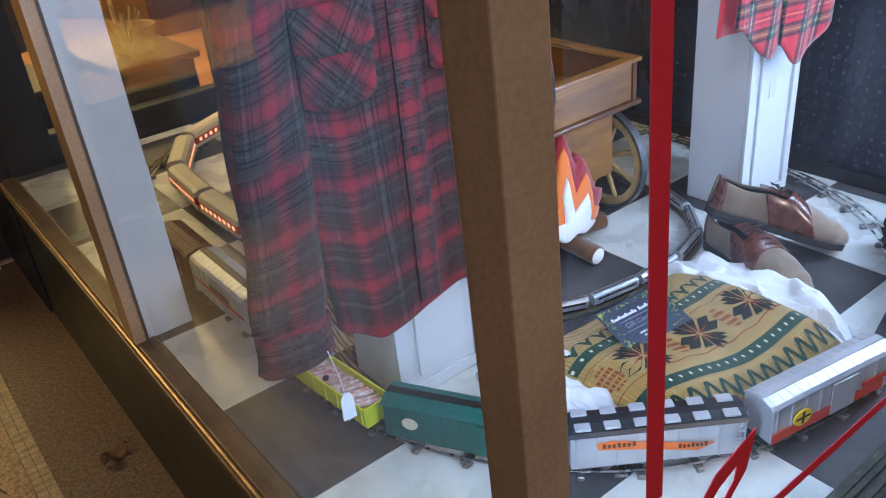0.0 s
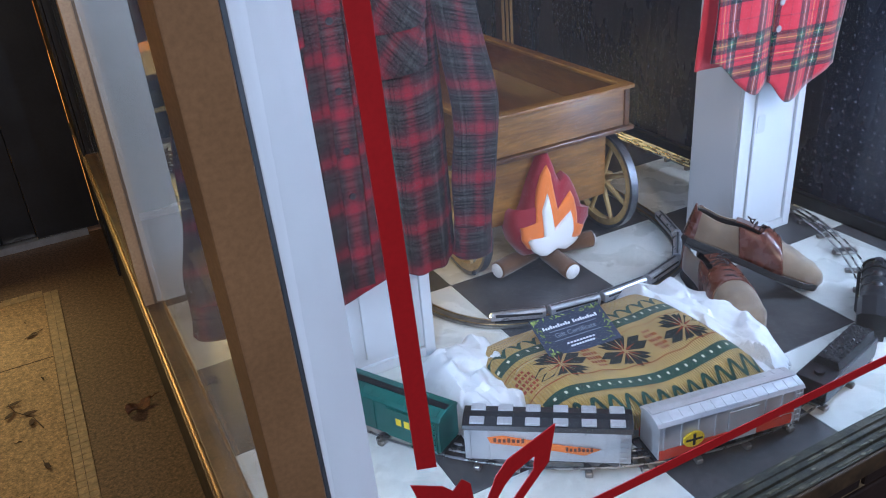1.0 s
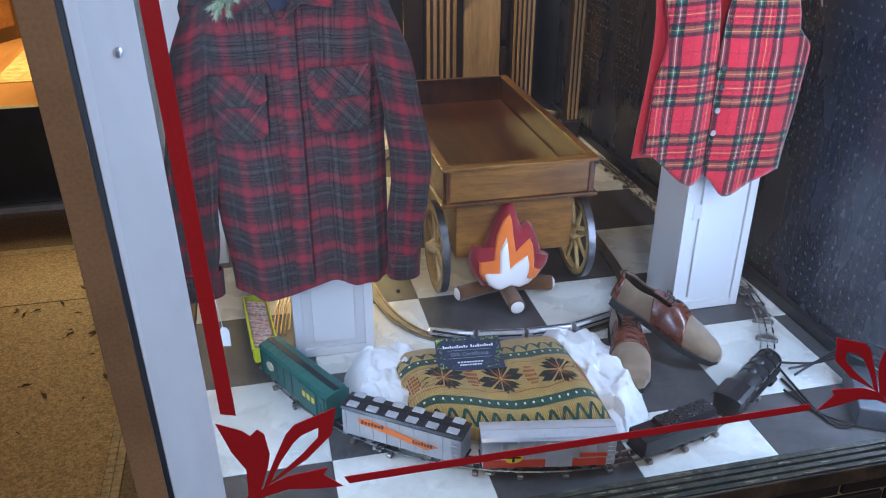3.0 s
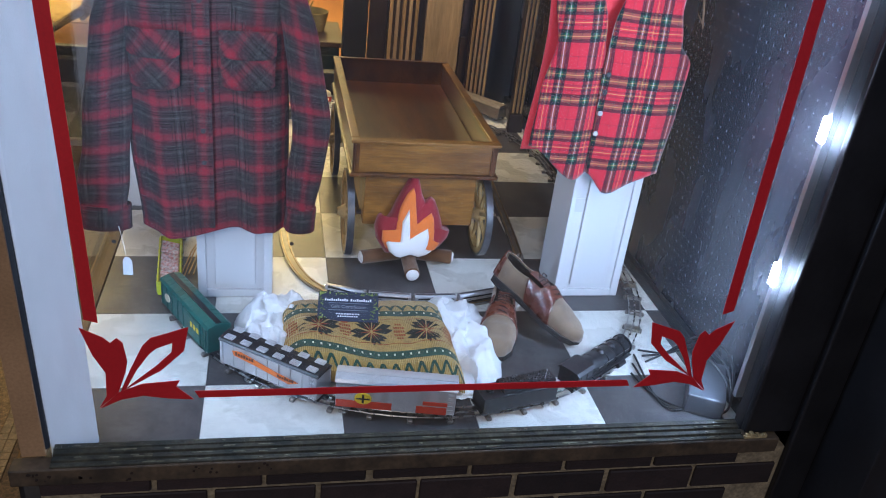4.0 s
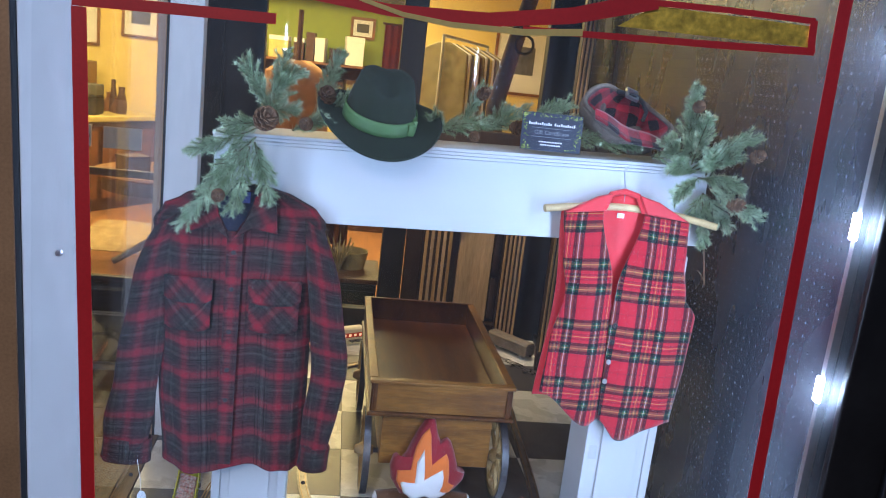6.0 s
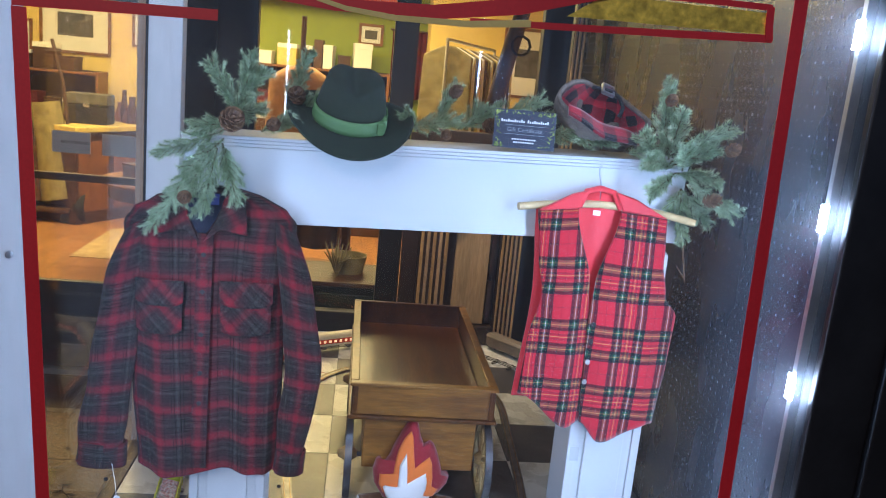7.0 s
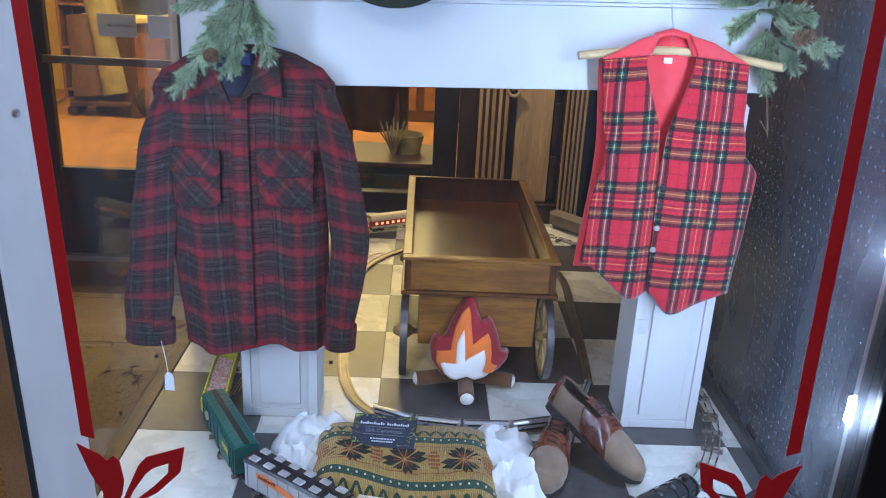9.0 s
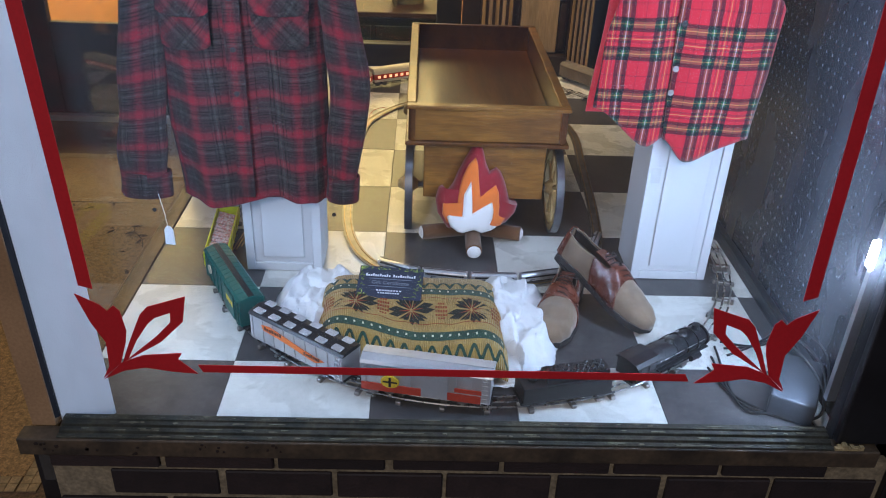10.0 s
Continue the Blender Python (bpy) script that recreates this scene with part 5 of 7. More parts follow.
def oval(n_arc=40, r=RC):
    pts = []
    for k in range(n_arc + 1):
        a = math.pi + math.pi * k / n_arc
        pts.append((CX + r * math.cos(a), CY0 + r * math.sin(a)))
    for k in range(n_arc + 1):
        a = math.pi * k / n_arc
        pts.append((CX + r * math.cos(a), CY1 + r * math.sin(a)))
    return pts


outer_track = thing("railway_track", pose(0, 0, FZ), "oval of three-rail toy railway track on the floor", "toy track")
for off in (-0.0165, 0.0, 0.0165):
    part("rail", tube(B(), [(x, y, 0.0135) for x, y in oval(48, RC + off)], 0.0023, 6, closed=True), M_STEEL, outer_track, smooth=True)
bm_tie = B()
box(bm_tie, -0.027, -0.006, 0.0008, 0.027, 0.006, 0.0105)
tie_mesh = bpy.data.meshes.new("tie")
bmesh.ops.bevel(bm_tie, geom=list(bm_tie.edges), offset=0.0015, segments=1, affect="EDGES")
bm_tie.to_mesh(tie_mesh)
bm_tie.free()
tie_mesh.materials.append(M_TIE)
for cy, a0 in ((CY0, math.pi), (CY1, 0.0)):
    for k in range(25):
        a = a0 + math.pi * k / 24
        ob = new("tie", tie_mesh)
        ob.parent = outer_track
        ob.matrix_local = pose(CX + RC * math.cos(a), cy + RC * math.sin(a), 0, 0, 0, math.degrees(a))
for sx in (-1, 1):
    for k in range(1, 10):
        ob = new("tie", tie_mesh)
        ob.parent = outer_track
        ob.matrix_local = pose(CX + sx * RC, lerp(CY0, CY1, k / 10), 0)
for k in range(9):
    a = math.pi + math.pi * (k + 0.5) / 9
    part("joint_clip", box(B(), -0.023, -0.010, 0.006, 0.023, 0.010, 0.0125, pose(CX + RC * math.cos(a), CY0 + RC * math.sin(a), 0, 0, 0, math.degrees(a))), M_STEEL, outer_track)


def smooth_loop(ctrl, per=8, closed=True):
    n, out = len(ctrl), []
    for i in range(n if closed else n - 1):
        p0, p1, p2, p3 = (Vector(ctrl[(i + k) % n] if closed else ctrl[max(0, min(n - 1, i + k))]) for k in (-1, 0, 1, 2))
        for j in range(per):
            q = j / per
            out.append(0.5 * (2 * p1 + (p2 - p0) * q + (2 * p0 - 5 * p1 + 4 * p2 - p3) * q * q + (3 * p1 - p0 - 3 * p2 + p3) * q ** 3))
    return out


INNER = smooth_loop([(0.55, 0.336), (0.71, 0.346), (0.82, 0.405), (0.892, 0.53), (0.922, 0.70), (0.952, 1.12), (0.965, 1.42), (0.90, 1.62), (0.74, 1.74), (0.55, 1.77), (0.36, 1.70), (0.235, 1.55), (0.182, 1.37), (0.178, 1.0), (0.186, 0.70), (0.222, 0.52), (0.292, 0.41), (0.41, 0.354)])


def offset_line(pts, d, z, closed=True):
    n, out = len(pts), []
    for i, p in enumerate(pts):
        a, b = pts[i - 1] if closed or i else p, pts[(i + 1) % n] if closed or i < n - 1 else p
        t = (b - a).normalized()
        out.append((p.x - t.y * d, p.y + t.x * d, z))
    return out


inner_track = thing("railway_track", pose(0, 0, FZ), "small two-rail toy track loop round the cart", "toy track")
for d in (-0.009, 0.009):
    part("rail", tube(B(), offset_line(INNER, d, 0.0085), 0.0014, 6, closed=True), M_BRASSR, inner_track, smooth=True)
bm = B()
a, b = offset_line(INNER, -0.015, 0.0045), offset_line(INNER, 0.015, 0.0045)
va, vb = [bm.verts.new(p) for p in a], [bm.verts.new(p) for p in b]
for i in range(len(va)):
    bm.faces.new((va[i], va[(i + 1) % len(va)], vb[(i + 1) % len(va)], vb[i]))
part("roadbed", bm, M_TIE, inner_track, solid=0.005)

M_SILVER = mat("silver_car_paint", (0.55, 0.56, 0.58), 0.35, metal=0.4, vary=0.15)
M_CARBLK = mat("black_car_paint", (0.012, 0.012, 0.014), 0.4, vary=0.25)
M_CARRED = mat("orange_red_car_paint", (0.50, 0.05, 0.02), 0.45, vary=0.15)
M_CARGRN = mat("teal_green_car_paint", (0.012, 0.10, 0.085), 0.45, vary=0.2)
M_CARYEL = mat("acid_yellow_car_paint", (0.72, 0.75, 0.01), 0.4, vary=0.08)
M_CARBRN = mat("brown_car_paint", (0.15, 0.05, 0.025), 0.5, vary=0.25)
M_CARORG = mat("orange_car_paint", (0.80, 0.20, 0.03), 0.45, vary=0.1)
M_CARYLW = mat("yellow_ink", (0.75, 0.55, 0.02), 0.5, vary=0.1)
M_CREAM = mat("cream_car_paint", (0.62, 0.55, 0.40), 0.4, vary=0.12)


def trucks(car, L):
    for sx in (-1, 1):
        tk = part("truck", box(B(), sx * L * 0.34 - 0.026, -0.018, 0.006, sx * L * 0.34 + 0.026, 0.018, 0.019), M_CARBLK, car, bevel=0.002)
        for dx in (-0.016, 0.016):
            part("wheel", tube(B(), [(sx * L * 0.34 + dx, -0.021, 0.011), (sx * L * 0.34 + dx, 0.021, 0.011)], 0.011, 14), M_TYRE, tk, smooth=True)
        part("coupler", box(B(), sx * (L / 2) - 0.008, -0.004, 0.012, sx * (L / 2) + 0.010, 0.004, 0.019), M_CARBLK, car)


def ladder(car, x, y, z0, z1, material):
    bm = B()
    for dx in (-0.007, 0.007):
        box(bm, x + dx - 0.0008, y - 0.001, z0, x + dx + 0.0008, y + 0.001, z1)
    n = 6
    for k in range(n):
        z = lerp(z0, z1, (k + 0.5) / n)
        box(bm, x - 0.007, y - 0.0012, z - 0.0008, x + 0.007, y + 0.0012, z + 0.0008)
    part("ladder", bm, material, car)


def box_car(m, L, body, roof, label, style, H=0.088, W=0.066):
    c = thing("toy_freight_car", m, label, "toy train", group="freight train")
    z0 = 0.022
    part("frame", box(B(), -L / 2, -W / 2 + 0.004, 0.017, L / 2, W / 2 - 0.004, z0 - 0.0004), M_CARBLK, c)
    bd = part("body", box(B(), -L / 2 + 0.003, -W / 2, z0, L / 2 - 0.003, W / 2, z0 + H * 0.86), body, c, bevel=0.0015)
    bm = B()
    zt = z0 + H * 0.862
    prism(bm, [(-W / 2 - 0.002, zt), (W / 2 + 0.002, zt), (W / 2 - 0.004, zt + H * 0.08), (0.008, zt + H * 0.14), (-0.008, zt + H * 0.14), (-W / 2 + 0.004, zt + H * 0.08)], -L / 2, L / 2, "x")
    rf = part("roof", bm, roof, c, bevel=0.001)
    trucks(c, L)
    for sy in (-1, 1):
        yy = sy * (W / 2 + 0.0012)
        for k in range(9):
            x = -L / 2 + 0.012 + k * (L - 0.024) / 8
            part("rib", box(B(), x - 0.0012, yy - 0.0012, z0 + 0.002, x + 0.0012, yy + 0.0012, z0 + H * 0.84), body, bd)
        ladder(c, L / 2 - 0.014, sy * (W / 2 + 0.004), z0, z0 + H * 0.86, M_SILVER if style != "green" else body)
        yo = sy * (W / 2 + 0.003)
        if style == "santa":
            part("door", box(B(), -0.008, yo - 0.0015, z0 + 0.002, 0.046, yo + 0.0015, z0 + H * 0.8), body, c)
            part("lower_stripe", box(B(), -L / 2 + 0.004, yo - 0.0004, z0 + 0.002, L / 2 - 0.022, yo + 0.0022, z0 + H * 0.26), M_CARRED, c, "orange red lower stripe")
            part("round_mark", tube(B(), [(-0.072, yo - sy * 0.001, z0 + H * 0.38), (-0.072, yo + sy * 0.0028, z0 + H * 0.38)], 0.019, 22), M_CARYLW, c, "yellow round mark with a cross")
            bm = B()
            box(bm, -0.0745, yo, z0 + H * 0.38 - 0.015, -0.0695, yo + sy * 0.0036, z0 + H * 0.38 + 0.015)
            box(bm, -0.087, yo, z0 + H * 0.38 - 0.0025, -0.0745, yo + sy * 0.0036, z0 + H * 0.38 + 0.0025)
            box(bm, -0.0695, yo, z0 + H * 0.38 - 0.0025, -0.057, yo + sy * 0.0036, z0 + H * 0.38 + 0.0025)
            part("cross", bm, M_CARBLK, c)
            part("name_bar", box(B(), 0.060, yo, z0 + H * 0.34, 0.115, yo + sy * 0.0026, z0 + H * 0.46), M_CARRED, c)
        if style == "hatch":
            part("side_flash", prism(B(), [(-0.095, z0 + H * 0.68), (-0.07, z0 + H * 0.74), (0.03, z0 + H * 0.50), (0.085, z0 + H * 0.42), (0.06, z0 + H * 0.24), (-0.02, z0 + H * 0.42), (-0.09, z0 + H * 0.52)], yo - 0.0004, yo + 0.0012, "y"), M_CARORG, c, "orange brush mark")
            bm = B()
            for k in range(7):
                box(bm, -0.085 + k * 0.0075, yo, z0 + H * 0.57, -0.0805 + k * 0.0075, yo + sy * 0.0024, z0 + H * (0.65 + 0.03 * (k % 3 == 0)))
                box(bm, 0.030 + k * 0.0065, yo, z0 + H * 0.37, 0.034 + k * 0.0065, yo + sy * 0.0024, z0 + H * (0.44 + 0.03 * (k % 3 == 0)))
            part("name_bar", bm, M_CARBRN, c)
        if style == "green":
            bm = B()
            for k in range(3):
                box(bm, 0.048 + k * 0.017, yo, z0 + H * 0.42, 0.059 + k * 0.017, yo + sy * 0.002, z0 + H * 0.60)
            part("name_bar", bm, M_CARYLW, c)
            part("round_mark", tube(B(), [(-0.085, yo - sy * 0.001, z0 + H * 0.5), (-0.085, yo + sy * 0.002, z0 + H * 0.5)], 0.014, 16), M_CREAM, c)
            part("door", box(B(), 0.028, yo - 0.0012, z0 + 0.002, 0.098, yo + 0.0008, z0 + H * 0.8), body, c)
        if style == "white":
            part("stripe", box(B(), -L / 2 + 0.004, yo - 0.0004, z0 + H * 0.40, L / 2 - 0.022, yo + 0.0014, z0 + H * 0.46), M_CARRED, c)
            part("name_bar", box(B(), -0.06, yo, z0 + H * 0.52, 0.03, yo + sy * 0.002, z0 + H * 0.62), M_CARBLK, c)
    if style == "hatch":
        for k in range(6):
            for sy in (-1, 1):
                x = -L / 2 + 0.024 + k * (L - 0.048) / 5
                part("roof_hatch", box(B(), x - 0.012, sy * 0.019 - 0.0095, zt + H * 0.11, x + 0.012, sy * 0.019 + 0.0095, zt + H * 0.17, pose(0, 0, 0)), M_SILVER, rf, "pale square roof hatch", bevel=0.0015)
    else:
        part("roof_walk", box(B(), -L / 2 + 0.002, -0.0075, zt + H * 0.142, L / 2 - 0.002, 0.0075, zt + H * 0.165), M_CARBLK if style in ("green", "white") else roof, rf)
        for k in range(14):
            x = -L / 2 + 0.01 + k * (L - 0.02) / 13
            part("roof_rib", prism(B(), [(-W / 2 - 0.001, zt + 0.001), (-W / 2 + 0.004, zt + H * 0.09), (-0.008, zt + H * 0.15), (0.008, zt + H * 0.15), (W / 2 - 0.004, zt + H * 0.09), (W / 2 + 0.001, zt + 0.001)], x - 0.0012, x + 0.0012, "x"), roof, rf)
    return c


def gondola(m, L, label):
    c = thing("toy_freight_car", m, label, "toy train", group="freight train")
    W, H, z0 = 0.064, 0.046, 0.022
    part("floor", box(B(), -L / 2, -W / 2, z0 - 0.004, L / 2, W / 2, z0), M_CARYEL, c)
    for sy in (-1, 1):
        sd = part("side", box(B(), -L / 2, sy * W / 2 - 0.002, z0 + 0.0002, L / 2, sy * W / 2 + 0.002, z0 + H), M_CARYEL, c, bevel=0.001)
        for k in range(8):
            x = -L / 2 + 0.01 + k * (L - 0.02) / 7
            part("rib", box(B(), x - 0.002, sy * (W / 2 + 0.003) - 0.001, z0 + 0.002, x + 0.002, sy * (W / 2 + 0.003) + 0.001, z0 + H - 0.004), M_CARYEL, sd)
    for sx in (-1, 1):
        part("end", box(B(), sx * (L / 2 - 0.002) - 0.002, -W / 2 + 0.0022, z0 + 0.0002, sx * (L / 2 - 0.002) + 0.002, W / 2 - 0.0022, z0 + H), M_CARYEL, c)
    trucks(c, L)
    rn = random.Random(9)
    M_CANDY = mat("candy_pink", (0.62, 0.25, 0.22), 0.4, vary=0.4, scale=120, second=(0.75, 0.7, 0.66))
    for k in range(16):
        x = -L / 2 + 0.025 + k * (L - 0.05) / 15
        part("candy_stick", tube(B(), [(x - 0.012, -0.026, z0 + 0.030 + rn.uniform(-0.004, 0.004)), (x + 0.012, 0.026, z0 + 0.030 + rn.uniform(-0.004, 0.004))], 0.0055, 10), M_CANDY, c, smooth=True)
    return c


def tender(m, L):
    c = thing("toy_tender", m, "black toy coal tender behind the locomotive", "toy train", group="freight train")
    z0 = 0.022
    part("frame", box(B(), -L / 2, -0.030, 0.016, L / 2, 0.030, z0 - 0.0004), M_CARBLK, c)
    part("body", box(B(), -L / 2 + 0.003, -0.032, z0, L / 2 - 0.003, 0.032, z0 + 0.048), M_CARBLK, c, bevel=0.002)
    bm = B()
    rn = random.Random(2)
    prism(bm, [(-0.026, z0 + 0.0485), (0.026, z0 + 0.0485), (0.021, z0 + 0.068), (-0.021, z0 + 0.068)], -L / 2 + 0.055, L / 2 - 0.008, "x")
    for k in range(240):
        x, y = rn.uniform(-L / 2 + 0.06, L / 2 - 0.014), rn.uniform(-0.019, 0.019)
        s = rn.uniform(0.0015, 0.0035)
        box(bm, -s, -s, -s, s, s, s, pose(x, y, z0 + 0.069, rn.uniform(0, 90), rn.uniform(0, 90), 0))
    part("coal_load", bm, M_CARBLK, c, "lumpy black coal load")
    part("hatch", lathe(B(), [(0.001, 0), (0.010, 0), (0.010, 0.008), (0.001, 0.009)], 14, pose(-L / 2 + 0.03, 0, z0 + 0.048)), M_CARBLK, c)
    trucks(c, L)
    return c


def locomotive(m, L):
    c = thing("toy_locomotive", m, "black toy steam locomotive with rivets and handrails", "toy train", group="freight train")
    part("frame", box(B(), -L / 2, -0.024, 0.020, L / 2 - 0.03, 0.024, 0.032), M_CARBLK, c, bevel=0.002)
    bo = part("boiler", lathe(B(), [(0.001, -L * 0.24), (0.033, -L * 0.24), (0.033, -L * 0.05), (0.031, L * 0.02), (0.029, L * 0.43), (0.026, L * 0.46), (0.012, L * 0.465), (0.001, L * 0.465)], 26, pose(0, 0, 0.060, 0, 90)), M_CARBLK, c, smooth=True)
    for x in (-0.03, 0.01, 0.045, 0.08, 0.112):
        part("band", lathe(B(), [(0.031, -0.002), (0.0335, -0.002), (0.0335, 0.002), (0.031, 0.002)], 26, pose(x, 0, 0.060, 0, 90)), M_CARBLK, bo, smooth=True)
    part("cab", box(B(), -L / 2 + 0.002, -0.034, 0.034, -L * 0.245, 0.034, 0.088), M_CARBLK, c, bevel=0.002)
    part("cab_roof", prism(B(), [(-0.037, 0.0885), (0.037, 0.0885), (0.028, 0.096), (0, 0.099), (-0.028, 0.096)], -L / 2 - 0.004, -L * 0.235, "x"), M_CARBLK, c)
    for sy in (-1, 1):
        for dx in (0, 0.026):
            part("cab_window", box(B(), -L / 2 + 0.010 + dx, sy * 0.0345 - 0.0008, 0.062, -L / 2 + 0.030 + dx, sy * 0.0345 + 0.0008, 0.080), M_TYRE, c)
        part("running_board", box(B(), -L * 0.24, sy * 0.034 - 0.006, 0.046, L * 0.42, sy * 0.034 + 0.006, 0.049), M_CARBLK, c)
        part("handrail", tube(B(), [(-L * 0.2, sy * 0.034, 0.072), (L * 0.40, sy * 0.0325, 0.072)], 0.0012, 6), M_STEEL, c)
        for k in range(4):
            x = -L * 0.20 + k * 0.040
            w = part("drive_wheel", tube(B(), [(x, sy * 0.017, 0.018), (x, sy * 0.023, 0.018)], 0.018, 20), M_CARBLK, c, smooth=True)
        part("side_rod", box(B(), -L * 0.21, sy * 0.0265 - 0.0012, 0.011, 0.06, sy * 0.0265 + 0.0012, 0.0155), M_STEEL, c)
        part("cylinder", tube(B(), [(L * 0.24, sy * 0.029, 0.021), (L * 0.36, sy * 0.029, 0.021)], 0.010, 14), M_CARBLK, c, smooth=True)
    part("chimney", lathe(B(), [(0.001, 0), (0.011, 0), (0.009, 0.008), (0.010, 0.016), (0.001, 0.016)], 16, pose(L * 0.38, 0, 0.087)), M_CARBLK, c, smooth=True)
    for x in (L * 0.20, L * 0.02):
        part("dome", lathe(B(), [(0.001, 0), (0.012, 0), (0.011, 0.006), (0.007, 0.010), (0.001, 0.011)], 16, pose(x, 0, 0.088)), M_CARBLK, c, smooth=True)
    part("pilot", prism(B(), [(L / 2 - 0.03, -0.028), (L / 2 + 0.005, -0.004), (L / 2 + 0.005, 0.004), (L / 2 - 0.03, 0.028)], 0.006, 0.022), M_CARBLK, c, bevel=0.002)
    part("headlight", lathe(B(), [(0.001, 0), (0.006, 0), (0.007, 0.006), (0.001, 0.007)], 14, pose(L * 0.465, 0, 0.066, 0, 90)), M_ALU, c)
    return c


SLIM = Matrix.Diagonal((1, 0.88, 0.77, 1))


def on_ring(deg, r=0.69):
    a = radians(deg)
    return pose(CX + r * math.cos(a), CY0 + r * math.sin(a), FZ + 0.0155, 0, 0, deg + 90) @ SLIM


locomotive(on_ring(-54.5, 0.682), 0.25)
tender(on_ring(-76.5, 0.678), 0.20)
box_car(on_ring(-100.5, 0.672), 0.272, M_SILVER, M_SILVER, "silver and orange red toy boxcar on the track", "santa", H=0.098)
box_car(on_ring(-125.5, 0.672), 0.272, M_SILVER, M_CARBLK, "silver toy hopper car with pale roof hatches", "hatch", H=0.092)
box_car(on_ring(-150.5, 0.672), 0.272, M_CARGRN, M_CARGRN, "teal green toy boxcar on the track", "green", H=0.098)
gondola(on_ring(-175, 0.675), 0.262, "acid yellow toy open car filled with candy sticks")
box_car(pose(CX - RC, 0.87, FZ + 0.0155, 0, 0, 90), 0.262, mat("white_car_paint", (0.6, 0.6, 0.6), 0.4), M_SILVER, "white toy boxcar with a red stripe", "white")
box_car(pose(CX - RC, 1.12, FZ + 0.0155, 0, 0, 90), 0.19, M_CARBRN, M_CARBRN, "brown wooden looking toy caboose", "plain", H=0.08)


# slim silver train on the small loop
lens = [(INNER[(i + 1) % len(INNER)] - INNER[i]).length for i in range(len(INNER))]
total = sum(lens)


def at_metre(dist):
    dist %= total
    for i, q in enumerate(lens):
        if dist <= q:
            a, b = INNER[i], INNER[(i + 1) % len(INNER)]
            return a.lerp(b, dist / q)
        dist -= q
    return INNER[0]


M_HEAD = emit("headlight_glow", (1.0, 0.75, 0.3), 12.0)
M_RAILCAR = mat("satin_silver", (0.50, 0.50, 0.52), 0.3, metal=0.6, vary=0.2, scale=40)
for k in range(6):
    p, q = at_metre(-0.27 + k * 0.127), at_metre(-0.27 + k * 0.127 + 0.118)
    mid, d = (p + q) / 2, q - p
    L = d.length
    c = thing("toy_rail_car", pose(mid.x, mid.y, FZ + 0.0105, 0, 0, math.degrees(math.atan2(d.y, d.x))), "slim silver toy passenger car" if k else "slim silver toy engine with a lit headlight", "toy train", group="silver train")
    bm = B()
    pr = [(-0.0105, 0.004), (0.0105, 0.004), (0.0115, 0.012), (0.0105, 0.021), (0.006, 0.0255), (-0.006, 0.0255), (-0.0105, 0.021), (-0.0115, 0.012)]
    prism(bm, pr, -L / 2, L / 2, "x")
    if k == 0:
        for v in bm.verts:
            if v.co.x < 0:
                v.co.z = 0.004 + (v.co.z - 0.004) * 0.7
                v.co.y *= 0.75
    part("body", bm, M_RAILCAR, c, bevel=0.001)
    part("window_band", box(B(), -L / 2 + 0.01, -0.0122, 0.0145, L / 2 - 0.008, 0.0122, 0.0185), M_CARBLK, c)
    part("roof_stripe", box(B(), -L / 2 + 0.004, -0.002, 0.0257, L / 2 - 0.004, 0.002, 0.0268), M_TYRE, c)
    part("underframe", box(B(), -L / 2 + 0.008, -0.008, 0.0, L / 2 - 0.008, 0.008, 0.0038), M_CARBLK, c)
    if k == 0:
        part("headlight", lathe(B(), [(0.0005, 0), (0.003, 0), (0.003, 0.002), (0.0005, 0.003)], 10, pose(-L / 2, 0, 0.013, 0, -90)), M_HEAD, c, "glowing headlight")

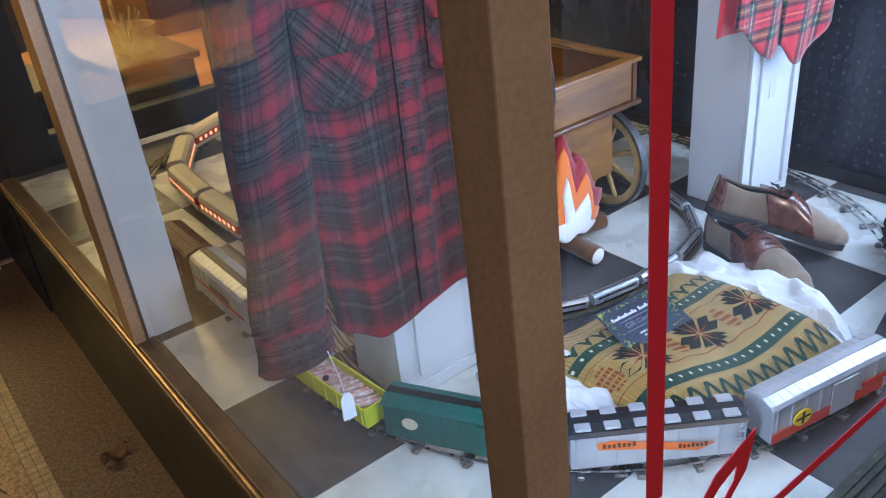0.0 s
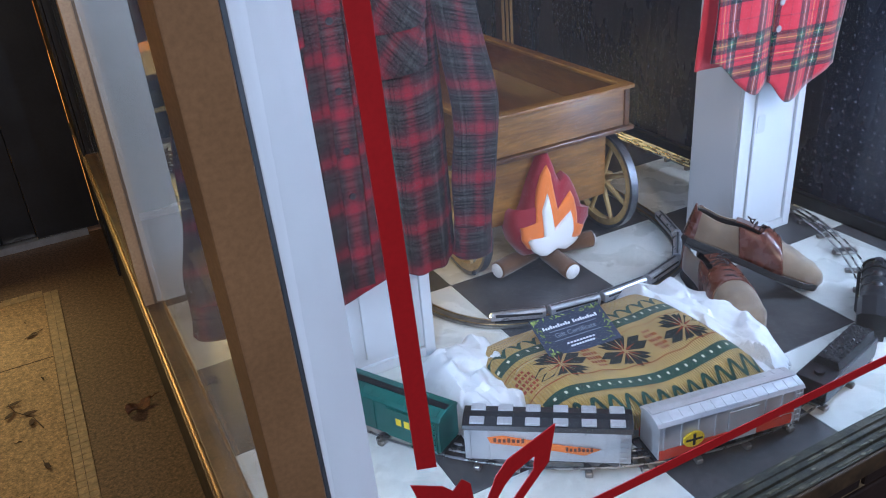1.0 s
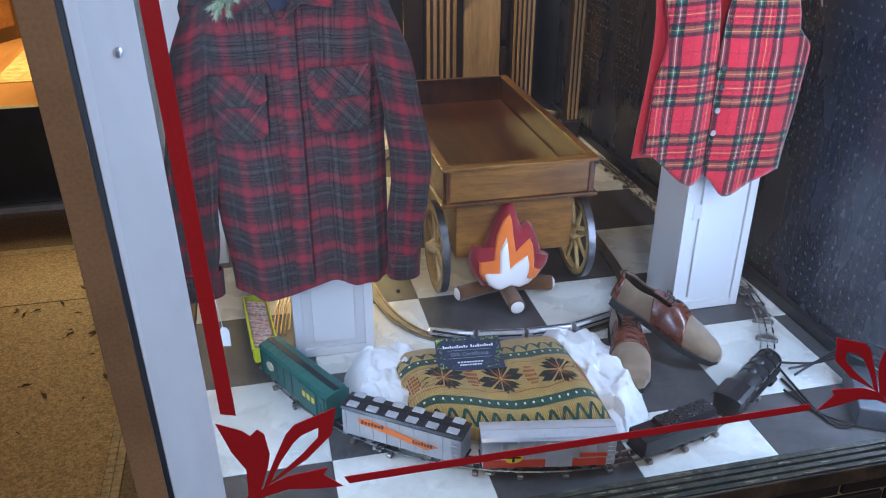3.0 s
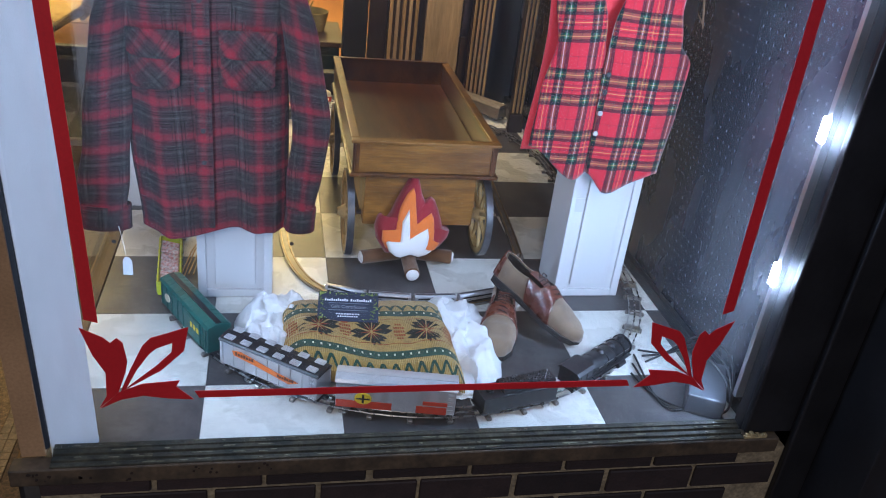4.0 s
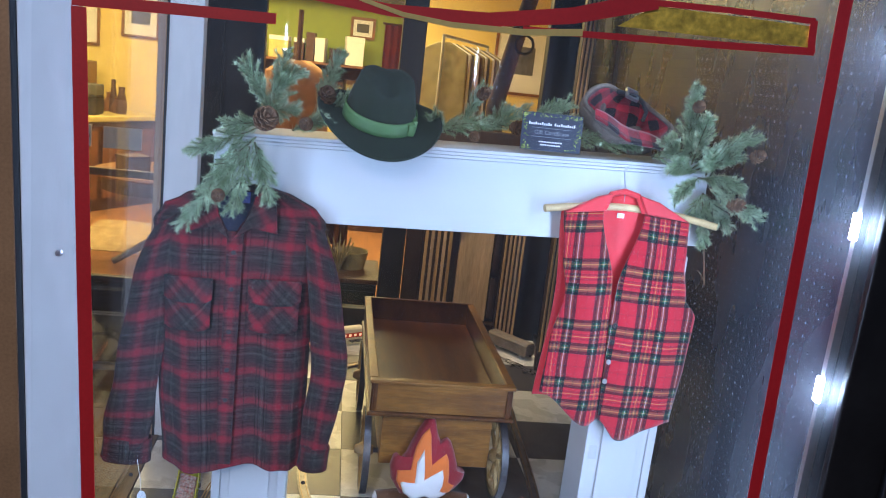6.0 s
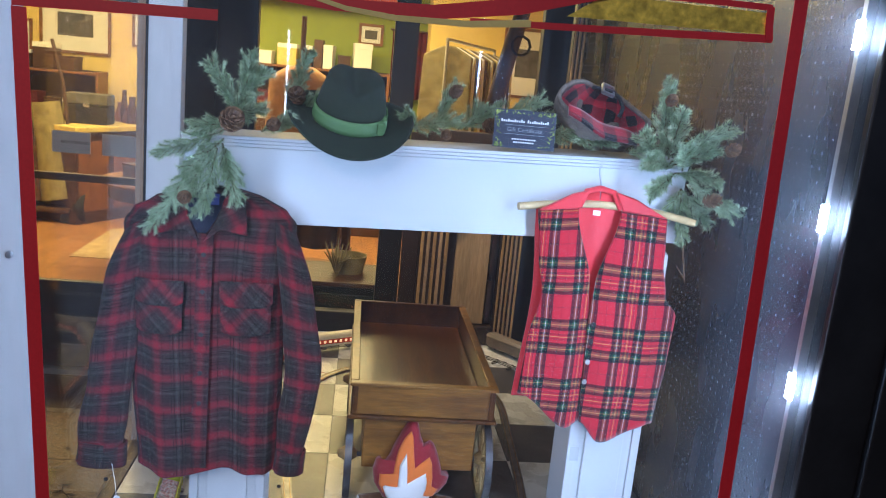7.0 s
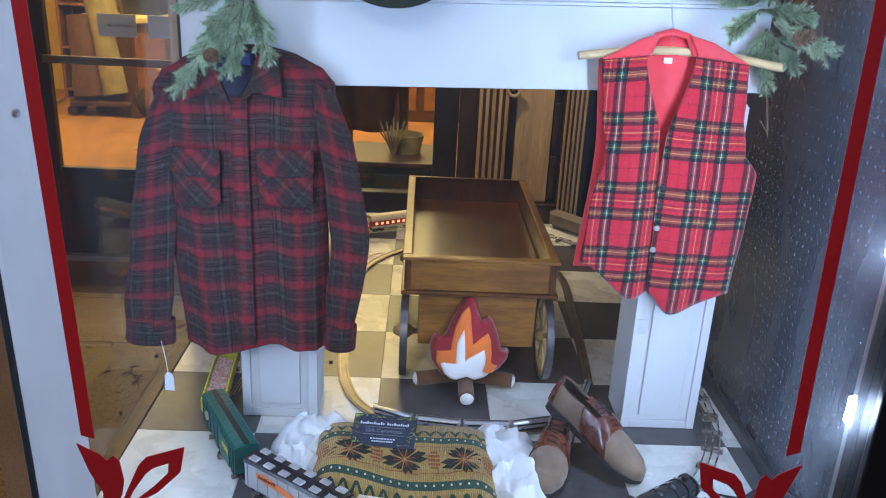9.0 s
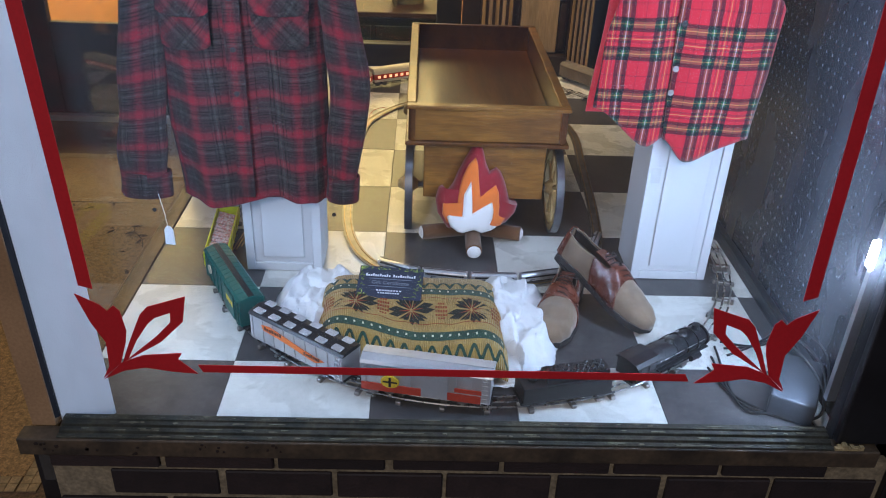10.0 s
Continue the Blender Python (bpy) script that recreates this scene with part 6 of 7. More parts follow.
# cream passenger train parked at the back
M_LITWIN = emit("lit_window", (1.0, 0.35, 0.10), 1.6)
SIDING = smooth_loop([(0.045, 1.0), (0.035, 1.3), (0.04, 1.55), (0.09, 1.76), (0.20, 1.91), (0.36, 1.99), (0.56, 2.01)], 8, closed=False)
siding = thing("railway_track", pose(0, 0, FZ), "curved toy track siding behind the cart", "toy track")
for d in (-0.015, 0.015):
    part("rail", tube(B(), offset_line(SIDING, d, 0.010, closed=False), 0.0016, 6), M_STEEL, siding, smooth=True)
for a, b in (((0.040, 1.16), (0.036, 1.39)), ((0.036, 1.41), (0.050, 1.64)), ((0.060, 1.67), (0.165, 1.865)), ((0.185, 1.885), (0.385, 1.995))):
    a, b = Vector(a), Vector(b)
    mid, d = (a + b) / 2, b - a
    L = d.length
    c = thing("toy_passenger_car", pose(mid.x, mid.y, FZ + 0.0115, 0, 0, math.degrees(math.atan2(d.y, d.x))), "cream and red toy passenger car with lit windows", "toy train", group="passenger train")
    bm = B()
    prism(bm, [(-0.030, 0.02), (0.030, 0.02), (0.030, 0.030), (-0.030, 0.030)], -L / 2, L / 2, "x")
    part("lower_body", bm, M_CREAM, c)
    part("red_band", box(B(), -L / 2, -0.0302, 0.0304, L / 2, 0.0302, 0.052), M_CARRED, c, "red window band")
    bm = B()
    prism(bm, [(-0.0315, 0.0524), (0.0315, 0.0524), (0.027, 0.066), (0.015, 0.073), (-0.015, 0.073), (-0.027, 0.066)], -L / 2, L / 2, "x")
    part("roof", bm, M_CREAM, c, bevel=0.002)
    for k in range(8):
        x = -L / 2 + 0.022 + k * (L - 0.044) / 7
        for sy in (-1, 1):
            part("lit_window", box(B(), x - 0.006, sy * 0.0312 - 0.0006, 0.036, x + 0.006, sy * 0.0312 + 0.0006, 0.047), M_LITWIN, c)
    trucks(c, L)

# ---- felt hat ----
M_FELTHAT = mat("dark_green_felt", (0.014, 0.022, 0.010), 0.95, vary=0.25, scale=25, bump=0.2, grain=500, sheen=0.03)
M_RIBBON = mat("green_ribbon", (0.10, 0.19, 0.065), 0.6, vary=0.15, scale=30, stretch=(1, 1, 8))
hat = thing("felt_hat", pose(0.305, 0.405, FZ + 1.130, 21, 4, 6), "dark green felt hat with a green ribbon band", "hat")


def brim(u, v):
    a = u * math.tau
    r = lerp(0.088, 0.158, v)
    dip = 0.016 * v ** 1.5 * (math.cos(2 * a) - 0.1) + 0.010 * v ** 3
    return (r * math.cos(a) * 0.98, r * math.sin(a) * 1.06, 0.016 + dip - 0.016 * v * (math.sin(a) < 0) * abs(math.sin(a)))


bm = B()
sheet(bm, brim, 64, 12, closed=True)
part("brim", bm, M_FELTHAT, hat, smooth=True, angle=180, solid=0.004)


def crown(u, v):
    a = u * math.tau
    if v < 0.72:
        q = v / 0.72
        r = lerp(0.089, 0.069, q ** 1.5)
        z = 0.015 + 0.104 * q
    else:
        q = (v - 0.72) / 0.28
        r = 0.069 * math.cos(q * math.pi / 2) ** 0.75
        z = 0.119 + 0.020 * math.sin(q * math.pi / 2)
    x, y = r * math.cos(a), r * math.sin(a) * 1.10
    crease = 0.015 * math.exp(-(x / 0.026) ** 2) * smooth01((v - 0.6) / 0.3)
    pinch = 1 - 0.20 * smooth01((v - 0.3) / 0.6) * math.exp(-((y + 0.06) / 0.045) ** 2)
    return (x * pinch, y, z - crease + 0.010 * (y / 0.09) * v)


bm = B()
sheet(bm, crown, 64, 36, closed=True)
bmesh.ops.remove_doubles(bm, verts=bm.verts, dist=0.0003)
part("crown", bm, M_FELTHAT, hat, smooth=True, angle=180)
bm = B()
sheet(bm, lambda u, v: ((lerp(0.0915, 0.0885, v)) * math.cos(u * math.tau), lerp(0.0915, 0.0885, v) * 1.10 * math.sin(u * math.tau), 0.019 + 0.034 * v), 64, 3, closed=True)
part("band", bm, M_RIBBON, hat, "green ribbon band", smooth=True, angle=180, solid=0.002)
part("bow", box(B(), 0.072, -0.060, 0.017, 0.084, -0.012, 0.054, pose(0, 0, 0)), M_RIBBON, hat, bevel=0.004)
part("bow_knot", box(B(), 0.060, -0.078, 0.020, 0.078, -0.060, 0.052), M_RIBBON, hat, bevel=0.004)

# ---- cap with plaid lining ----
M_WOOLCAP = mat("grey_brown_wool", (0.19, 0.155, 0.13), 0.95, vary=0.4, scale=60, bump=0.7, grain=300, sheen=0.05)
M_BUFFALO = plaid("buffalo_plaid", [(0.0, (0.36, 0.014, 0.030)), (0.5, (0.012, 0.010, 0.014))], [(0.0, (0.36, 0.014, 0.030)), (0.5, (0.012, 0.010, 0.014))], 0.064, 0.064, twill=600.0)
cap = thing("wool_cap", pose(0.950, 0.44, FZ + 1.217, 48, 16, 8), "grey wool cap showing its red and black plaid lining", "cap")


def cap_rim(a):
    """The cap's slack rim: sagging sides, a peak turned up at the front."""
    return 0.122 + 0.006 * math.sin(2 * a + 0.6) + 0.004 * math.sin(5 * a), 0.010 * math.sin(3 * a + 1) + 0.006 * math.sin(5 * a + 2)


def cap_shell(u, v, k=1.0, deep=0.078, crease=0.0):
    a = u * math.tau
    r0, lift = cap_rim(a)
    r = r0 * k * math.sin(min(1.0, v) * math.pi / 2) ** 0.7
    z = -deep * k * math.cos(v * math.pi / 2) ** 0.9
    fold = crease * math.sin(4 * a + 5 * v) * math.sin(v * math.pi) + 0.5 * crease * math.sin(9 * a - 3 * v) * math.sin(v * math.pi)
    return (r * math.cos(a), r * math.sin(a) * 0.68, z + lift * v + fold)


bm = B()
sheet(bm, cap_shell, 40, 14, closed=True)
part("shell", bm, M_WOOLCAP, cap, smooth=True, angle=180, solid=0.008)
bm = B()
sheet(bm, lambda u, v: cap_shell(u, v, 0.93, 0.070, 0.009), 48, 18, lambda u, v: (0.12 * v * math.cos(u * math.tau) * 1.3, 0.12 * v * math.sin(u * math.tau)), closed=True)
part("lining", bm, M_BUFFALO, cap, "red and black plaid lining", smooth=True, angle=180)
edge = []
for k in range(48):
    a = k * math.tau / 48
    r, lift = cap_rim(a)
    edge.append((r * math.cos(a), r * 0.68 * math.sin(a), 0.003 + lift))
part("rolled_edge", tube(B(), edge, 0.0065, 10, closed=True), M_WOOLCAP, cap, smooth=True)
bm = B()
sheet(bm, lambda u, v: (lerp(-0.112, 0.108, u), -0.040 - 0.058 * v ** 0.8 * (0.55 + 0.45 * math.sin(u * math.pi)) - 0.012 * math.sin(u * math.pi), 0.016 + 0.014 * math.sin(u * math.pi) * v + 0.004 * math.sin(u * 11)), 24, 7, lambda u, v: (u * 0.21, v * 0.05))
part("brim_lining", bm, M_BUFFALO, cap, solid=0.006, smooth=True)
strap = part("ear_strap", tube(B(), [(-0.036, 0.068, 0.004), (-0.016, 0.058, 0.020), (0.012, 0.056, 0.026), (0.036, 0.054, 0.018), (0.052, 0.034, 0.010), (0.050, 0.012, -0.004)], 0.0055, 8), M_GASKET, cap, "black strap", smooth=True)
bm = B()
for x0, y0, x1, y1 in ((-0.022, 0.040, -0.017, 0.072), (0.008, 0.040, 0.013, 0.072), (-0.017, 0.040, 0.008, 0.045), (-0.017, 0.067, 0.008, 0.072)):
    box(bm, x0, y0, 0.020, x1, y1, 0.030)
part("buckle", bm, M_ALU, strap, "dull metal buckle")

# ---- evergreen garland ----
M_NEEDLE = mat("blue_green_needles", (0.52, 0.62, 0.42), 0.6, vary=0.10, scale=40, bump=0.0, second=(0.24, 0.33, 0.17))
M_TWIG = mat("brown_twig", (0.13, 0.075, 0.035), 0.8, vary=0.4, scale=40)
M_CONE = mat("pine_cone", (0.24, 0.135, 0.065), 0.7, vary=0.5, scale=60, second=(0.09, 0.045, 0.022))
grn = random.Random(12)


def needle_run(bm, line, n, ln0, ln1):
    """Needles all round a shoot, pointing forward."""
    m = len(line) - 1
    for k in range(n):
        q = (k + grn.random()) / n
        i = min(m - 1, int(q * m))
        p = line[i].lerp(line[i + 1], q * m - i)
        d = (line[i + 1] - line[i]).normalized()
        s = Matrix.Rotation(grn.random() * math.tau, 3, d) @ d.orthogonal().normalized()
        tip = p + (s * grn.uniform(0.6, 1.0) + d * grn.uniform(0.4, 0.9)).normalized() * grn.uniform(ln0, ln1) * (1 - 0.2 * q)
        w = d.cross(s).normalized() * 0.0011
        v0, v1, v2, v3 = bm.verts.new(p - w), bm.verts.new(p + w), bm.verts.new(p + s * 0.0012 + d * 0.001), bm.verts.new(tip)
        for f in ((v0, v1, v3), (v1, v2, v3), (v2, v0, v3)):
            bm.faces.new(f)


def bough(name, sprigs, label):
    g = thing(name, pose(0, 0, 0), label, "garland")
    for a, b in sprigs:
        a, b = Vector(a), Vector(b)
        L = (b - a).length
        mid = a.lerp(b, 0.5) + Vector((0, 0, 0.12 * L * (1 if b.z > a.z - 0.05 else -0.3)))
        line = [a.lerp(mid, q).lerp(mid.lerp(b, q), q) for q in [k / 10 for k in range(11)]]
        bt = tube(B(), line, 0.0024, 5, r1=0.0012)
        bm = B()
        needle_run(bm, line, int(L * 2900) + 36, 0.015, 0.025)
        d0 = (b - a).normalized()
        side = d0.cross(Vector((0, 1, 0))).normalized()
        n = max(5, int(L / 0.0105))
        for k in range(n):
            q = 0.12 + 0.75 * (k + grn.random() * 0.6) / n
            p = a.lerp(mid, q).lerp(mid.lerp(b, q), q)
            way = (d0 * grn.uniform(0.7, 1.1) + side * (1 if k % 2 else -1) * grn.uniform(0.5, 0.95) + Vector((0, -1, 0)) * grn.uniform(-0.35, 0.6)).normalized()
            sl = grn.uniform(0.022, 0.042) * (1.15 - 0.5 * q)
            shoot = [p, p + way * sl * 0.5 + d0 * 0.002, p + way * sl + d0 * 0.008]
            tube(bt, shoot, 0.0014, 4, r1=0.0008)
            needle_run(bm, shoot, int(sl * 3100) + 18, 0.012, 0.020)
        sp = part("sprig", bt, M_TWIG, g, smooth=True)
        nd = part("needles", bm, M_NEEDLE, sp)
        nd["kind"] = "stuff"
    return g


def pine_cone(at, size, tilt, parent):
    bm = B()
    n = 46
    lathe(bm, [(0.001, -size * 0.5), (size * 0.17, -size * 0.3), (size * 0.19, 0), (size * 0.12, size * 0.35), (0.001, size * 0.5)], 10)
    for k in range(n):
        q = k / n
        a = k * 2.39996
        r = size * (0.48 * math.sin(math.pi * (0.12 + 0.80 * q)) ** 0.8)
        z = lerp(-0.5, 0.5, q) * size
        w, h = size * 0.16, size * 0.05
        m = pose(0, 0, z, 0, 0, math.degrees(a)) @ pose(r * 0.72, 0, 0, 0, -10 - 55 * q)
        box(bm, -size * 0.22, -w * 0.55, -h * 0.3, size * 0.14, w * 0.62, h * 0.4, m)
    cn = part("pine_cone", bm, M_CONE, parent, "brown open pine cone")
    cn.matrix_local = pose(at[0], at[1] - 0.018, at[2], *tilt)
    return cn


gl = bough("evergreen_garland", [
    ((0.06, 0.36, 1.62), (-0.02, 0.31, 1.755)), ((0.06, 0.36, 1.63), (0.075, 0.32, 1.785)), ((0.03, 0.35, 1.66), (0.12, 0.33, 1.745)),
    ((0.02, 0.35, 1.63), (0.12, 0.31, 1.655)), ((0.10, 0.37, 1.60), (0.185, 0.33, 1.635)), ((0.03, 0.34, 1.61), (-0.05, 0.29, 1.60)),
    ((0.02, 0.34, 1.60), (-0.135, 0.29, 1.535)), ((0.02, 0.33, 1.58), (-0.06, 0.27, 1.50)), ((-0.02, 0.30, 1.55), (-0.135, 0.25, 1.36)),
    ((-0.01, 0.30, 1.55), (-0.062, 0.26, 1.43)), ((0.01, 0.30, 1.56), (-0.016, 0.26, 1.402)),
    ((0.03, 0.30, 1.56), (0.067, 0.26, 1.436)), ((0.02, 0.31, 1.57), (0.045, 0.27, 1.50)), ((0.15, 0.42, 1.63), (0.205, 0.40, 1.80)), ((0.15, 0.42, 1.63), (0.25, 0.42, 1.70))], "green fir garland draped over one end of the mantel")
pine_cone((0.045, 0.295, 1.630), 0.062, (70, 0, 20), gl)
pine_cone((0.135, 0.32, 1.625), 0.036, (80, 0, 0), gl)
pine_cone((-0.045, 0.245, 1.452), 0.034, (90, 0, 0), gl)
pine_cone((0.175, 0.42, 1.69), 0.05, (60, 20, 0), gl)
gm = bough("evergreen_garland", [
    ((0.45, 0.46, 1.63), (0.60, 0.45, 1.66)), ((0.52, 0.47, 1.63), (0.57, 0.46, 1.755)), ((0.58, 0.46, 1.64), (0.70, 0.45, 1.70)), ((0.60, 0.47, 1.64), (0.64, 0.46, 1.71)),
    ((0.68, 0.46, 1.66), (0.80, 0.45, 1.735)), ((0.72, 0.47, 1.65), (0.86, 0.46, 1.70)), ((0.80, 0.44, 1.64), (0.87, 0.40, 1.655)), ((0.86, 0.43, 1.64), (0.98, 0.385, 1.645)), ((0.48, 0.44, 1.625), (0.44, 0.43, 1.67))], "green fir garland lying along the mantel")
pine_cone((0.565, 0.455, 1.735), 0.036, (60, 0, 30), gm)
pine_cone((0.545, 0.40, 1.63), 0.030, (85, 0, 0), gm)
pine_cone((0.66, 0.44, 1.66), 0.042, (75, 0, 40), gm)
gr = bough("evergreen_garland", [
    ((1.09, 0.36, 1.62), (1.045, 0.27, 1.815)), ((1.10, 0.34, 1.62), (1.09, 0.26, 1.745)), ((1.06, 0.36, 1.63), (1.02, 0.32, 1.68)), ((1.10, 0.33, 1.61), (1.215, 0.24, 1.715)),
    ((1.10, 0.33, 1.60), (1.19, 0.25, 1.66)), ((1.10, 0.33, 1.60), (1.01, 0.26, 1.615)), ((1.11, 0.31, 1.59), (1.03, 0.25, 1.54)), ((1.11, 0.31, 1.59), (1.20, 0.24, 1.58)),
    ((1.13, 0.28, 1.57), (1.252, 0.22, 1.51)), ((1.145, 0.345, 1.55), (1.23, 0.325, 1.46)), ((1.145, 0.345, 1.55), (1.165, 0.325, 1.41)), ((1.145, 0.345, 1.545), (1.115, 0.335, 1.48)), ((1.0, 0.36, 1.625), (1.08, 0.33, 1.64)), ((1.12, 0.29, 1.60), (1.10, 0.24, 1.66))], "green fir garland drooping from the end of the mantel")
pine_cone((1.045, 0.25, 1.765), 0.032, (70, 0, 0), gr)
pine_cone((1.200, 0.225, 1.665), 0.036, (60, 30, 0), gr)
pine_cone((1.165, 0.215, 1.545), 0.040, (75, 0, 60), gr)
part("bare_twig", tube(B(), [(1.165, 0.325, 1.41), (1.173, 0.318, 1.36), (1.181, 0.316, 1.315)], 0.003, 6, r1=0.002), M_TWIG, gr)
part("bare_twig", tube(B(), [(1.179, 0.316, 1.325), (1.166, 0.311, 1.34), (1.153, 0.309, 1.355)], 0.0018, 6, r1=0.001), M_TWIG, gr)

# ---- cables and lead weights in the corner ----
wire = thing("power_cable", pose(0, 0, FZ), "tangle of dark power cable in the corner", "cable")
for s in range(3):
    rn = random.Random(20 + s)
    pts = smooth_loop([(1.05 + 0.02 * s, 0.0 + 0.04 * s, 0.006), (1.08, -0.10 - 0.015 * s, 0.006), (1.16, -0.165 + 0.01 * s, 0.007), (1.23, -0.17, 0.02), (1.245, -0.10, 0.06 + 0.03 * s), (1.20, -0.02, 0.09 + 0.02 * s), (1.16, 0.05, 0.03), (1.10, 0.10 - 0.03 * s, 0.008)], 6, closed=False)
    part("wire", tube(B(), pts, 0.003, 6), M_BLACKP, wire, smooth=True)
pw = thing("power_supply", pose(1.205, -0.095, FZ, 0, 0, 62), "grey transformer box leaning in the corner", "power supply")
part("case", box(B(), -0.085, -0.045, 0.001, 0.085, 0.045, 0.055), mat("grey_plastic", (0.055, 0.06, 0.07), 0.5), pw, bevel=0.004)
part("plug", box(B(), 0.0855, -0.012, 0.012, 0.108, 0.012, 0.036), M_BLACKP, pw, bevel=0.003)
# ---- fluted woodwork leaning at the back of the display ----
wood = thing("salvaged_panelling", pose(-0.01, 2.12, FZ), "fluted dark and gilt wooden panelling at the back", "panelling")


def flutes(x0, x1, z0, z1, y, n):
    f = part("pilaster", box(B(), x0, y, z0, x1, y + 0.03, z1), M_DARKWOOD, wood)
    for k in range(n):
        a = lerp(x0, x1, (k + 0.18) / n)
        b = lerp(x0, x1, (k + 0.72) / n)
        part("flute", box(B(), a, y - 0.009, z0 + 0.002, b, y - 0.0003, z1 - 0.002), M_GOLDW if k % 2 == 0 else M_PANELW, f, bevel=0.003)


flutes(0.655, 0.80, 0.02, 1.02, 0.0, 5)
flutes(1.045, 1.15, 0.02, 0.98, 0.0, 5)
part("panel", box(B(), 0.835, 0.03, 0.10, 1.0, 0.05, 0.93), M_PANELW, wood, "pale weathered wooden panel", bevel=0.003)
for z in (0.12, 0.36, 0.62):
    part("slot", box(B(), 1.004, 0.026, z, 1.028, 0.05, z + 0.2), M_DARKWOOD, wood)
part("backing", box(B(), 0.577, 0.052, 0.001, 1.13, 0.074, 1.0), M_DARKWOOD, wood)
part("top_beam", box(B(), 0.655, -0.012, 0.935, 1.16, 0.028, 1.03), M_DARKWOOD, wood, bevel=0.004)
part("base_beam", box(B(), 0.80, -0.002, 0.001, 1.044, 0.06, 0.095), M_DARKWOOD, wood, bevel=0.004)
part("brace", box(B(), -0.012, 0.0, 0.0, 0.012, 0.02, 0.22, pose(0.80, -0.02, 0.74, 0, 35, 0)), M_DARKWOOD, wood)
bm = B()
ring = [(0.815 + (0.045 - 0.002 * k) * math.cos(k * 0.5), -0.012, 0.62 + (0.045 - 0.002 * k) * math.sin(k * 0.5)) for k in range(20)]
part("scroll", tube(bm, ring, 0.008, 8), M_PANELW, wood, "carved scroll", smooth=True)
pst = thing("fluted_post", pose(1.205, 1.80, FZ), "tall fluted post with gilt ribs", "post")
part("core", box(B(), -0.026, -0.02, 0.001, 0.026, 0.02, 1.9), M_DARKWOOD, pst)
for x in (-0.018, 0.0, 0.018):
    part("rib", tube(B(), [(x, -0.021, 0.09), (x, -0.021, 1.88)], 0.006, 8), M_GOLDW, pst, smooth=True)
part("foot", box(B(), -0.034, -0.028, 0.001, 0.034, -0.0202, 0.085), M_DARKWOOD, pst, bevel=0.004)
fl = thing("toy_flat_car", pose(1.10, 1.99, FZ + 0.012, 0, 0, 128), "grey brown toy car parked at the back", "toy train")
part("body", box(B(), -0.12, -0.03, 0.012, 0.12, 0.03, 0.06), mat("grey_car", (0.16, 0.13, 0.10), 0.5, vary=0.3), fl, bevel=0.004)
part("roof", prism(B(), [(-0.032, 0.0605), (0.032, 0.0605), (0.02, 0.072), (-0.02, 0.072)], -0.12, 0.12, "x"), mat("grey_car_roof", (0.24, 0.20, 0.15), 0.5, vary=0.2), fl)
trucks(fl, 0.24)
part("wire_loop", tube(B(), smooth_loop([(0.20, 1.52, 0.503), (0.27, 1.57, 0.504), (0.25, 1.64, 0.503), (0.21, 1.60, 0.504)], 6), 0.0012, 5, closed=True), mat("red_wire", (0.45, 0.05, 0.04), 0.5))
tagged(bpy.data.objects["wire_loop"], "thin red wire loop lying on the floor", "wire")
bk = thing("toy_scenery", pose(-0.10, 1.86, FZ), "dark twiggy toy scenery beside the track", "toy")
for k in range(14):
    a = k * 0.9
    part("twig", tube(B(), [(0.02 * math.cos(a), 0.05 * math.sin(a), 0.001), (0.05 * math.cos(a * 1.7), 0.10 * math.sin(a), 0.03 + 0.01 * (k % 4)), (0.08 * math.cos(a * 1.3), 0.14 * math.sin(a * 0.8), 0.015)], 0.0035, 5), M_TWIG, bk)
bundle = thing("rail_bundle", pose(-0.055, 0.62, FZ), "bundle of brassy spare track rails and switch box", "toy track")
for k in range(9):
    part("rail", tube(B(), [(-0.05 + 0.012 * k, -0.16 + 0.012 * k, 0.006 + 0.004 * (k % 3)), (-0.03 + 0.010 * k, 0.0, 0.010 + 0.005 * (k % 2)), (0.005 + 0.010 * k, 0.15, 0.008 + 0.004 * (k % 3))], 0.0022, 6), M_BRASSR, bundle, smooth=True)
part("switch_box", box(B(), 0.012, -0.14, 0.001, 0.05, -0.06, 0.03), M_BLACKP, bundle, bevel=0.003)

# ---- litter in the entry ----
lrn = random.Random(31)
for k in range(34):
    if k < 22:
        x, y = lrn.gauss(-0.95, 0.22), lrn.gauss(1.45, 0.38)
    else:
        x, y = lrn.uniform(-1.5, -0.4), lrn.uniform(0.2, 2.4)
    if not (-1.85 < x < -0.37 and 0.05 < y < 2.6):
        continue
    s = lrn.uniform(0.006, 0.022) * (1.5 if k % 7 == 0 else 1)
    bm = B()
    n = 5
    top = [(-s, 0.0, 0.002), (-s * 0.3, s * 0.32, 0.007), (s * 0.5, s * 0.28, 0.004), (s, 0.0, 0.006), (s * 0.4, -s * 0.26, 0.003), (-s * 0.4, -s * 0.3, 0.006)]
    vs = [bm.verts.new(p) for p in top]
    c = bm.verts.new((0, 0, 0.003))
    for i in range(6):
        bm.faces.new((c, vs[i], vs[(i + 1) % 6]))
    tube(bm, [(-s, 0, 0.002), (-s * 1.6, s * 0.1, 0.003)], 0.0008, 4)
    ob = part("dead_leaf", bm, M_LEAFD, solid=0.0008)
    ob.matrix_world = pose(x, y, 0.0045, lrn.uniform(-8, 8), lrn.uniform(-8, 8), lrn.uniform(0, 360))
    tagged(ob, "small curled brown dead leaf on the pavement", "leaf", group="litter in the entry")

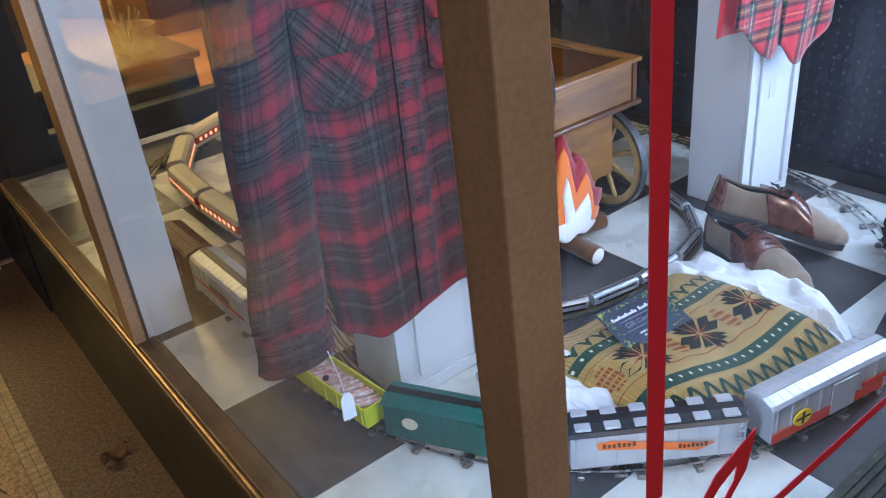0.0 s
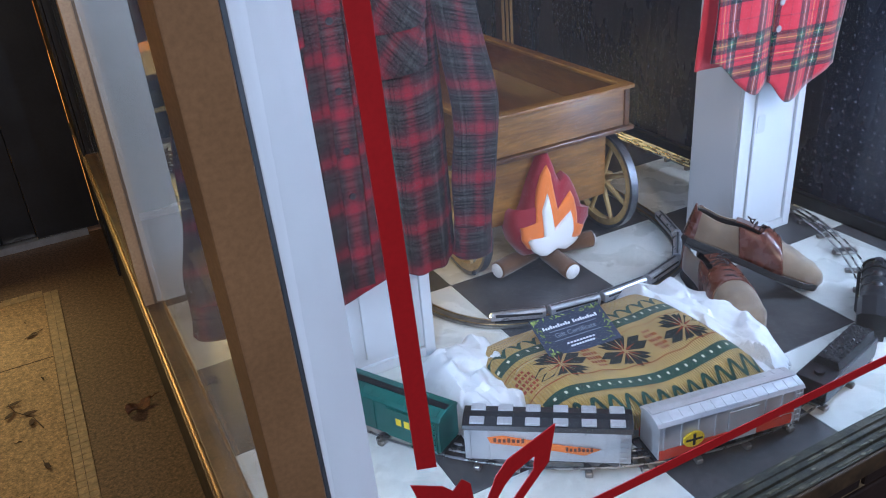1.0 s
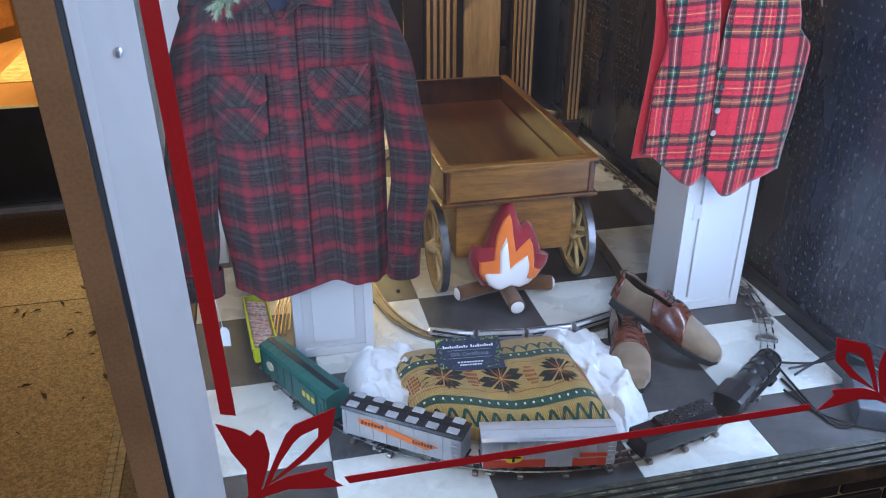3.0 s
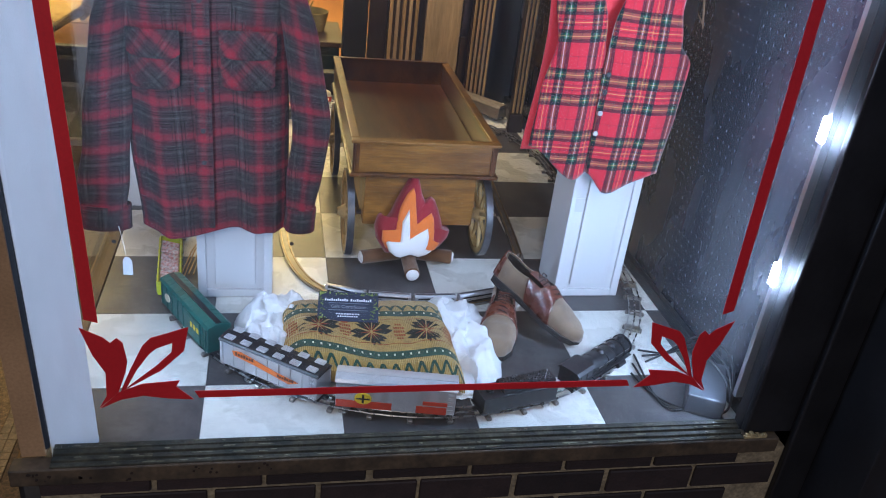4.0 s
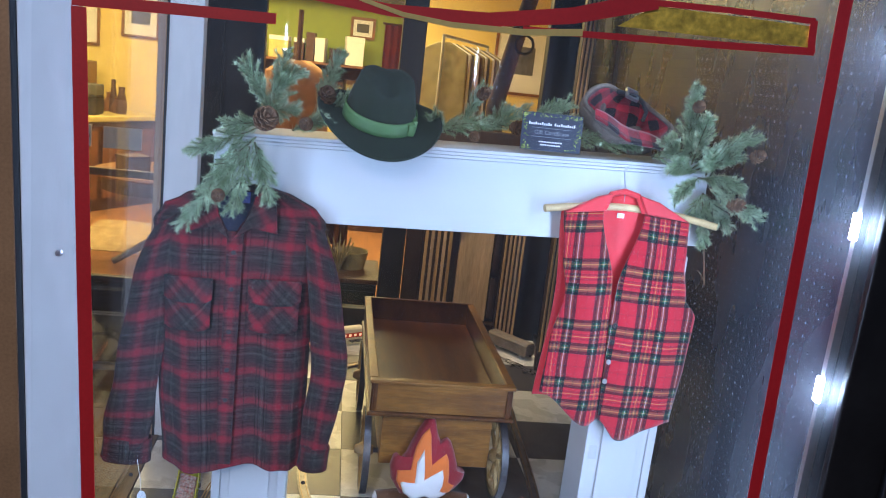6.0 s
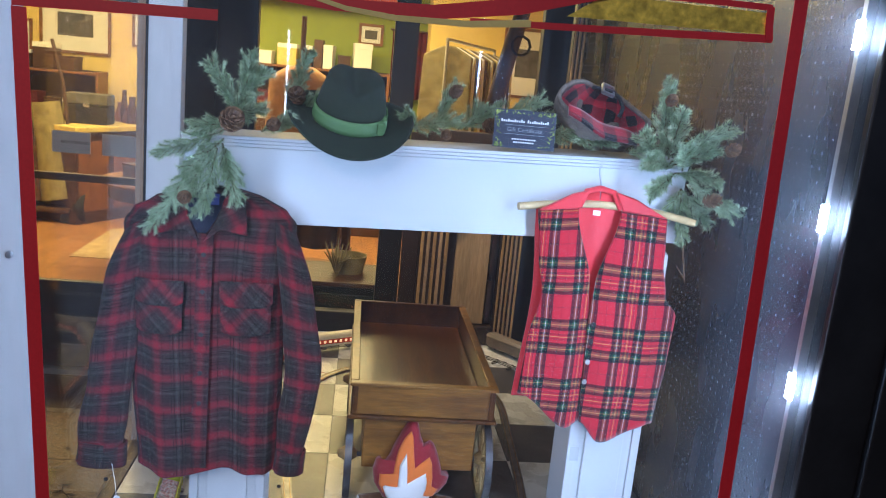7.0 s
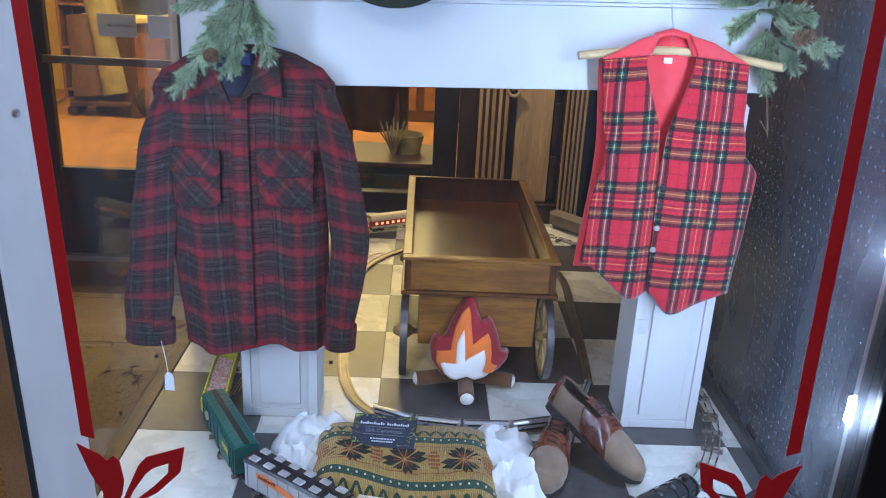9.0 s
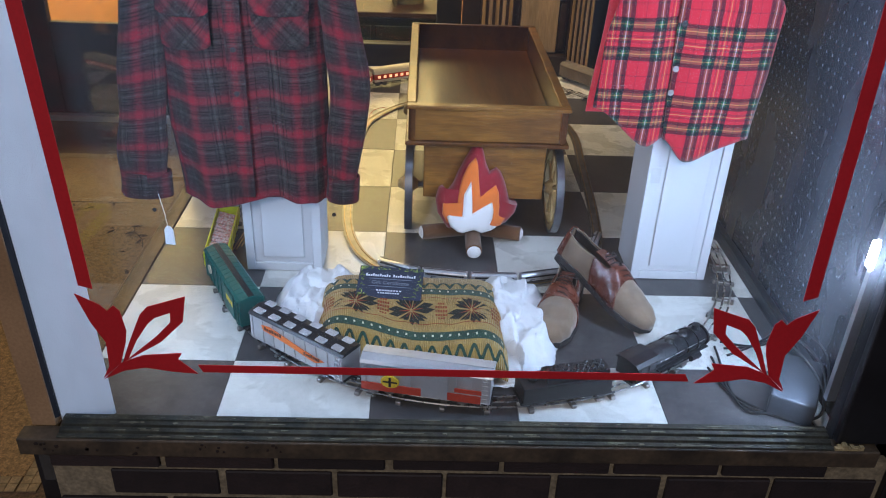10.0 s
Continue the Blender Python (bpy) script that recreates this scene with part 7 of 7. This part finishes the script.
# a joint across the terrazzo, one large curled leaf and a broken twig
part("joint", box(B(), -1.899, 1.732, 0.0039, -0.621, 1.737, 0.0046), M_LEAFD, bpy.data.objects["pavement"])


def curled_leaf(u, v):
    w = 0.024 * math.sin(math.pi * (0.08 + 0.88 * u)) * (1 + 0.22 * math.sin(u * 19))
    q = 2 * v - 1
    return (lerp(-0.042, 0.042, u), w * q, 0.004 + 0.020 * q * q * (0.5 + 0.5 * math.sin(u * 5 + 1)) + 0.006 * math.sin(u * 9))


bm = B()
sheet(bm, curled_leaf, 18, 8)
tube(bm, [(0.042, 0, 0.006), (0.055, 0.004, 0.008), (0.068, 0.002, 0.004)], 0.0012, 5)
leaf = part("dead_leaf", bm, mat("russet_leaf", (0.14, 0.055, 0.018), 0.8, vary=0.5, scale=70, bump=0.5, grain=160), smooth=True, angle=60, solid=0.0008)
leaf.matrix_world = pose(-0.415, 1.285, 0.002, 4, -5, 25)
tagged(leaf, "large curled russet leaf lying on the pavement", "leaf", group="litter in the entry")
sprig = thing("fallen_twig", pose(-0.72, 1.43, 0.006, 0, 0, -58), "thin broken twig with dry leaves on the pavement", "twig")
part("stem", tube(B(), [(-0.10, 0.01, 0.003), (-0.04, -0.006, 0.006), (0.03, 0.004, 0.004), (0.10, -0.012, 0.004)], 0.0016, 6), M_LEAFD, sprig)
for x, y, turn in ((-0.085, 0.018, 60), (-0.045, -0.022, -70), (0.0, 0.014, 40), (0.045, -0.012, -35)):
    bm = B()
    prism(bm, [(-0.022, 0.0), (-0.006, 0.008), (0.012, 0.006), (0.024, 0.0), (0.010, -0.007), (-0.008, -0.007)], 0.003, 0.0042, m=pose(x, y, 0.001, 0, -6, turn))
    part("leaf", bm, M_LEAFD, sprig)

# ---- the shop behind ----
M_OAKI = mat("shop_oak", (0.28, 0.12, 0.035), 0.45, vary=0.4, scale=10, stretch=(1, 6, 1))
M_WALNUT = mat("shop_walnut", (0.085, 0.040, 0.018), 0.45, vary=0.4, scale=10)
M_RUG = mat("cream_rug", (0.62, 0.47, 0.24), 0.95, vary=0.5, scale=14, second=(0.36, 0.24, 0.11))
M_RUBBER = mat("rubber", (0.02, 0.02, 0.02), 0.8)
M_BURG = mat("burgundy_cloth", (0.14, 0.018, 0.02), 0.9, vary=0.4, scale=20, stretch=(6, 1, 0.3))
M_KHAKI = mat("khaki_canvas", (0.34, 0.29, 0.13), 0.9, vary=0.4, scale=14)
M_GREYCL = mat("grey_cloth", (0.16, 0.15, 0.13), 0.95, vary=0.4, scale=18)
M_BROWNL = mat("brown_case", (0.11, 0.05, 0.022), 0.5, vary=0.4, scale=18)
M_YELLOWP = mat("yellow_paint", (0.72, 0.58, 0.14), 0.6, vary=0.2)


def round_table(m, r, h, label):
    t = thing("round_table", m, label, "table")
    part("tabletop", lathe(B(), [(0.001, h - 0.03), (r, h - 0.03), (r + 0.012, h - 0.015), (r, h), (0.001, h)], 40), M_OAKI, t)
    part("apron", lathe(B(), [(r * 0.86, h - 0.14), (r * 0.9, h - 0.14), (r * 0.9, h - 0.031), (r * 0.86, h - 0.031)], 40), M_WALNUT, t)
    part("pedestal", lathe(B(), [(0.001, 0.16), (0.10, 0.16), (0.10, 0.22), (0.06, 0.26), (0.055, 0.5), (0.07, h - 0.14), (0.001, h - 0.14)], 20), M_WALNUT, t, smooth=True)
    for k in range(4):
        a = k * math.pi / 2 + 0.5
        part("leg", tube(B(), [(0.07 * math.cos(a), 0.07 * math.sin(a), 0.19), (0.22 * math.cos(a), 0.22 * math.sin(a), 0.11), (0.36 * math.cos(a), 0.36 * math.sin(a), 0.03)], 0.035, 8, r1=0.025), M_WALNUT, t)
    return t


round_table(pose(-1.15, 4.95, 0.01), 0.5, 0.75, "round oak pedestal table on a patterned rug")
tagged(part("rug", box(B(), -2.0, 5.2, 0.0105, -0.8, 6.4, 0.018), M_RUG), "cream patterned rug on the shop floor", "rug")
for dx, dy, sx, hh in ((-0.2, -0.1, 0.16, 0.10), (0.12, 0.05, 0.12, 0.16), (-0.02, 0.22, 0.14, 0.08)):
    bx = thing("shoe_box", pose(-1.15 + dx, 4.95 + dy, 0.761, 0, 0, 20 * dx * 10), "small brown box on the round table", "box", group="boxes on the table")
    part("box_body", box(B(), -sx / 2, -0.1, 0, sx / 2, 0.1, hh), M_BROWNL, bx, bevel=0.004)
    part("lid", box(B(), -sx / 2 - 0.004, -0.104, hh + 0.001, sx / 2 + 0.004, 0.104, hh + 0.02), M_WALNUT, bx)


def cart_wheel(parent, x, y, z, r):
    w = part("wheel", lathe(B(), [(r * 0.55, -0.04), (r * 0.9, -0.05), (r, -0.025), (r, 0.025), (r * 0.9, 0.05), (r * 0.55, 0.04)], 28, pose(x, y, z, 0, 90)), M_RUBBER, parent, smooth=True)
    part("rim", lathe(B(), [(0.001, -0.03), (r * 0.54, -0.03), (r * 0.54, 0.03), (0.001, 0.03)], 20, pose(x, y, z, 0, 90)), M_ALU, w)


golf = thing("wheeled_bag", pose(-2.62, 6.6, 0.01), "khaki canvas bags on a wheeled hand cart", "hand cart")
part("bag", tube(B(), [(0.05, 0, 0.22), (0.0, 0.02, 0.5), (-0.04, 0.04, 0.75), (-0.10, 0.05, 1.15)], 0.17, 14, r1=0.14), M_KHAKI, golf, smooth=True)
part("bag", tube(B(), [(-0.22, -0.06, 0.2), (-0.24, -0.03, 0.55), (-0.28, 0.0, 0.95)], 0.15, 14, r1=0.12), M_BROWNL, golf, smooth=True)
part("handle", tube(B(), [(0.16, 0.02, 0.2), (0.14, 0.05, 0.7), (0.05, 0.1, 1.35), (-0.05, 0.1, 1.75)], 0.018, 8), M_WALNUT, golf)
cart_wheel(golf, 0.27, 0.0, 0.165, 0.165)
part("tray", box(B(), -0.4, -0.15, 0.10, 0.2, 0.18, 0.16), M_WALNUT, golf, bevel=0.02)
for sx in (-0.38, 0.14):
    part("caster", tube(B(), [(sx, -0.12, 0.05), (sx, 0.12, 0.05)], 0.05, 14), M_RUBBER, golf)


def counter(m, w, d, h, label, top=None):
    c = thing("shop_counter", m, label, "counter")
    part("body", box(B(), -w / 2, -d / 2, 0.0, w / 2, d / 2, h - 0.05), M_WALNUT, c, bevel=0.006)
    part("worktop", box(B(), -w / 2 - 0.03, -d / 2 - 0.03, h - 0.049, w / 2 + 0.03, d / 2 + 0.03, h), top or M_YELLOWP, c, bevel=0.006)
    for k in range(3):
        x = -w / 2 + (k + 0.5) * w / 3
        part("front_panel", box(B(), x - w / 7, -d / 2 - 0.008, 0.12, x + w / 7, -d / 2 - 0.0005, h - 0.14), M_OAKI, c, bevel=0.004)
    return c


counter(pose(-2.30, 7.15, 0.01, 0, 0, 60), 1.3, 0.6, 0.95, "dark shop counter with a pale yellow top")
counter(pose(0.10, 7.2, 0.01), 1.7, 0.6, 0.95, "wooden counter against the green wall", M_OAKI)
counter(pose(1.65, 6.4, 0.01, 0, 0, 90), 1.2, 0.5, 0.9, "wooden counter along the cream wall", M_OAKI)
cs = thing("old_suitcase", pose(-2.40, 6.98, 0.96), "black and brown travel cases on the counter", "suitcase")
part("shell", box(B(), -0.2, -0.13, 0.001, 0.2, 0.13, 0.19), M_GASKET, cs, bevel=0.012)
part("lid", box(B(), -0.2, -0.13, 0.192, 0.2, 0.13, 0.30), M_GREYCL, cs, bevel=0.012)
part("clasp", box(B(), -0.03, -0.137, 0.17, 0.03, -0.1305, 0.21), M_ALU, cs)
for k, (x, h, r) in enumerate(((-2.08, 0.28, 0.05), (-2.12, 0.16, 0.07), (-2.2, 0.34, 0.035), (-2.25, 0.2, 0.06))):
    v = part("jar", lathe(B(), [(0.001, 0), (r, 0), (r * 1.15, h * 0.4), (r * 0.6, h * 0.8), (r * 0.7, h), (0.001, h)], 20), M_OAKI if k % 2 else M_BROWNL, smooth=True)
    v.location = (x, 7.30 + 0.07 * k, 0.960)
    tagged(v, "glazed brown jar on the shop counter", "jar", group="jars on the counter")


def garment_rack(m, w, n, label, mats, h=1.65, low=0.7):
    g = thing("clothes_rack", m, label, "clothes rack")
    part("rail", tube(B(), [(-w / 2, 0, h), (w / 2, 0, h)], 0.014, 8), M_ALU, g)
    for sx in (-1, 1):
        part("upright", tube(B(), [(sx * w / 2, 0, 0), (sx * w / 2, 0, h)], 0.014, 8), M_ALU, g)
        part("foot", box(B(), sx * w / 2 - 0.02, -0.22, 0.0, sx * w / 2 + 0.02, 0.22, 0.03), M_ALU, g)
    for k in range(n):
        x = -w / 2 + (k + 0.5) * w / n
        bot = h - low - 0.12 * ((k * 5) % 3)
        bm = B()
        prism(bm, [(-0.05, h - 0.05), (-0.21, h - 0.13), (-0.23, bot), (0.23, bot), (0.21, h - 0.13), (0.05, h - 0.05)], x - 0.024, x + 0.024, "x")
        part("garment", bm, mats[k % len(mats)], g, bevel=0.012)
    return g


garment_rack(pose(1.30, 6.0, 0.01, 0, 0, 68), 1.7, 16, "rail of hanging pale shirts and jackets", [M_KHAKI, M_PAPER, M_GREYCL, M_YELLOWP, M_PAPER, M_BROWNL], 2.05, 0.8)
garment_rack(pose(-3.85, 7.0, 0.01), 0.9, 7, "rail of hanging coats beside the counter", [M_GREYCL, M_BROWNL, M_KHAKI], 1.8)


def picture(m, w, h, label):
    p = thing("framed_picture", m, label, "picture")
    for a in ((-w / 2, 0, w / 2, 0.03), (-w / 2, h - 0.03, w / 2, h)):
        part("frame", box(B(), a[0], -0.02, a[1], a[2], 0, a[3]), M_OAKI, p)
    for a in ((-w / 2, -w / 2 + 0.03), (w / 2 - 0.03, w / 2)):
        part("frame", box(B(), a[0], -0.02, 0.0305, a[1], 0, h - 0.0305), M_OAKI, p)
    part("mount", box(B(), -w / 2 + 0.031, -0.008, 0.031, w / 2 - 0.031, -0.002, h - 0.031), M_PAPER, p)
    part("print", box(B(), -w / 4, -0.0105, h * 0.3, w / 4, -0.0085, h * 0.7), M_GREYCL, p)
    return p


picture(pose(0.36, 7.995, 2.02), 0.28, 0.24, "small framed print on the green wall")
picture(pose(2.1, 7.395, 1.6), 0.6, 0.75, "dark framed picture on the cream wall")
picture(pose(-1.8, 7.995, 1.9), 0.7, 0.5, "framed print on the green wall")
picture(pose(-2.85, 7.895, 1.62), 0.75, 0.62, "dark framed print on the yellow wall")
picture(pose(-2.05, 7.895, 1.75), 0.4, 0.5, "small framed print on the yellow wall")
picture(pose(-3.55, 7.895, 1.35), 0.5, 0.6, "framed print low on the yellow wall")


def open_shelf(m, w, h, rows, label):
    """An open wooden shelf unit; what stands on it is placed apart."""
    u = thing("shelf_unit", m, label, "shelf")
    for sx in (-1, 1):
        part("side", box(B(), sx * (w / 2 - 0.015) - 0.015, -0.17, 0.0, sx * (w / 2 - 0.015) + 0.015, 0.17, h), M_OAKI, u, bevel=0.003)
    for k in range(rows + 1):
        z = 0.08 + k * (h - 0.12) / rows
        part("shelf_board", box(B(), -w / 2 + 0.031, -0.17, z, w / 2 - 0.031, 0.17, z + 0.025), M_OAKI, u, bevel=0.002)
    part("back", box(B(), -w / 2 + 0.031, 0.171, 0.06, w / 2 - 0.031, 0.18, h), M_WALNUT, u)
    return u


srn = random.Random(17)
for ux, uy, uw, uh, rows in ((-0.15, 7.72, 1.5, 1.72, 4), (-2.95, 7.55, 1.0, 1.45, 3)):
    open_shelf(pose(ux, uy, 0.01), uw, uh, rows, "open oak shelf unit crowded with boxes and goods")
    for k in range(rows + 1):
        z = 0.08 + k * (uh - 0.12) / rows + 0.0265 + 0.01
        x = ux - uw / 2 + 0.06
        while x < ux + uw / 2 - 0.24:
            w, h = srn.uniform(0.09, 0.22), srn.uniform(0.10, 0.27)
            if k == rows:
                h *= 1.2
            bx = thing("goods_box", pose(x + w / 2, uy - 0.01, z, 0, 0, srn.uniform(-8, 8)), "small box of goods on the shop shelf", "box", group="boxes on the shelves")
            mt = srn.choice((M_PAPER, M_KHAKI, M_BROWNL, M_YELLOWP, M_GREYCL, M_BURG, M_WALNUT))
            part("box_body", box(B(), -w / 2, -0.1, 0, w / 2, 0.1, h * 0.8), mt, bx, bevel=0.004)
            part("lid", box(B(), -w / 2 - 0.003, -0.103, h * 0.8 + 0.0005, w / 2 + 0.003, 0.103, h), srn.choice((mt, M_PAPER, M_WALNUT)), bx, bevel=0.003)
            x += w + srn.uniform(0.015, 0.06)
sh = thing("wall_shelf", pose(0.0, 7.8, 2.42), "long grey shelf with a red model ship", "shelf")
part("board", box(B(), -2.0, -0.15, 0, 0.95, 0.19, 0.05), M_GREYCL, sh, bevel=0.004)
ship = thing("model_ship", pose(0.35, 7.78, 2.472), "red model ship on the wall shelf", "model ship")
part("hull", prism(B(), [(-0.42, 0.1), (-0.34, 0.0), (0.34, 0.0), (0.45, 0.12)], -0.06, 0.06, "y"), M_CARRED, ship)
part("deckhouse", box(B(), -0.2, -0.04, 0.101, 0.2, 0.04, 0.16), M_PAPER, ship)
for x in (-0.12, 0.0, 0.12):
    part("funnel", tube(B(), [(x, 0, 0.161), (x, 0, 0.25)], 0.02, 10), M_CARORG, ship)
cur = thing("folding_screen", pose(0.86, 7.9, 0.96), "burgundy pleated cloth against the green wall", "cloth")
bm = B()
sheet(bm, lambda u, v: (lerp(-0.25, 0.25, u), 0.02 * math.sin(u * 40), lerp(0.5, 1.25, v)), 60, 4)
part("cloth", bm, M_BURG, cur, smooth=True, solid=0.01)
part("rod", tube(B(), [(-0.28, 0, 1.26), (0.28, 0, 1.26)], 0.012, 8), M_WALNUT, cur)
for k, (x, mm) in enumerate(((-0.35, M_KHAKI), (0.05, M_YELLOWP), (0.55, M_PAPER), (0.75, M_YELLOWP))):
    hh = thing("straw_hat", pose(x, 7.15, 0.962), "pale straw hat on the counter", "hat", group="hats on the counter")
    part("brim", lathe(B(), [(0.001, 0.02), (0.18, 0.0), (0.185, 0.012), (0.001, 0.03)], 26), mm, hh, smooth=True)
    part("crown", lathe(B(), [(0.10, 0.025), (0.095, 0.12), (0.07, 0.145), (0.001, 0.14)], 24), mm, hh, smooth=True)
    part("stand", tube(B(), [(0, 0, 0.0), (0, 0, 0.02)], 0.05, 12), M_WALNUT, hh)
oar = thing("leaning_timber", pose(0.98, 2.75, 0.01), "dark weathered timber leaning behind the display", "timber")
part("beam", tube(B(), [(0.05, 0, 0.0), (0.10, 0.02, 0.9), (0.05, 0.05, 1.6), (0.12, 0.06, 1.95), (0.25, 0.08, 2.5)], 0.055, 10, r1=0.04), mat("weathered_beam", (0.14, 0.085, 0.045), 0.8, vary=0.5, scale=20, stretch=(1, 1, 0.1)), oar, smooth=True)
part("strap", tube(B(), [(0.16 + 0.05 * math.cos(k * 0.7), 0.0, 1.95 + 0.05 * math.sin(k * 0.7)) for k in range(10)], 0.008, 6), M_GASKET, oar, smooth=True)
hx = thing("dress_form_chair", pose(0.05, 3.6, 0.01), "wooden bentwood chair draped with a brown coat", "chair")
part("seat", lathe(B(), [(0.001, 0.44), (0.21, 0.44), (0.21, 0.47), (0.001, 0.47)], 24), M_OAKI, hx)
for k in range(4):
    a = k * math.pi / 2 + 0.78
    part("leg", tube(B(), [(0.16 * math.cos(a), 0.16 * math.sin(a), 0.44), (0.2 * math.cos(a), 0.2 * math.sin(a), 0.0)], 0.016, 8), M_OAKI, hx)
part("backrest", tube(B(), [(-0.18, 0.12, 0.47), (-0.2, 0.18, 0.95), (0, 0.2, 1.08), (0.2, 0.18, 0.95), (0.18, 0.12, 0.47)], 0.017, 8), M_OAKI, hx, smooth=True)
bm = B()
sheet(bm, lambda u, v: (lerp(-0.26, 0.26, u), 0.15 - 0.03 * math.sin(u * 14) * v, lerp(1.12, 0.55, v)), 24, 8)
part("coat", bm, M_BROWNL, hx, "brown coat over the back", smooth=True, solid=0.02)
tan = thing("hanging_coat", pose(-0.16, 4.9, 0.01), "tan coat hanging on a stand in the shop", "coat")
part("stand", tube(B(), [(0, 0, 0.0), (0, 0, 2.1)], 0.02, 8), M_WALNUT, tan)
bm = B()
sheet(bm, lambda u, v: (table([(0, 0.09), (0.12, 0.24), (1, 0.27)], v) * math.cos(u * math.tau), 0.12 * math.sin(u * math.tau) + 0.015 * math.sin(u * 40) * v, lerp(1.72, 0.95, v)), 40, 16, closed=True)
part("coat", bm, mat("tan_coat", (0.36, 0.19, 0.08), 0.9, vary=0.3, scale=16), tan, smooth=True, solid=0.01)
M_CABD = mat("dark_green_paint", (0.008, 0.020, 0.011), 0.5, vary=0.4)
crate = thing("dark_cabinet", pose(0.16, 2.62, 0.01), "low dark green cabinet with dried flowers and a straw basket", "cabinet")
part("body", box(B(), -0.30, -0.2, 0.0, 0.30, 0.2, 0.66), M_CABD, crate, bevel=0.01)
part("top", box(B(), -0.32, -0.22, 0.661, 0.32, 0.22, 0.685), M_WALNUT, crate, bevel=0.004)
for x in (-0.15, 0.15):
    dr = part("door", box(B(), x - 0.14, -0.212, 0.06, x + 0.14, -0.2005, 0.62), M_CABD, crate, bevel=0.004)
    part("knob", lathe(B(), [(0.001, 0), (0.008, 0), (0.012, 0.012), (0.001, 0.018)], 12, pose(x - math.copysign(0.11, x), -0.2125, 0.40, 90)), M_BEAD, dr, smooth=True)
part("basket", lathe(B(), [(0.001, 0.686), (0.075, 0.686), (0.095, 0.78), (0.088, 0.78), (0.07, 0.695), (0.001, 0.695)], 24, pose(0.16, 0.02, 0)), M_KHAKI, crate, "pale straw basket", smooth=True)
for k in range(20):
    a = k * 2.4
    part("dried_stem", tube(B(), [(0.1, -0.1, 0.686), (0.1 + 0.03 * math.cos(a), -0.1 + 0.03 * math.sin(a), 0.76), (0.1 + 0.07 * math.cos(a), -0.1 + 0.07 * math.sin(a), 0.80 + 0.004 * k)], 0.004, 5), M_KHAKI, crate)
for x, y in ((-1.6, 4.2), (0.9, 4.6), (-0.3, 6.2)):
    l = thing("ceiling_lamp", pose(x, y, 2.995), "small glowing ceiling lamp in the shop", "lamp", group="shop ceiling lamps")
    part("rose", lathe(B(), [(0.001, -0.02), (0.06, -0.02), (0.06, 0.0), (0.001, 0.0)], 18), M_ALU, l)
    part("bulb", lathe(B(), [(0.001, -0.16), (0.05, -0.13), (0.06, -0.08), (0.03, -0.021), (0.001, -0.021)], 18), emit("bulb_glow", (1.0, 0.75, 0.4), 8.0), l, smooth=True)
words("NO SMOKING", 0.022, pose(-1.125, -0.0135, 1.255, 90), M_CARBLK, sign)
bpy.context.view_layer.update()

# ---- wear on the sill ----
crn = random.Random(41)
M_CHIP = mat("bare_paint_chip", (0.15, 0.145, 0.10), 0.8, vary=0.4, scale=60)
bm = B()
for k in range(95):
    y, z, hw = crn.choice(((-0.294, 0.5468, 0.003), (-0.280, 0.5504, 0.004), (-0.265, 0.5537, 0.003), (-0.2525, 0.5572, 0.005)))
    x, ln, w = crn.uniform(-0.25, 1.18), crn.uniform(0.004, 0.026) * crn.random() + 0.003, crn.uniform(0.001, 0.003)
    y += crn.uniform(-hw, hw) * 0.6
    ring = [(x + ln * math.cos(q * math.tau / 7) * crn.uniform(0.7, 1.1), y + w * math.sin(q * math.tau / 7) * crn.uniform(0.6, 1.2)) for q in range(7)]
    prism(bm, ring, z, z + 0.0012)
chips = part("paint_chip", bm, M_CHIP, bpy.data.objects["sill_moulding"], "pale chips where the paint has flaked")
chips["kind"] = "stuff"
M_STAIN = mat("rust_stain", (0.022, 0.012, 0.007), 0.8, vary=0.4, scale=50)
bm = B()
for k in range(26):
    x, z, r = -0.305 + 0.5 * crn.random() ** 1.6, crn.uniform(0.509, 0.537), crn.uniform(0.0015, 0.005)
    prism(bm, [(x + r * math.cos(q * math.tau / 8) * crn.uniform(0.6, 1.1), z + r * math.sin(q * math.tau / 8) * crn.uniform(0.6, 1.1)) for q in range(8)], -0.3032, -0.3018, "y")
spots = part("rust_spot", bm, M_STAIN, bpy.data.objects["sill_ledge"], "dark rust spots and dents")
spots["kind"] = "stuff"
bm = B()
for k in range(7):
    x, ln = 1.197 + 0.008 * k, crn.uniform(0.006, 0.014)
    box(bm, x, -0.298, 0.5427, x + 0.0072, -0.298 + ln, 0.5427 + crn.uniform(0.004, 0.012))
structure(part("trim_splinter", bm, mat("broken_bare_wood", (0.42, 0.33, 0.16), 0.8, vary=0.4, scale=40)), "splintered bare wood at the broken end of the sill", "trim")
